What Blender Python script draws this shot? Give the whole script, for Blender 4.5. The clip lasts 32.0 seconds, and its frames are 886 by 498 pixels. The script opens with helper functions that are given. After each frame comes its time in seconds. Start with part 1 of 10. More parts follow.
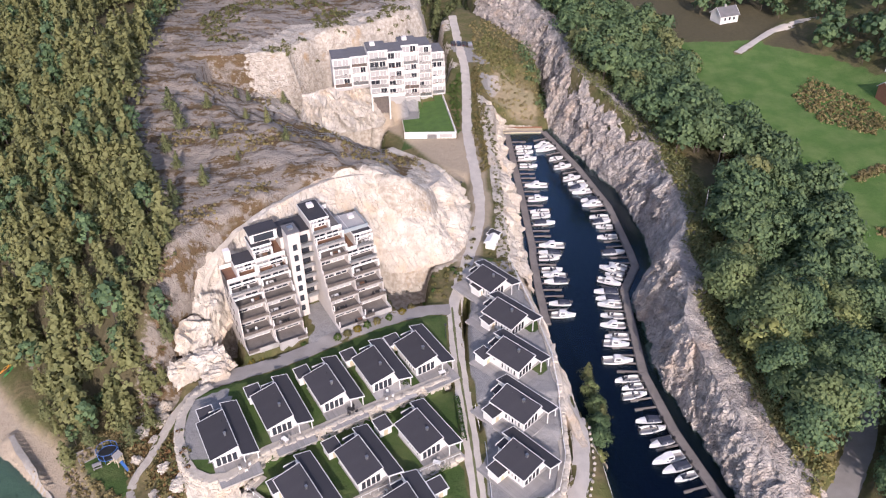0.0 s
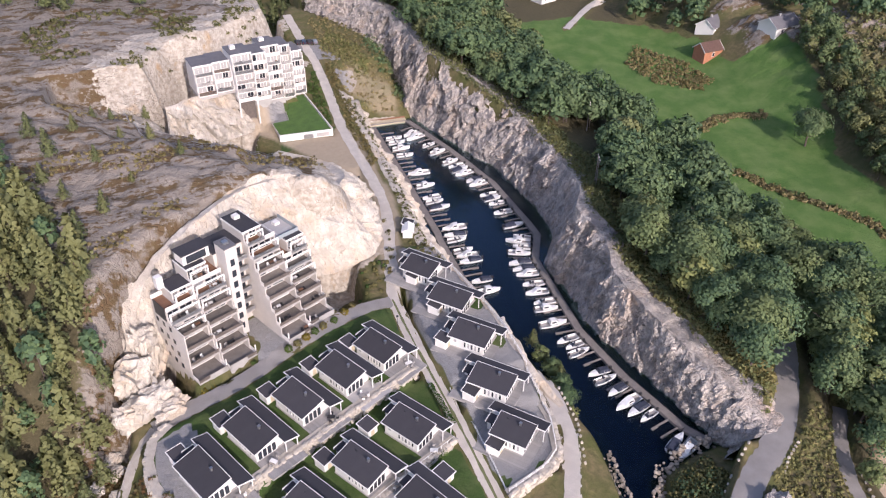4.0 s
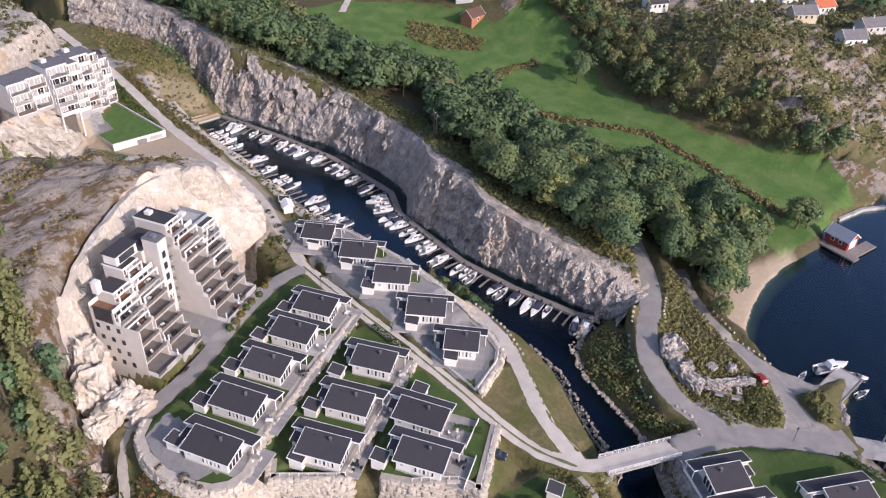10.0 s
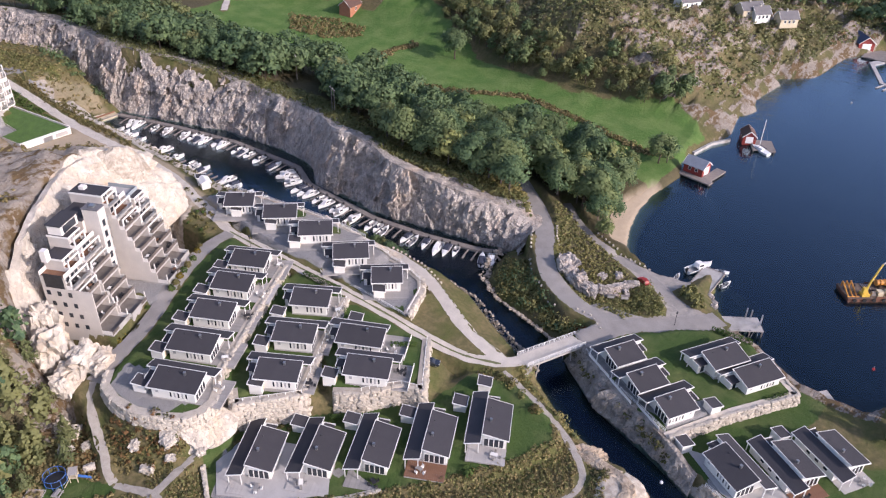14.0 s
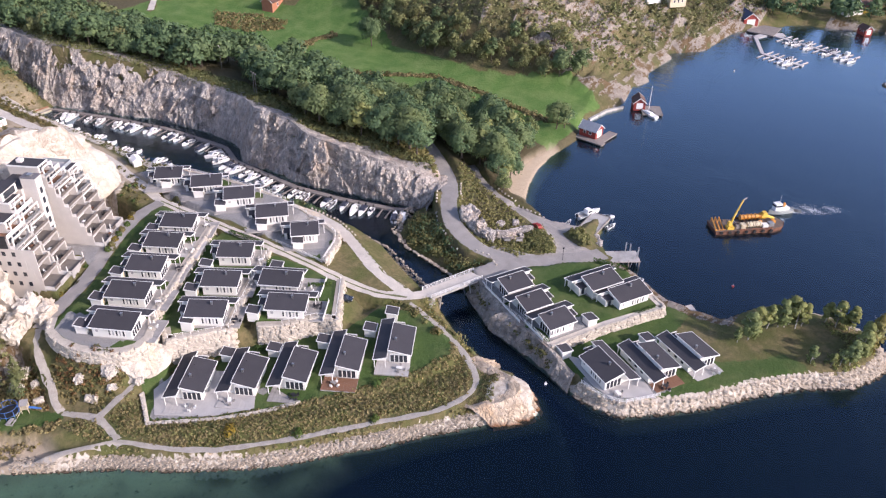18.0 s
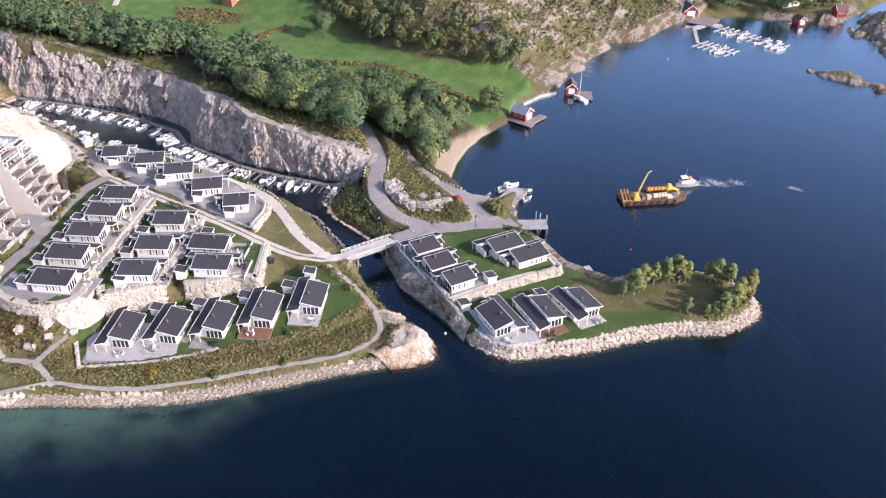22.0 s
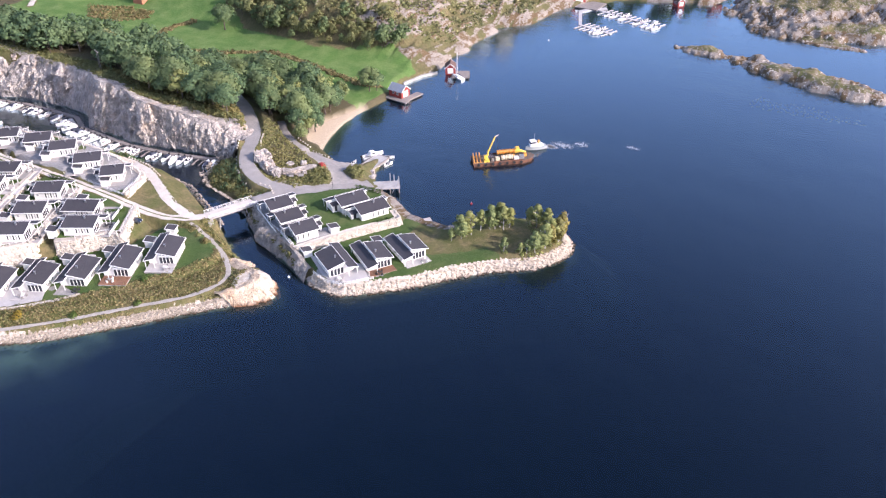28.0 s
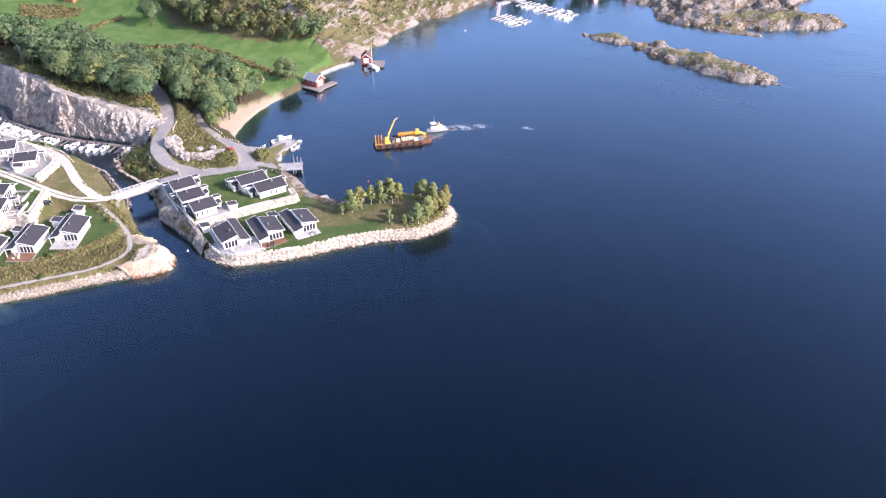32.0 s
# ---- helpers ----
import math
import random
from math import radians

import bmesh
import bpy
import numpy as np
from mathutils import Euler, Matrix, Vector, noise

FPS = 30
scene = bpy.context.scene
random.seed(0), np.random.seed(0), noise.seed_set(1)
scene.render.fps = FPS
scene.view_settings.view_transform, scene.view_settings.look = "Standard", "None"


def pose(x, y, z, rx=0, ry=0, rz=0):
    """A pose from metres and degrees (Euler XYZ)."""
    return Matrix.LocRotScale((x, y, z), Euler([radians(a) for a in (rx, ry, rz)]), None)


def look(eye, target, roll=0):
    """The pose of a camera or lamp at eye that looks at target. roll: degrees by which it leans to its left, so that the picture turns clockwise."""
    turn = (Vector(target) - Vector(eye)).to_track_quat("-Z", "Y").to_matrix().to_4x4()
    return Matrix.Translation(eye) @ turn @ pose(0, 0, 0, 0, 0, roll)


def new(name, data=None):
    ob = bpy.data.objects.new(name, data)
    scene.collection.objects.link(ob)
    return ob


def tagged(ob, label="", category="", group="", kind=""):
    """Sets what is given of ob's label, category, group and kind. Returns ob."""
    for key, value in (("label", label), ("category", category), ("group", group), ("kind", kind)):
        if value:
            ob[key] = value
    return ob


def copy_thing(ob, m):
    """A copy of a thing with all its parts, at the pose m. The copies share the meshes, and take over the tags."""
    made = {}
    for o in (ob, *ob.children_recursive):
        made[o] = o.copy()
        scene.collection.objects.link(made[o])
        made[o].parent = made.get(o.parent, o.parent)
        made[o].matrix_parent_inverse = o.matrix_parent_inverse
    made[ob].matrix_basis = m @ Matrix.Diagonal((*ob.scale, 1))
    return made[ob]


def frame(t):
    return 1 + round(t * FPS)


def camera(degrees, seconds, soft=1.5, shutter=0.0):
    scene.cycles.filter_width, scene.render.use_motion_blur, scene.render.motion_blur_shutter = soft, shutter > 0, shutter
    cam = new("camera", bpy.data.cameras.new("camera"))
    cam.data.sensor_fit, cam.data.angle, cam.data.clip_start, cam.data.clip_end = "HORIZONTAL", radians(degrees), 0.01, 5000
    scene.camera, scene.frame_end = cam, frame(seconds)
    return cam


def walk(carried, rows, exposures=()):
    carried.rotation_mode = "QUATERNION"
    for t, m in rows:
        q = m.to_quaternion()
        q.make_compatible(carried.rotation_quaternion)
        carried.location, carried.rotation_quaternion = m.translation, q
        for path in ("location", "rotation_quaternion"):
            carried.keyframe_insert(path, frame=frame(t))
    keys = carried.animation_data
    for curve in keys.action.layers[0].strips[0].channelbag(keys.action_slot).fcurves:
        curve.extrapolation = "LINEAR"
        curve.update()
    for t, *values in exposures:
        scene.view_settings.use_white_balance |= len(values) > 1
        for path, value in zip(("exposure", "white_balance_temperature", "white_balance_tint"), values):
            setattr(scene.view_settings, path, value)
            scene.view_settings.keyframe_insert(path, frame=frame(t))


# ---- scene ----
cam = camera(58.56, 32.0, soft=1.2)
# seconds, place in metres, turn in degrees
PATH = [
    (0.0, 0.27, -1.26, 135.62, 54.64, 0.52, -0.6),
    (1.0, -7.99, -0.18, 134.9, 54.6, 0.14, -4.8),
    (2.0, -16.23, 0.74, 134.05, 54.61, -0.23, -8.81),
    (3.0, -24.55, 1.75, 133.32, 54.67, -0.6, -13.3),
    (3.5, -28.8, 2.25, 133.01, 54.72, -0.79, -15.54),
    (5.5, -45.36, 4.03, 132.22, 55.0, -1.44, -24.52),
    (6.0, -49.42, 4.41, 132.17, 55.04, -1.56, -26.46),
    (7.0, -57.4, 4.74, 132.15, 55.14, -1.74, -30.47),
    (8.0, -65.06, 4.51, 132.24, 55.2, -1.87, -34.25),
    (9.0, -72.67, 3.74, 132.32, 55.34, -2.01, -37.51),
    (10.0, -79.92, 1.92, 132.74, 55.39, -2.09, -40.5),
    (11.0, -87.1, -0.53, 132.92, 55.58, -2.11, -43.07),
    (12.0, -93.48, -3.51, 132.53, 55.81, -2.0, -45.97),
    (13.0, -99.3, -7.4, 131.94, 56.04, -1.77, -49.03),
    (14.0, -104.99, -12.49, 131.43, 56.3, -1.49, -50.84),
    (14.5, -107.57, -15.64, 131.21, 56.42, -1.3, -51.5),
    (16.5, -116.62, -29.03, 130.97, 56.82, -0.82, -54.63),
    (17.0, -118.3, -32.7, 131.19, 56.87, -0.73, -55.0),
    (18.0, -120.94, -40.1, 132.4, 56.84, -0.7, -55.4),
    (19.0, -122.81, -47.86, 133.72, 56.76, -0.65, -55.67),
    (20.0, -124.17, -56.0, 134.39, 56.82, -0.59, -55.38),
    (21.0, -125.17, -64.12, 134.89, 56.82, -0.55, -55.38),
    (22.0, -125.76, -72.71, 134.74, 56.97, -0.39, -55.72),
    (23.0, -126.36, -81.54, 134.92, 57.03, -0.26, -56.08),
    (24.0, -126.89, -90.41, 134.71, 57.1, -0.11, -56.3),
    (25.0, -127.64, -99.17, 134.91, 57.15, 0.05, -56.55),
    (25.5, -128.01, -103.8, 135.18, 57.16, 0.14, -56.65),
    (27.5, -128.67, -121.92, 136.2, 57.19, 0.58, -57.49),
    (28.0, -128.91, -126.18, 136.36, 57.19, 0.66, -57.86),
    (29.0, -129.54, -135.51, 137.25, 57.14, 0.78, -58.33),
    (30.0, -130.18, -144.34, 137.61, 57.13, 0.87, -58.88),
    (31.0, -130.88, -153.29, 138.25, 57.07, 0.91, -59.38),
    (32.0, -131.61, -162.22, 138.73, 57.06, 0.97, -59.94),
]
walk(cam, [(t, pose(x, y, z, rx, ry, rz)) for t, x, y, z, rx, ry, rz in PATH], [(0.0, 0.27, 6100, 26), (9.0, 0.18, 6100, 26), (13.0, 0.22, 6100, 26), (19.0, 0.50, 6100, 26), (25.0, 0.74, 6050, 26), (32.0, 1.06, 6000, 28)])

# ---- light ----
SUN_UP, SUN_TURN = 27.0, 172.0
world = bpy.data.worlds.new("sky")
scene.world = world
world.use_nodes = True
_n = world.node_tree.nodes
_sky = _n.new("ShaderNodeTexSky")
_sky.sky_type, _sky.sun_disc = "NISHITA", False
_sky.sun_elevation, _sky.sun_rotation = radians(SUN_UP), radians(SUN_TURN)
_sky.dust_density, _sky.ozone_density = 2.0, 1.0
_n["Background"].inputs["Strength"].default_value = 0.17
world.node_tree.links.new(_sky.outputs[0], _n["Background"].inputs["Color"])
_l = bpy.data.lights.new("sun", "SUN")
_l.energy, _l.angle, _l.color = 3.5, radians(0.6), (1.0, 0.915, 0.785)
sun = new("sun", _l)
_d = Vector((math.sin(radians(SUN_TURN)) * math.cos(radians(SUN_UP)), math.cos(radians(SUN_TURN)) * math.cos(radians(SUN_UP)), math.sin(radians(SUN_UP))))
sun.matrix_world = look(_d * 300, (0, 0, 0))

# ---- tools ----
def hash01(i, j, k, seed):
    """A repeatable value between 0 and 1 for each whole-number triple."""
    h = (i.astype(np.int64) * 374761393 + j.astype(np.int64) * 668265263 + k.astype(np.int64) * 2147483647 + seed * 974634777) & 0xFFFFFFFF
    h = ((h ^ (h >> 13)) * 1274126177) & 0xFFFFFFFF
    h = ((h ^ (h >> 16)) * 2246822519) & 0xFFFFFFFF
    return ((h ^ (h >> 15)) & 0xFFFFFF) / float(0xFFFFFF)


def value3(x, y, z, seed=0):
    i, j, k = np.floor(x), np.floor(y), np.floor(z)
    u, v, w = x - i, y - j, z - k
    u, v, w = u * u * (3 - 2 * u), v * v * (3 - 2 * v), w * w * (3 - 2 * w)
    i, j, k = i.astype(np.int64), j.astype(np.int64), k.astype(np.int64)
    out = 0
    for a in (0, 1):
        for b in (0, 1):
            for c in (0, 1):
                out = out + hash01(i + a, j + b, k + c, seed) * (u if a else 1 - u) * (v if b else 1 - v) * (w if c else 1 - w)
    return out * 2 - 1


def fbm(x, y, z=None, scale=10.0, octaves=4, seed=0, gain=0.5, ridged=False):
    x, y = np.asarray(x, float) / scale, np.asarray(y, float) / scale
    z = np.zeros_like(x) if z is None else np.asarray(z, float) / scale
    total, amp = 0, 1.0
    for o in range(octaves):
        v = value3(x, y, z, seed + o)
        total = total + amp * ((1 - 2 * np.abs(v)) if ridged else v)
        x, y, z, amp = x * 2.03 + 5.1, y * 2.03 + 1.7, z * 2.03 + 9.2, amp * gain
    return total


def cells3(x, y, z, scale, seed=0):
    """Distance to the nearest seam between the blocks of broken rock."""
    x, y, z = np.asarray(x, float) / scale, np.asarray(y, float) / scale, np.asarray(z, float) / scale
    bi, bj, bk = np.floor(x).astype(np.int64), np.floor(y).astype(np.int64), np.floor(z).astype(np.int64)
    d1, d2 = np.full(x.shape, 9.0), np.full(x.shape, 9.0)
    for a in (-1, 0, 1):
        for b in (-1, 0, 1):
            for c in (-1, 0, 1):
                i, j, k = bi + a, bj + b, bk + c
                d = np.sqrt((x - i - hash01(i, j, k, seed)) ** 2 + (y - j - hash01(i, j, k, seed + 1)) ** 2 + (z - k - hash01(i, j, k, seed + 2)) ** 2)
                near = d < d1
                d2 = np.where(near, d1, np.minimum(d2, d))
                d1 = np.where(near, d, d1)
    return d2 - d1


def facets(x, y, z, scale, seed=0, tilt=0.9):
    """Flat, tilted faces of broken rock: an offset for each point, in shares of the scale."""
    x, y, z = np.asarray(x, float) / scale, np.asarray(y, float) / scale, np.asarray(z, float) / scale
    bi, bj, bk = np.floor(x).astype(np.int64), np.floor(y).astype(np.int64), np.floor(z).astype(np.int64)
    best, out = np.full(x.shape, 9.0), np.zeros(x.shape)
    for a in (-1, 0, 1):
        for b in (-1, 0, 1):
            for c in (-1, 0, 1):
                i, j, k = bi + a, bj + b, bk + c
                dx, dy, dz = x - i - hash01(i, j, k, seed), y - j - hash01(i, j, k, seed + 1), z - k - hash01(i, j, k, seed + 2)
                d = dx * dx + dy * dy + dz * dz
                near = d < best
                t1, t2 = hash01(i, j, k, seed + 4) * 2 - 1, hash01(i, j, k, seed + 5) - 0.35
                out = np.where(near, (hash01(i, j, k, seed + 3) - 0.5) * 0.45 + tilt * (t1 * (dx + dy) - t2 * dz), out)
                best = np.where(near, d, best)
    return out


def smooth(a, b, v):
    s = np.clip((np.asarray(v, float) - a) / (b - a), 0, 1)
    return s * s * (3 - 2 * s)


def to_line(x, y, line, closed=False):
    """Distance from points to a polyline, and the share along it as (segment + fraction)."""
    pts = list(line) + ([line[0]] if closed else [])
    best, where = np.full(np.shape(x), 1e9), np.zeros(np.shape(x))
    for n in range(len(pts) - 1):
        ax, ay, bx, by = pts[n][0], pts[n][1], pts[n + 1][0], pts[n + 1][1]
        dx, dy = bx - ax, by - ay
        s = np.clip(((x - ax) * dx + (y - ay) * dy) / max(dx * dx + dy * dy, 1e-9), 0, 1)
        d = np.hypot(x - ax - s * dx, y - ay - s * dy)
        near = d < best
        best, where = np.where(near, d, best), np.where(near, n + s, where)
    return best, where


def inside(x, y, poly):
    """Signed distance to a polygon, positive inside."""
    d, _ = to_line(x, y, poly, True)
    odd = np.zeros(np.shape(x), bool)
    for n in range(len(poly)):
        (ax, ay), (bx, by) = poly[n][:2], poly[n - 1][:2]
        if ay != by:
            odd ^= ((ay > y) != (by > y)) & (x < (bx - ax) * (y - ay) / (by - ay) + ax)
    return np.where(odd, d, -d)


def resample(line, step):
    """A polyline of 2 or 3 numbers a point, cut into about even steps."""
    line = np.array(line, float)
    seg = np.linalg.norm(np.diff(line[:, :2], axis=0), axis=1)
    at = np.concatenate([[0], np.cumsum(seg)])
    n = max(2, int(round(at[-1] / step)) + 1)
    s = np.linspace(0, at[-1], n)
    return np.stack([np.interp(s, at, line[:, k]) for k in range(line.shape[1])], 1)


def rounded(line, times=2):
    """A polyline with its corners cut, ends kept."""
    p = np.array(line, float)
    for _ in range(times):
        q = [p[0]]
        for a, b in zip(p[:-1], p[1:]):
            q += [a * 0.75 + b * 0.25, a * 0.25 + b * 0.75]
        p = np.array(q + [p[-1]])
    return p


def mesh_of(name, verts, faces, smooth_shade=False):
    me = bpy.data.meshes.new(name)
    me.from_pydata([tuple(v) for v in verts], [], [tuple(f) for f in faces])
    if smooth_shade:
        me.polygons.foreach_set("use_smooth", [True] * len(me.polygons))
    me.update()
    return me


def part(name, shape, material, parent=None, label=""):
    """Links a bmesh or a mesh as one object, under a thing or a part if one is given."""
    me = shape
    if isinstance(shape, bmesh.types.BMesh):
        me = bpy.data.meshes.new(name)
        shape.normal_update()
        shape.to_mesh(me)
        shape.free()
    if material is not None and not me.materials:
        me.materials.append(material)
    ob = new(name, me)
    if parent is not None:
        ob.parent = parent
    if label:
        tagged(ob, label)
    return ob


def box(bm, x0, x1, y0, y1, z0, z1):
    return hexa(bm, [(x0, y0, z0), (x1, y0, z0), (x1, y1, z0), (x0, y1, z0), (x0, y0, z1), (x1, y0, z1), (x1, y1, z1), (x0, y1, z1)])


def hexa(bm, p):
    v = [bm.verts.new(c) for c in p]
    for f in ((3, 2, 1, 0), (4, 5, 6, 7), (0, 1, 5, 4), (1, 2, 6, 5), (2, 3, 7, 6), (3, 0, 4, 7)):
        bm.faces.new([v[i] for i in f])
    return v


def boxes(*dims):
    bm = bmesh.new()
    for d in dims:
        box(bm, *d)
    return bm


def tube(bm, p, q, r0, r1=None, n=6):
    """A round bar from p to q."""
    p, q = Vector(p), Vector(q)
    r1 = r0 if r1 is None else r1
    turn = (q - p).to_track_quat("Z", "Y").to_matrix()
    rings = [[bm.verts.new(c + turn @ Vector((r * math.cos(2 * math.pi * k / n), r * math.sin(2 * math.pi * k / n), 0))) for k in range(n)] for c, r in ((p, r0), (q, r1))]
    for k in range(n):
        bm.faces.new((rings[0][k], rings[0][(k + 1) % n], rings[1][(k + 1) % n], rings[1][k]))
    bm.faces.new(rings[0][::-1])
    bm.faces.new(rings[1])


def empty(name, m, label="", category="", group="", kind=""):
    ob = new(name)
    ob.empty_display_size = 0.3
    ob.matrix_world = m
    return tagged(ob, label, category, group, kind)


# ---- materials ----
def surface(name, light, dark, size=1.0, rough=0.8, bump=0.15, metal=0.0, fine=12.0, spread=0.5, vary=0.0, coat=None, world_space=False, stain=None):
    """A surface with two scales of colour change, relief, optional stains and a change from piece to piece."""
    m = bpy.data.materials.new(name)
    m.use_nodes = True
    t, n = m.node_tree, m.node_tree.nodes
    b = n["Principled BSDF"]
    b.inputs["Roughness"].default_value, b.inputs["Metallic"].default_value = rough, metal
    if world_space:
        pos = n.new("ShaderNodeNewGeometry").outputs["Position"]
    else:
        pos = n.new("ShaderNodeTexCoord").outputs["Object"]

    def tex(scale, detail):
        k = n.new("ShaderNodeTexNoise")
        k.inputs["Scale"].default_value, k.inputs["Detail"].default_value = scale, detail
        t.links.new(pos, k.inputs["Vector"])
        return k.outputs["Fac"]
    coarse, grain = tex(1.0 / size, 3.0), tex(fine / size, 4.0)
    add = n.new("ShaderNodeMath")
    add.operation = "MULTIPLY_ADD"
    add.inputs[1].default_value = 0.5
    t.links.new(grain, add.inputs[0])
    half = n.new("ShaderNodeMath")
    half.operation = "MULTIPLY"
    half.inputs[1].default_value = 0.5
    t.links.new(coarse, half.inputs[0])
    t.links.new(half.outputs[0], add.inputs[2])
    ramp = n.new("ShaderNodeMapRange")
    ramp.inputs["From Min"].default_value, ramp.inputs["From Max"].default_value = 0.5 - 0.5 * spread * 0.6, 0.5 + 0.5 * spread * 0.6
    t.links.new(add.outputs[0], ramp.inputs["Value"])
    mix = n.new("ShaderNodeMix")
    mix.data_type = "RGBA"
    mix.inputs["A"].default_value, mix.inputs["B"].default_value = (*dark, 1), (*light, 1)
    t.links.new(ramp.outputs[0], mix.inputs["Factor"])
    colour = mix.outputs["Result"]
    if stain:
        k = n.new("ShaderNodeMapRange")
        k.inputs["From Min"].default_value, k.inputs["From Max"].default_value = 0.55, 0.72
        t.links.new(tex(0.35 / size, 5.0), k.inputs["Value"])
        sm = n.new("ShaderNodeMix")
        sm.data_type = "RGBA"
        sm.inputs["B"].default_value = (*stain, 1)
        t.links.new(colour, sm.inputs["A"])
        t.links.new(k.outputs[0], sm.inputs["Factor"])
        colour = sm.outputs["Result"]
    if vary:
        info = n.new("ShaderNodeObjectInfo")
        hsv = n.new("ShaderNodeHueSaturation")
        k = n.new("ShaderNodeMapRange")
        k.inputs["To Min"].default_value, k.inputs["To Max"].default_value = 1 - vary, 1 + vary
        t.links.new(info.outputs["Random"], k.inputs["Value"])
        t.links.new(k.outputs[0], hsv.inputs["Value"])
        t.links.new(colour, hsv.inputs["Color"])
        colour = hsv.outputs["Color"]
    t.links.new(colour, b.inputs["Base Color"])
    if bump:
        k = n.new("ShaderNodeBump")
        k.inputs["Strength"].default_value, k.inputs["Distance"].default_value = min(1.0, bump), 0.25 * size
        t.links.new(grain, k.inputs["Height"])
        t.links.new(k.outputs[0], b.inputs["Normal"])
    if coat:
        b.inputs["Coat Weight"].default_value = coat
    return m


def boarded(m, pitch=0.14, axis="X", depth=0.02):
    """Adds board grooves to a surface."""
    t, n = m.node_tree, m.node_tree.nodes
    b = n["Principled BSDF"]
    w = n.new("ShaderNodeTexWave")
    w.wave_type, w.bands_direction, w.wave_profile = "BANDS", axis, "SAW"
    w.inputs["Scale"].default_value = 1.0 / pitch / 3.2
    t.links.new(n.new("ShaderNodeTexCoord").outputs["Object"], w.inputs["Vector"])
    k = n.new("ShaderNodeBump")
    k.inputs["Strength"].default_value, k.inputs["Distance"].default_value = 0.7, depth
    t.links.new(w.outputs["Fac"], k.inputs["Height"])
    old = b.inputs["Normal"].links
    if old:
        t.links.new(old[0].from_socket, k.inputs["Normal"])
    t.links.new(k.outputs[0], b.inputs["Normal"])
    return m


WHITE = boarded(surface("white_painted_boards", (0.80, 0.79, 0.75), (0.68, 0.67, 0.63), 2.0, 0.55, 0.05, spread=1.2), 0.15, "X")
TRIM = surface("white_trim_paint", (0.82, 0.81, 0.78), (0.74, 0.73, 0.70), 1.0, 0.5, 0.02)
RENDERED = surface("pale_rendered_wall", (0.60, 0.56, 0.515), (0.50, 0.465, 0.43), 3.0, 0.85, 0.05, stain=(0.50, 0.47, 0.44))
PLASTER = surface("white_rendered_wall", (0.80, 0.77, 0.73), (0.70, 0.67, 0.63), 2.0, 0.8, 0.04)
ROOF = surface("charcoal_roof_felt", (0.052, 0.049, 0.055), (0.036, 0.034, 0.039), 2.5, 0.82, 0.15, fine=20, spread=1.0, vary=0.12)
GREYROOF = surface("grey_roof_membrane", (0.17, 0.165, 0.17), (0.12, 0.115, 0.12), 2.0, 0.8, 0.08)
METAL = surface("grey_metal", (0.45, 0.46, 0.47), (0.33, 0.34, 0.35), 0.5, 0.4, 0.02, 0.8)
DARKMETAL = surface("dark_metal", (0.06, 0.06, 0.065), (0.035, 0.035, 0.04), 0.5, 0.5, 0.02, 0.4)
DECKWOOD = boarded(surface("weathered_grey_boards", (0.34, 0.325, 0.31), (0.245, 0.235, 0.225), 1.5, 0.85, 0.1, stain=(0.34, 0.32, 0.30), vary=0.12), 0.14, "Y")
BROWNDECK = boarded(surface("brown_stained_boards", (0.25, 0.13, 0.075), (0.17, 0.085, 0.05), 1.5, 0.75, 0.1), 0.14, "Y")
PAVING = surface("pale_grey_paving", (0.46, 0.445, 0.43), (0.38, 0.365, 0.35), 2.0, 0.9, 0.1, stain=(0.38, 0.37, 0.36), vary=0.06)
CONCRETE = surface("concrete", (0.45, 0.43, 0.41), (0.34, 0.33, 0.31), 1.5, 0.9, 0.15, stain=(0.28, 0.27, 0.25))
DOCKWOOD = boarded(surface("dock_boards", (0.27, 0.24, 0.215), (0.18, 0.16, 0.145), 1.2, 0.85, 0.15), 0.14, "X")
STONE = surface("pale_quarried_stone", (0.62, 0.565, 0.485), (0.40, 0.355, 0.29), 0.8, 0.9, 0.5, fine=8, spread=0.8, vary=0.25)
def tide(m, low, high, weed):
    """Adds a dark weedy band below the high-water mark."""
    t, n = m.node_tree, m.node_tree.nodes
    b = n["Principled BSDF"]
    xyz, k, mix, wob = n.new("ShaderNodeSeparateXYZ"), n.new("ShaderNodeMapRange"), n.new("ShaderNodeMix"), n.new("ShaderNodeTexNoise")
    geo, add = n.new("ShaderNodeNewGeometry"), n.new("ShaderNodeMath")
    t.links.new(geo.outputs["Position"], xyz.inputs[0])
    t.links.new(geo.outputs["Position"], wob.inputs["Vector"])
    wob.inputs["Scale"].default_value = 0.6
    add.operation = "ADD"
    t.links.new(xyz.outputs["Z"], add.inputs[0])
    t.links.new(wob.outputs["Fac"], add.inputs[1])
    k.inputs["From Min"].default_value, k.inputs["From Max"].default_value = high + 0.5, low + 0.5
    t.links.new(add.outputs[0], k.inputs["Value"])
    mix.data_type = "RGBA"
    mix.inputs["B"].default_value = (*weed, 1)
    t.links.new(b.inputs["Base Color"].links[0].from_socket, mix.inputs["A"])
    t.links.new(k.outputs[0], mix.inputs["Factor"])
    t.links.new(mix.outputs["Result"], b.inputs["Base Color"])
    return m


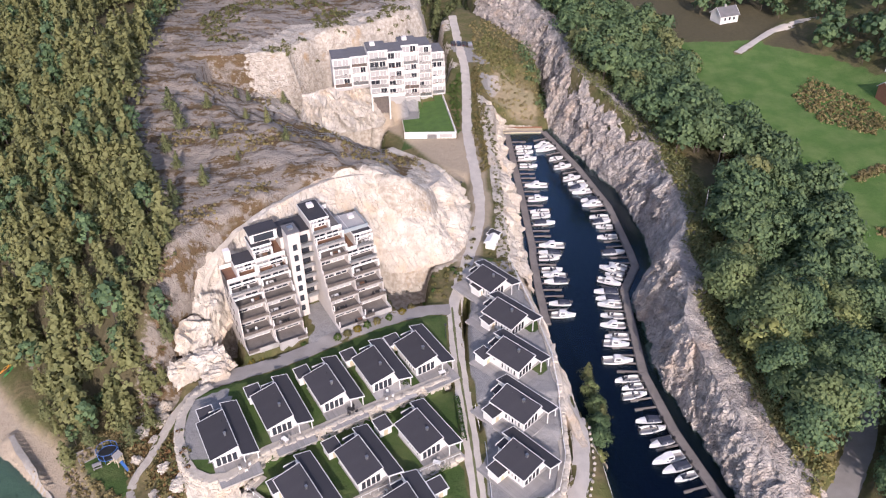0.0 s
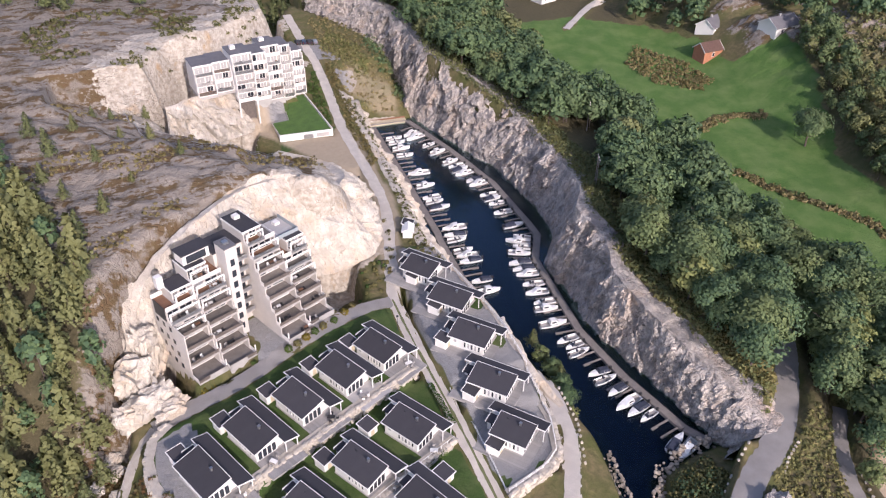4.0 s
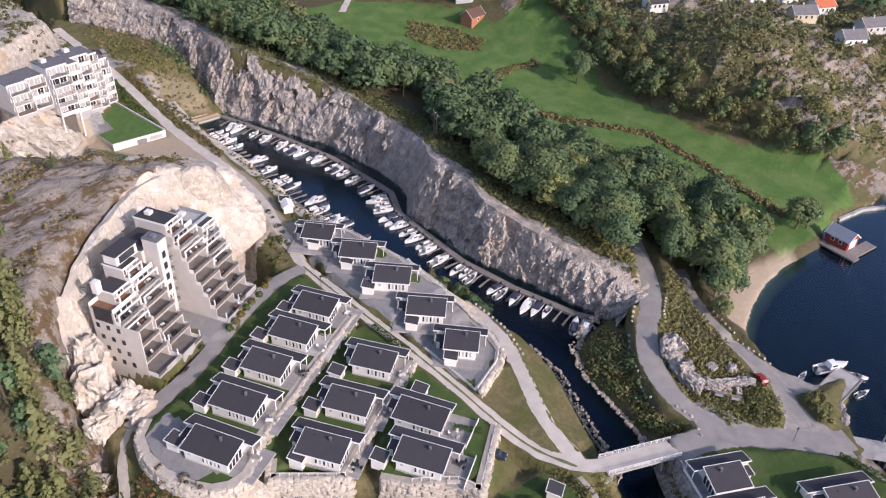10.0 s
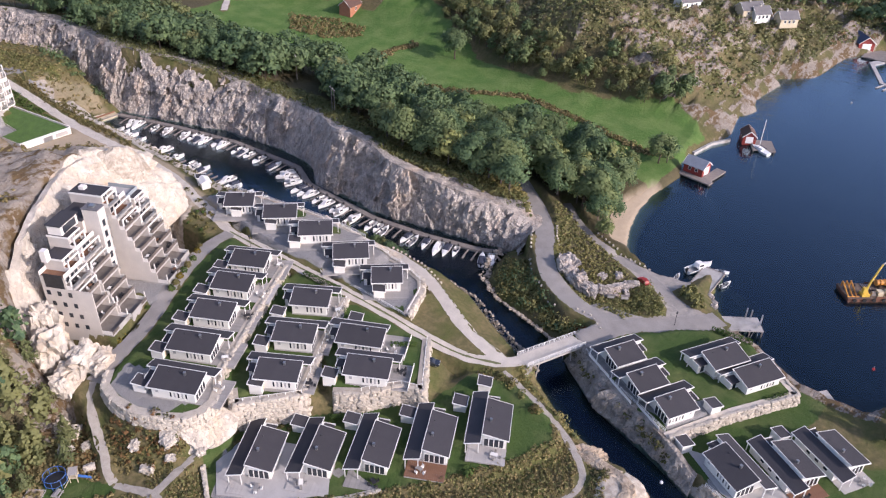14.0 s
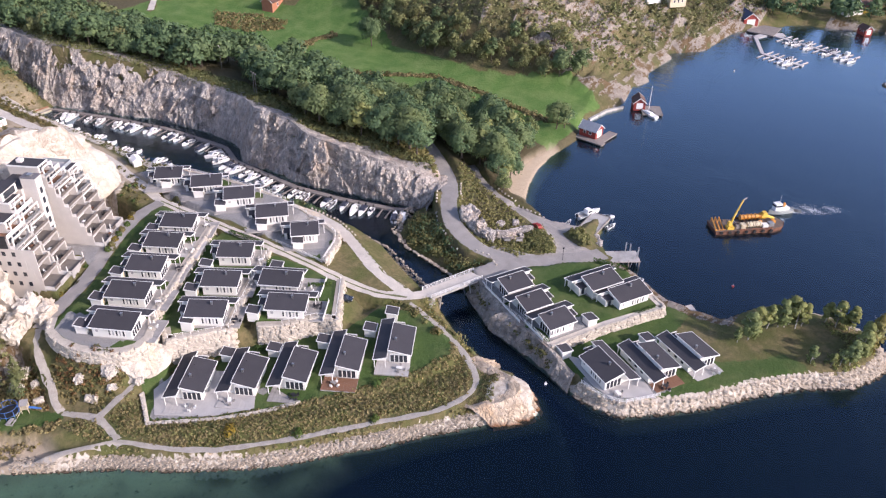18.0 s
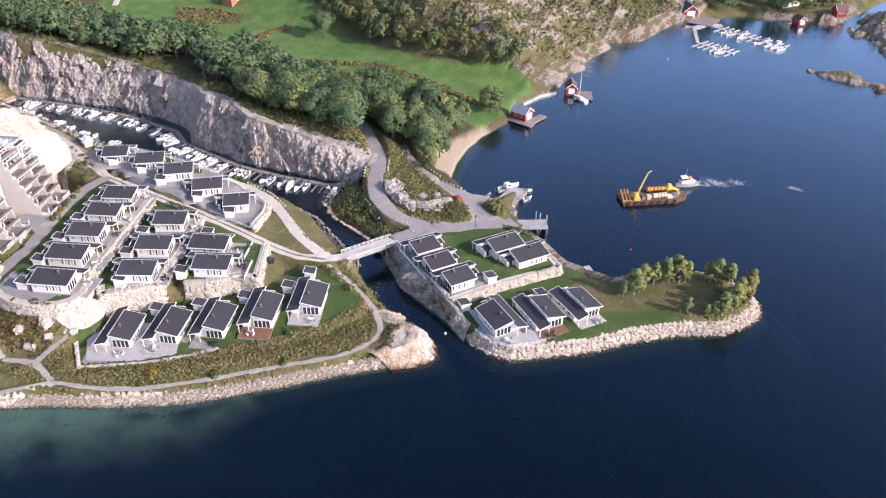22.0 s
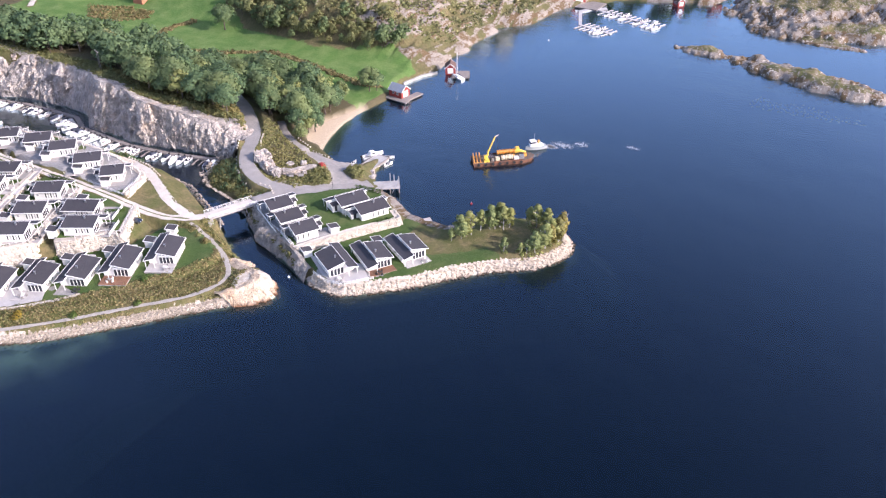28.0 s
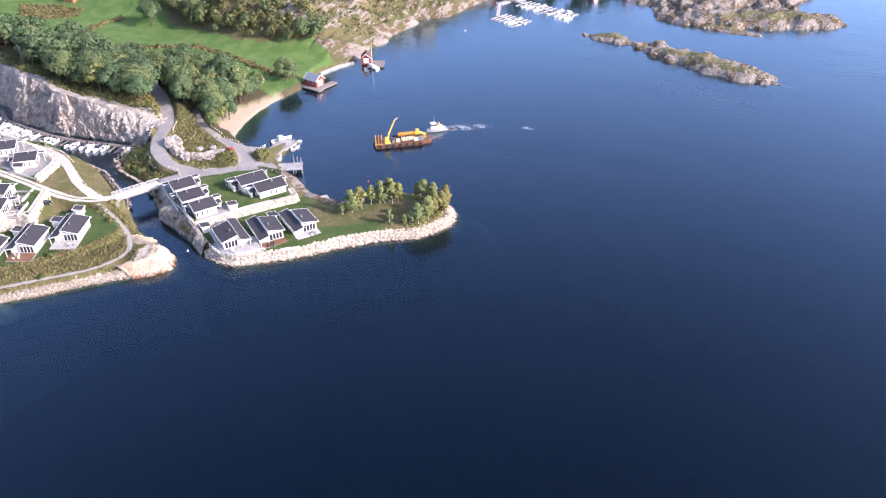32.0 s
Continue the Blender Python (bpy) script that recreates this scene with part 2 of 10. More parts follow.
SHORESTONE = tide(surface("pale_shore_stone", (0.47, 0.405, 0.32), (0.25, 0.21, 0.165), 0.8, 0.9, 0.5, fine=8, spread=0.8, vary=0.32), 0.15, 0.55, (0.075, 0.055, 0.035))
GRAVEL = surface("gravel_road", (0.62, 0.57, 0.50), (0.45, 0.41, 0.36), 2.5, 0.95, 0.4, fine=18, world_space=True, stain=(0.50, 0.455, 0.40))
ASPHALT = surface("old_asphalt", (0.315, 0.295, 0.275), (0.225, 0.21, 0.196), 3.0, 0.92, 0.2, fine=25, world_space=True, stain=(0.255, 0.243, 0.23))
TRACK = surface("grey_footpath_gravel", (0.43, 0.395, 0.345), (0.30, 0.275, 0.24), 1.2, 0.95, 0.4, world_space=True)
BARK = surface("bark", (0.13, 0.10, 0.08), (0.07, 0.055, 0.045), 0.4, 0.95, 0.5)
BIRCHBARK = surface("birch_bark", (0.62, 0.59, 0.54), (0.30, 0.28, 0.25), 0.4, 0.9, 0.3)
REDWOOD = boarded(surface("red_painted_boards", (0.30, 0.045, 0.032), (0.22, 0.032, 0.025), 1.0, 0.7, 0.08), 0.16, "X")
RED = surface("red_paint", (0.42, 0.03, 0.02), (0.34, 0.025, 0.018), 1.0, 0.35, 0.02)
ORANGE = surface("orange_paint", (0.72, 0.33, 0.05), (0.60, 0.25, 0.04), 1.0, 0.5, 0.05, stain=(0.42, 0.20, 0.06))
YELLOW = surface("yellow_paint", (0.70, 0.48, 0.07), (0.58, 0.38, 0.05), 1.0, 0.5, 0.05)
RUST = surface("rusty_steel", (0.20, 0.085, 0.045), (0.10, 0.045, 0.028), 1.5, 0.8, 0.2, stain=(0.06, 0.04, 0.035))
BLUE = surface("blue_plastic", (0.06, 0.17, 0.45), (0.05, 0.13, 0.36), 1.0, 0.4, 0.02)
TILE = surface("orange_roof_tiles", (0.52, 0.16, 0.07), (0.38, 0.11, 0.05), 1.0, 0.8, 0.2)
GEL = surface("white_gelcoat", (0.82, 0.82, 0.80), (0.74, 0.74, 0.72), 1.0, 0.25, 0.0, vary=0.06)
CANVAS = surface("blue_black_boat_canvas", (0.05, 0.06, 0.09), (0.03, 0.035, 0.055), 0.6, 0.85, 0.2)
BLACK = surface("black_plastic", (0.03, 0.03, 0.032), (0.018, 0.018, 0.02), 0.5, 0.4, 0.03)
TYRE = surface("rubber", (0.025, 0.025, 0.025), (0.015, 0.015, 0.015), 0.4, 0.9, 0.1)
CARGREY = surface("dark_blue_car_paint", (0.05, 0.065, 0.09), (0.04, 0.05, 0.07), 1.0, 0.25, 0.0, 0.5, coat=0.6)
SKIRT = surface("wooden_cream_boards", (0.60, 0.52, 0.36), (0.50, 0.43, 0.30), 1.0, 0.75, 0.05)


def glass(name, tint, rough=0.06):
    m = bpy.data.materials.new(name)
    m.use_nodes = True
    b = m.node_tree.nodes["Principled BSDF"]
    b.inputs["Base Color"].default_value = (*tint, 1)
    b.inputs["Roughness"].default_value, b.inputs["IOR"].default_value = rough, 1.5
    b.inputs["Specular IOR Level"].default_value = 0.7
    return m


PANE = glass("window_glass", (0.035, 0.04, 0.05))
# pale panes for light curtains, and for sky reflection put into the colour
CURTAINED = glass("curtained_window_glass", (0.42, 0.42, 0.42), 0.12)
CLEAR = glass("balustrade_glass", (0.30, 0.34, 0.36), 0.1)


def leafy(name, light, dark, other, warm=0.0):
    """Foliage: colour changes from leaf clump to leaf clump and from tree to tree."""
    m = bpy.data.materials.new(name)
    m.use_nodes = True
    t, n = m.node_tree, m.node_tree.nodes
    b = n["Principled BSDF"]
    b.inputs["Roughness"].default_value = 0.7
    b.inputs["Specular IOR Level"].default_value = 0.25
    geo, info = n.new("ShaderNodeNewGeometry"), n.new("ShaderNodeObjectInfo")
    noise_ = n.new("ShaderNodeTexNoise")
    noise_.inputs["Scale"].default_value = 0.09
    t.links.new(geo.outputs["Position"], noise_.inputs["Vector"])
    a = n.new("ShaderNodeMix")
    a.data_type = "RGBA"
    a.inputs["A"].default_value, a.inputs["B"].default_value = (*dark, 1), (*light, 1)
    t.links.new(geo.outputs["Random Per Island"], a.inputs["Factor"])
    k = n.new("ShaderNodeMath")
    k.operation = "MULTIPLY_ADD"
    k.inputs[1].default_value = 0.8
    t.links.new(info.outputs["Random"], k.inputs[0])
    t.links.new(noise_.outputs["Fac"], k.inputs[2])
    r = n.new("ShaderNodeMapRange")
    r.inputs["From Min"].default_value, r.inputs["From Max"].default_value, r.inputs["To Max"].default_value = 0.75 - warm, 1.35 - warm, 0.75
    t.links.new(k.outputs[0], r.inputs["Value"])
    c = n.new("ShaderNodeMix")
    c.data_type = "RGBA"
    c.inputs["B"].default_value = (*other, 1)
    t.links.new(a.outputs["Result"], c.inputs["A"])
    t.links.new(r.outputs[0], c.inputs["Factor"])
    t.links.new(c.outputs["Result"], b.inputs["Base Color"])
    thin, mix = n.new("ShaderNodeBsdfTranslucent"), n.new("ShaderNodeMixShader")
    mix.inputs["Fac"].default_value = 0.28
    t.links.new(c.outputs["Result"], thin.inputs["Color"])
    t.links.new(b.outputs[0], mix.inputs[1])
    t.links.new(thin.outputs[0], mix.inputs[2])
    t.links.new(mix.outputs[0], n["Material Output"].inputs["Surface"])
    return m


LEAF = leafy("broad_leaves", (0.152, 0.226, 0.098), (0.066, 0.118, 0.064), (0.195, 0.235, 0.092))
EDGEWOOD = leafy("hedgerow_leaves", (0.225, 0.255, 0.105), (0.11, 0.145, 0.065), (0.265, 0.25, 0.10))
PINE = leafy("pine_needles", (0.20, 0.226, 0.094), (0.096, 0.12, 0.055), (0.235, 0.235, 0.094))
BIRCH = leafy("birch_leaves", (0.26, 0.305, 0.12), (0.14, 0.18, 0.072), (0.31, 0.31, 0.10))
GOLD = leafy("yellow_leaves", (0.28, 0.22, 0.03), (0.16, 0.13, 0.025), (0.30, 0.20, 0.03))
HILLSIDE = leafy("hillside_scrub_leaves", (0.235, 0.24, 0.118), (0.13, 0.145, 0.075), (0.27, 0.24, 0.125))
BANKLEAF = leafy("bank_growth_leaves", (0.27, 0.26, 0.10), (0.135, 0.155, 0.06), (0.31, 0.26, 0.10))
SHRUB = leafy("shrub_leaves", (0.20, 0.19, 0.072), (0.095, 0.105, 0.042), (0.25, 0.19, 0.08))
HEDGE = leafy("clipped_hedge_leaves", (0.09, 0.15, 0.035), (0.045, 0.085, 0.022), (0.12, 0.16, 0.04))
HEATH = leafy("dry_heath", (0.35, 0.285, 0.135), (0.20, 0.17, 0.08), (0.28, 0.255, 0.105))
YELLOWING = leafy("yellowing_leaves", (0.25, 0.24, 0.08), (0.115, 0.12, 0.048), (0.29, 0.24, 0.07))
BRACKEN = leafy("rust_brown_bracken", (0.27, 0.15, 0.065), (0.14, 0.08, 0.038), (0.21, 0.145, 0.06))
RUSSET = leafy("russet_leaves", (0.28, 0.07, 0.03), (0.16, 0.04, 0.02), (0.24, 0.10, 0.03))

# ---- the lie of the land ----
WEST_SHORE = [(-900, 900), (-260, 360), (-150, 195), (-124, 152), (-110, 132), (-101.5, 120), (-96.5, 114), (-89.5, 109.2), (-80.5, 102), (-71.5, 90), (-64.4, 81.2), (-59, 72.6), (-48.4, 58.6), (-40.8, 51.1), (-27.6, 40), (-15.8, 30.5), (-4.5, 20.8), (1.4, 15.4)]
CHANNEL_WEST = [(7, 19.5), (10, 33), (13.5, 44.4), (20, 55), (24.7, 64.3), (28.6, 73.7), (34.2, 86.2), (35.4, 97.8), (34.6, 107), (30.5, 120), (28.5, 140), (25.2, 155)]
BASIN_WEST = [(25.2, 185), (24.6, 222), (23.2, 264)]
BASIN_EAST = [(41, 267), (52, 238), (60.5, 217), (61.5, 187), (59, 175), (53.2, 165), (51.5, 140), (55.5, 124), (61.5, 100), (63, 94)]
CHANNEL_EAST = [(53, 92.5), (46, 90), (41, 82.6), (38.5, 70.6), (36, 61), (32.7, 55.7), (24.5, 42.8), (20.7, 31.8), (16.5, 20), (12.2, 11.6), (11, 6), (12, -0.4), (18.8, -8.2), (26.8, -16.3), (38.7, -25.2)]
POINT = [(46.6, -33.1), (53.3, -42.2), (60.8, -46.7), (67.1, -48.5), (73, -46.8), (77.4, -42), (79.6, -34), (77, -23), (71, -14), (60, -8), (59, 0), (63, 10), (69, 20), (72, 30), (80, 37)]
BAY = [(88, 39), (93, 43), (82, 46.5), (80.6, 53), (80.6, 58.5), (81.8, 63.2), (86, 66.8), (96, 71.3), (109, 75), (120, 76.3), (130, 76), (142, 75), (152, 80), (173, 78), (186, 75), (206, 80), (215, 75.5), (226, 81), (253, 79), (257, 84), (274, 69.5), (309, 68), (330, 56), (346, 40), (352, 16), (362, -8)]
BEYOND = [(440, -25), (560, 40), (800, 150), (1600, 300), (4500, 900), (4500, 4500), (-4500, 4500), (-4500, 2600)]
WEST_BANK = [(-78, 98.5), (-71.5, 90), (-64.4, 81.2), (-59, 72.6), (-48.4, 58.6), (-40.8, 51.1), (-27.6, 40), (-15.8, 30.5), (-6, 22.5)]
POINT_BANK = [(12.2, 11.6), (11, 6), (12, -0.4), (18.8, -8.2), (26.8, -16.3), (38.7, -25.2), (46.6, -33.1), (53.3, -42.2), (60.8, -46.7), (67.1, -48.5), (73, -46.8), (77.4, -42), (79.6, -34), (78.5, -27)]
COAST = WEST_SHORE + CHANNEL_WEST + BASIN_WEST + BASIN_EAST + CHANNEL_EAST + POINT + BAY + BEYOND
ISLETS = [((276.5, -28), 14.5, 6.5, -88, 3.0), ((276, -47.5), 6.5, 3.4, -80, 1.2), ((261, -84), 37.5, 11, -108, 4.4), ((345, -88), 46, 17, -70, 6.0), ((320.5, -79), 18, 5, -96, 1.6), ((385, -62), 52, 34, -50, 9.0)]

HILL = [(-150, 195), (-122, 158), (-100, 138), (-82, 122), (-68, 119), (-58, 123), (-54.5, 131), (-51, 139), (-46.5, 147), (-33, 157), (-19, 164.5), (-10.5, 160.5), (-1, 164.5), (5, 169), (8.2, 178), (8.5, 191), (3, 204), (-8, 214), (-22, 224), (-34, 232), (-39, 246), (-34, 255), (-21, 263), (-7, 276), (3, 290), (1, 330), (-20, 420), (-200, 700), (-700, 800), (-260, 360)]
ROW_UPPER = [(0.5, 122), (-14.4, 114.3), (-24.6, 108.4), (-34.6, 103), (-38, 98.8), (-41, 96.8), (-44.8, 96.4), (-48, 98), (-50.6, 101.5), (-53.2, 107), (-54, 113), (-53.2, 118), (-50, 121.5), (-37, 130), (-20, 141), (0, 149), (4, 140), (4.5, 128)]
ROW_MIDDLE = [(3.7, 102.6), (-12.5, 94.5), (-26.4, 86.4), (-37.8, 95.6), (-34.5, 103), (-24.6, 108.4), (-14.4, 114.3), (0.5, 122), (3.5, 120), (5, 108)]
ROW_LOWER = [(6.2, 78), (-7.9, 68.3), (-9.6, 73), (-16.9, 78.1), (-21, 83), (-12.5, 94.5), (3.7, 102.6), (5.6, 96)]
QUAY_ROW = [(9.5, 168), (18, 166.4), (21.9, 150), (25.4, 128), (25.4, 116.5), (12.7, 114), (7.5, 116), (6.5, 128), (6.5, 140), (8, 155)]
QUAY_MID = [(8.5, 116), (25.4, 117), (24.8, 107.5), (9, 108)]
QUAY_SOUTH = [(9, 109), (24.9, 107.5), (25, 103), (22.8, 94.6), (19, 91.5), (9.6, 87.9), (8.8, 95)]
SEA_ROW = [(-54, 84), (-47, 95), (-33, 93), (-17, 77), (-6, 68), (7, 66), (11, 56), (9, 45), (2, 40.5), (-8, 44), (-20, 52), (-32, 61), (-44, 72)]
EAST_UPPER = [(32, 52), (52, 42), (62, 32), (61, 20), (54, 10), (50.6, 5.2), (35.4, 14.5), (19.2, 22.6), (22.5, 38), (26, 45)]
EAST_LOWER = [(19.4, 23), (35.4, 15), (50, 6), (58, 6), (60, -7), (71, -15), (74, -24), (76, -34), (72, -41), (65, -44.5), (55.5, -39), (44, -26.5), (36, -20.5), (26, -13), (17.5, -4), (14, 0), (13.2, 5), (15.6, 11.5)]
FLAT_NORTH = [(23.5, 272), (20, 262), (17, 230), (14, 212), (8, 212), (-2, 218), (-12, 226), (-18, 238), (-14, 256), (2, 268), (6, 290), (2, 330), (10, 348), (25, 326), (34, 308), (38, 294), (37, 275)]
WEST_WOOD = [(-66, 119), (-61, 132), (-58.5, 147), (-64, 155), (-71, 168), (-78, 184), (-86, 199), (-91, 215), (-92, 232), (-96, 262), (-100, 300), (-130, 330), (-170, 350), (-260, 356), (-152, 204), (-122, 158), (-101, 137), (-90, 126), (-78, 113)]
MEADOW = [(128, 312), (156, 296), (166, 268), (168, 248), (185, 243), (181, 220), (170, 194), (163, 178), (163, 152), (163.5, 135), (168, 118), (180, 100), (174, 80), (158, 81.5), (150, 80), (138, 78), (126, 79.5), (126, 88), (122, 120), (118, 145), (112, 172), (118, 200), (110, 222), (100, 240), (98, 275), (96, 312)]

APRON = [(33.5, 55), (35, 51.6), (45, 48.2), (50.7, 40.6), (54.6, 38.2), (61.5, 30.5), (66, 28), (70.2, 33), (68.6, 38), (70.8, 43.5), (73, 46.4), (78, 44.6), (81.5, 44), (82.5, 47.5), (78, 52.5), (78, 59), (79, 66), (75.4, 67.5), (73.6, 60.5), (70.5, 55), (69.3, 49.6), (63, 43), (58.9, 42), (55.5, 45), (52.5, 52.5), (51.2, 58), (48, 58.5), (44, 57.5), (43.5, 53.6), (38, 54.6)]
FORECOURT = [(-16.3, 252.7), (-12.4, 248.3), (-10.8, 235), (6.5, 234.6), (9, 240), (9.5, 222), (11, 208), (6.5, 208), (-3.1, 222.4), (-14.3, 238), (-18.3, 243.4)]
# the upper flats: bays along the front, each with its front, floor height and storeys
UPPER_AT, UPPER_TURN = (-34.0, 243.0), 12.0
UPPER_BAYS = [(0.0, 6.0, 0.6, 28.7, 3), (6.0, 11.6, 1.4, 28.7, 3), (11.6, 18.0, -1.4, 25.3, 5), (18.0, 23.8, 3.0, 22.8, 5), (23.8, 29.8, 7.4, 20.0, 6), (29.8, 35.2, 12.0, 17.5, 6), (35.2, 40.6, 15.9, 16.2, 5)]


def upper_place(u, v):
    c, s = math.cos(radians(UPPER_TURN)), math.sin(radians(UPPER_TURN))
    return (UPPER_AT[0] + u * c - v * s, UPPER_AT[1] + u * s + v * c)


UPPER_PADS = [([upper_place(a - 0.2, f - (2.0 if n > 2 else 0.6)), upper_place(b + 0.2, f - (2.0 if n > 2 else 0.6)), upper_place(b + 0.2, f + 9.6), upper_place(a - 0.2, f + 9.6)], (17.6 if n == 2 else z) - 0.3) for n, (a, b, f, z, k) in enumerate(UPPER_BAYS)]

ROADS = {
    "main": [(6.7, 334.8, 20.5), (9.0, 303, 18), (11.0, 286, 16), (10.4, 260.3, 14.4), (9.7, 238, 13.6), (10.9, 221.6, 13), (12.6, 192, 12.6), (8.7, 172.3, 12.5), (2.9, 147.5, 12.5), (3.9, 128.3, 12), (5.9, 108.8, 11), (7.2, 90.7, 9.5), (8.1, 79.1, 8), (9.6, 70.3, 7), (13.6, 62.4, 6.5), (19.5, 58.7, 6.2)],
    "junction": [(32.5, 53.2, 6.1), (43, 49.6, 5.6), (52, 44.6, 5.1), (60, 38, 3.9), (66, 33.4, 2.6), (70, 31.4, 2.2)],
    "hill": [(46.5, 50, 5.6), (45.4, 61.0, 6), (49.6, 71.2, 7), (56.4, 78.6, 8), (68.2, 85.3, 8.5), (77, 94.1, 9), (88, 110, 10), (95, 126, 11)],
    "lane": [(67.0, 40.5, 2.9), (72.6, 49.4, 2.8), (75.6, 58, 3.2), (76.8, 67.5, 3.8), (79, 76, 4.4), (84, 84.8, 5.2), (89, 91, 6)],
    "drive": [(2.5, 147, 12.5), (-4, 146.5, 12.7), (-14.8, 142.2, 12.8), (-24, 136.5, 12.8), (-36.9, 128.5, 12.7), (-47.7, 124.8, 12), (-53, 123, 11.2)],
    "steps": [(-53, 123, 11.2), (-56.5, 120.3, 9.6), (-60.3, 109.4, 6), (-63.8, 101.5, 4), (-59.2, 93.4, 4.2), (-60.8, 85, 3.5)],
    "shore": [(-95, 118, 2), (-75, 95, 3), (-60.8, 85, 3.5), (-57.2, 75.9, 3.2), (-50.5, 65.9, 3), (-41.9, 57.6, 3), (-32.4, 49.8, 3), (-22.6, 41.6, 3.2), (-16.5, 35.6, 3.4), (-11.4, 32.2, 3.6), (-5, 30.1, 3.8), (0.1, 31.2, 4), (4.8, 37.3, 4.5), (8.4, 45.3, 5), (10.5, 52.7, 5.6), (12.2, 60.5, 6.4)],
    "link": [(-59.2, 93.4, 4.2), (-49.3, 94.1, 6), (-42.2, 93.2, 7.4), (-36.6, 99.5, 9.0)],
    "loop": [(14.6, 62.8, 6.55), (16.4, 75, 7.7), (23.2, 88.5, 8.5), (28, 100, 8.8), (29, 113, 8.6), (27.8, 126, 7.5)],
    "farm": [(120, 300, 16), (150, 330, 18), (185, 335, 20)],
}
WIDTH = {"main": 3.3, "junction": 6.0, "hill": 5.4, "lane": 3.6, "drive": 4.0, "steps": 1.7, "shore": 1.5, "link": 1.6, "loop": 3.7, "farm": 3.0}


def shore_gap(x, y):
    return inside(x, y, COAST)


def land(x, y, bare=False, islets=False):
    """Height of the ground. With bare=False also the covers as a dictionary of weights."""
    x, y = np.asarray(x, float), np.asarray(y, float)
    d = shore_gap(x, y)
    dw, _ = to_line(x, y, WEST_SHORE)
    n1, n2, n3 = fbm(x, y, scale=38, octaves=4, seed=3), fbm(x, y, scale=9, octaves=4, seed=11), fbm(x * 0.55 + y * 0.83, (y * 0.55 - x * 0.83) * 0.28, scale=5, octaves=4, seed=19, ridged=True)
    n4 = fbm(x, y, scale=2.5, octaves=2, seed=31)
    # low land that climbs from the shore
    z = 0.6 + np.minimum(np.maximum(d, 0) * 0.42, 3.4 + 0.25 * n2) + 0.12 * n2
    rock, quarry, grass, sand, pave, wood = (np.zeros(x.shape) for _ in range(6))
    # west hill
    m = inside(x, y, HILL)
    top = np.minimum(36.5 + 0.05 * (y - 185) + 2.0 * n1, 5 + 0.62 * dw + 3 * n1)
    top = np.where(y > 232, np.minimum(top, 39 - 0.05 * np.maximum(y - 270, 0)), top)
    rim = to_line(x, y, [(10, 188), (1, 198), (-13, 212), (-24, 221), (-36, 232), (-50, 247)])[0]
    top = np.where((y < 246) & (x > -75), np.minimum(top, 20.5 + 0.5 * rim + 1.5 * n2), top)
    rise = smooth(1.0, 11.0, m)
    z = z * (1 - rise) + (np.maximum(top, 4) + rise * (0.45 * n3 + 0.45 * n2)) * rise
    z = np.where(m < 0, np.minimum(z, 13.2), z)
    rock = np.maximum(rock, smooth(-2, 3, m))
    # east: the ridge behind the cliffs, falling to the meadow
    e = (x > 12) & (y > 56)
    dc, _ = to_line(x, y, [(16, 352), (32, 328), (40, 310), (43, 296), (41.5, 282)] + BASIN_EAST)
    crest = np.interp(y, [60, 76, 92, 112, 140, 162, 185, 220, 252, 310, 360], [6.0, 7.5, 11.2, 14.6, 17.4, 18.4, 16.0, 17.0, 22.4, 26, 27]) + 0.8 * n1
    behind = e & (inside(x, y, [(16, 352), (32, 328), (40, 310), (43, 296), (41.5, 282), (41, 267), (52, 238), (60.5, 217), (61.5, 187), (59, 175), (53.2, 165), (51.5, 140), (55.5, 124), (61.5, 100), (63, 90), (50, 76), (40, 62), (45, 52), (75, 56), (400, 60), (700, 800), (20, 800)]) > 0)
    flat = np.interp(y, [70, 110, 150, 200, 260, 340, 600], [2.5, 5, 7.5, 10, 13, 17, 24]) + 0.8 * n1
    far = smooth(170, 235, x + 0.15 * y) * np.interp(y, [60, 100, 140, 200, 300], [2, 8, 14, 12, 16])
    knoll = 15 * np.exp(-((x - 200) / 38) ** 2 - ((y - 148) / 34) ** 2) + 9 * np.exp(-((x - 255) / 40) ** 2 - ((y - 105) / 24) ** 2)
    plain = flat + (far + knoll) * smooth(150, 185, x)
    drop = smooth(10, 52, dc)
    ez = (crest * (1 - drop) + plain * drop + 0.5 * n2 * (1 - drop)) * smooth(3.8, 8.4, dc)
    ez = np.minimum(ez, 0.7 + 0.55 * np.maximum(d, 0) + np.where(dc < 40, 40 * smooth(3.5, 7, dc), 0))
    ez = ez + np.where(x > 165, (1.8 * n3 + 1.6 * n2) * smooth(165, 190, x) * smooth(3, 16, d), 0)
    z = np.where(behind, ez, z)
    wild = behind & (x > 150)
    rock = np.where(behind, np.where(wild, smooth(-0.05, 0.4, n1 + 0.7 * n2 + 0.9 * n3 - 0.85 + 0.6 * smooth(13, 3, d)) * smooth(165, 185, x + 0.1 * n2 * 40), smooth(9, 4, dc)), rock)
    wood = np.where(behind & (x < 150), smooth(15, 22, dc), np.where(wild, 0.3, wood))
    wood = np.maximum(wood, smooth(0, 5, inside(x, y, WEST_WOOD)))
    rock = rock * (1 - 0.8 * smooth(0, 5, inside(x, y, WEST_WOOD)))
    # made ground beside the roads
    gap, at = to_line(x, y, ROADS["loop"])
    track = np.interp(at, np.arange(6), [p[2] for p in ROADS["loop"]])
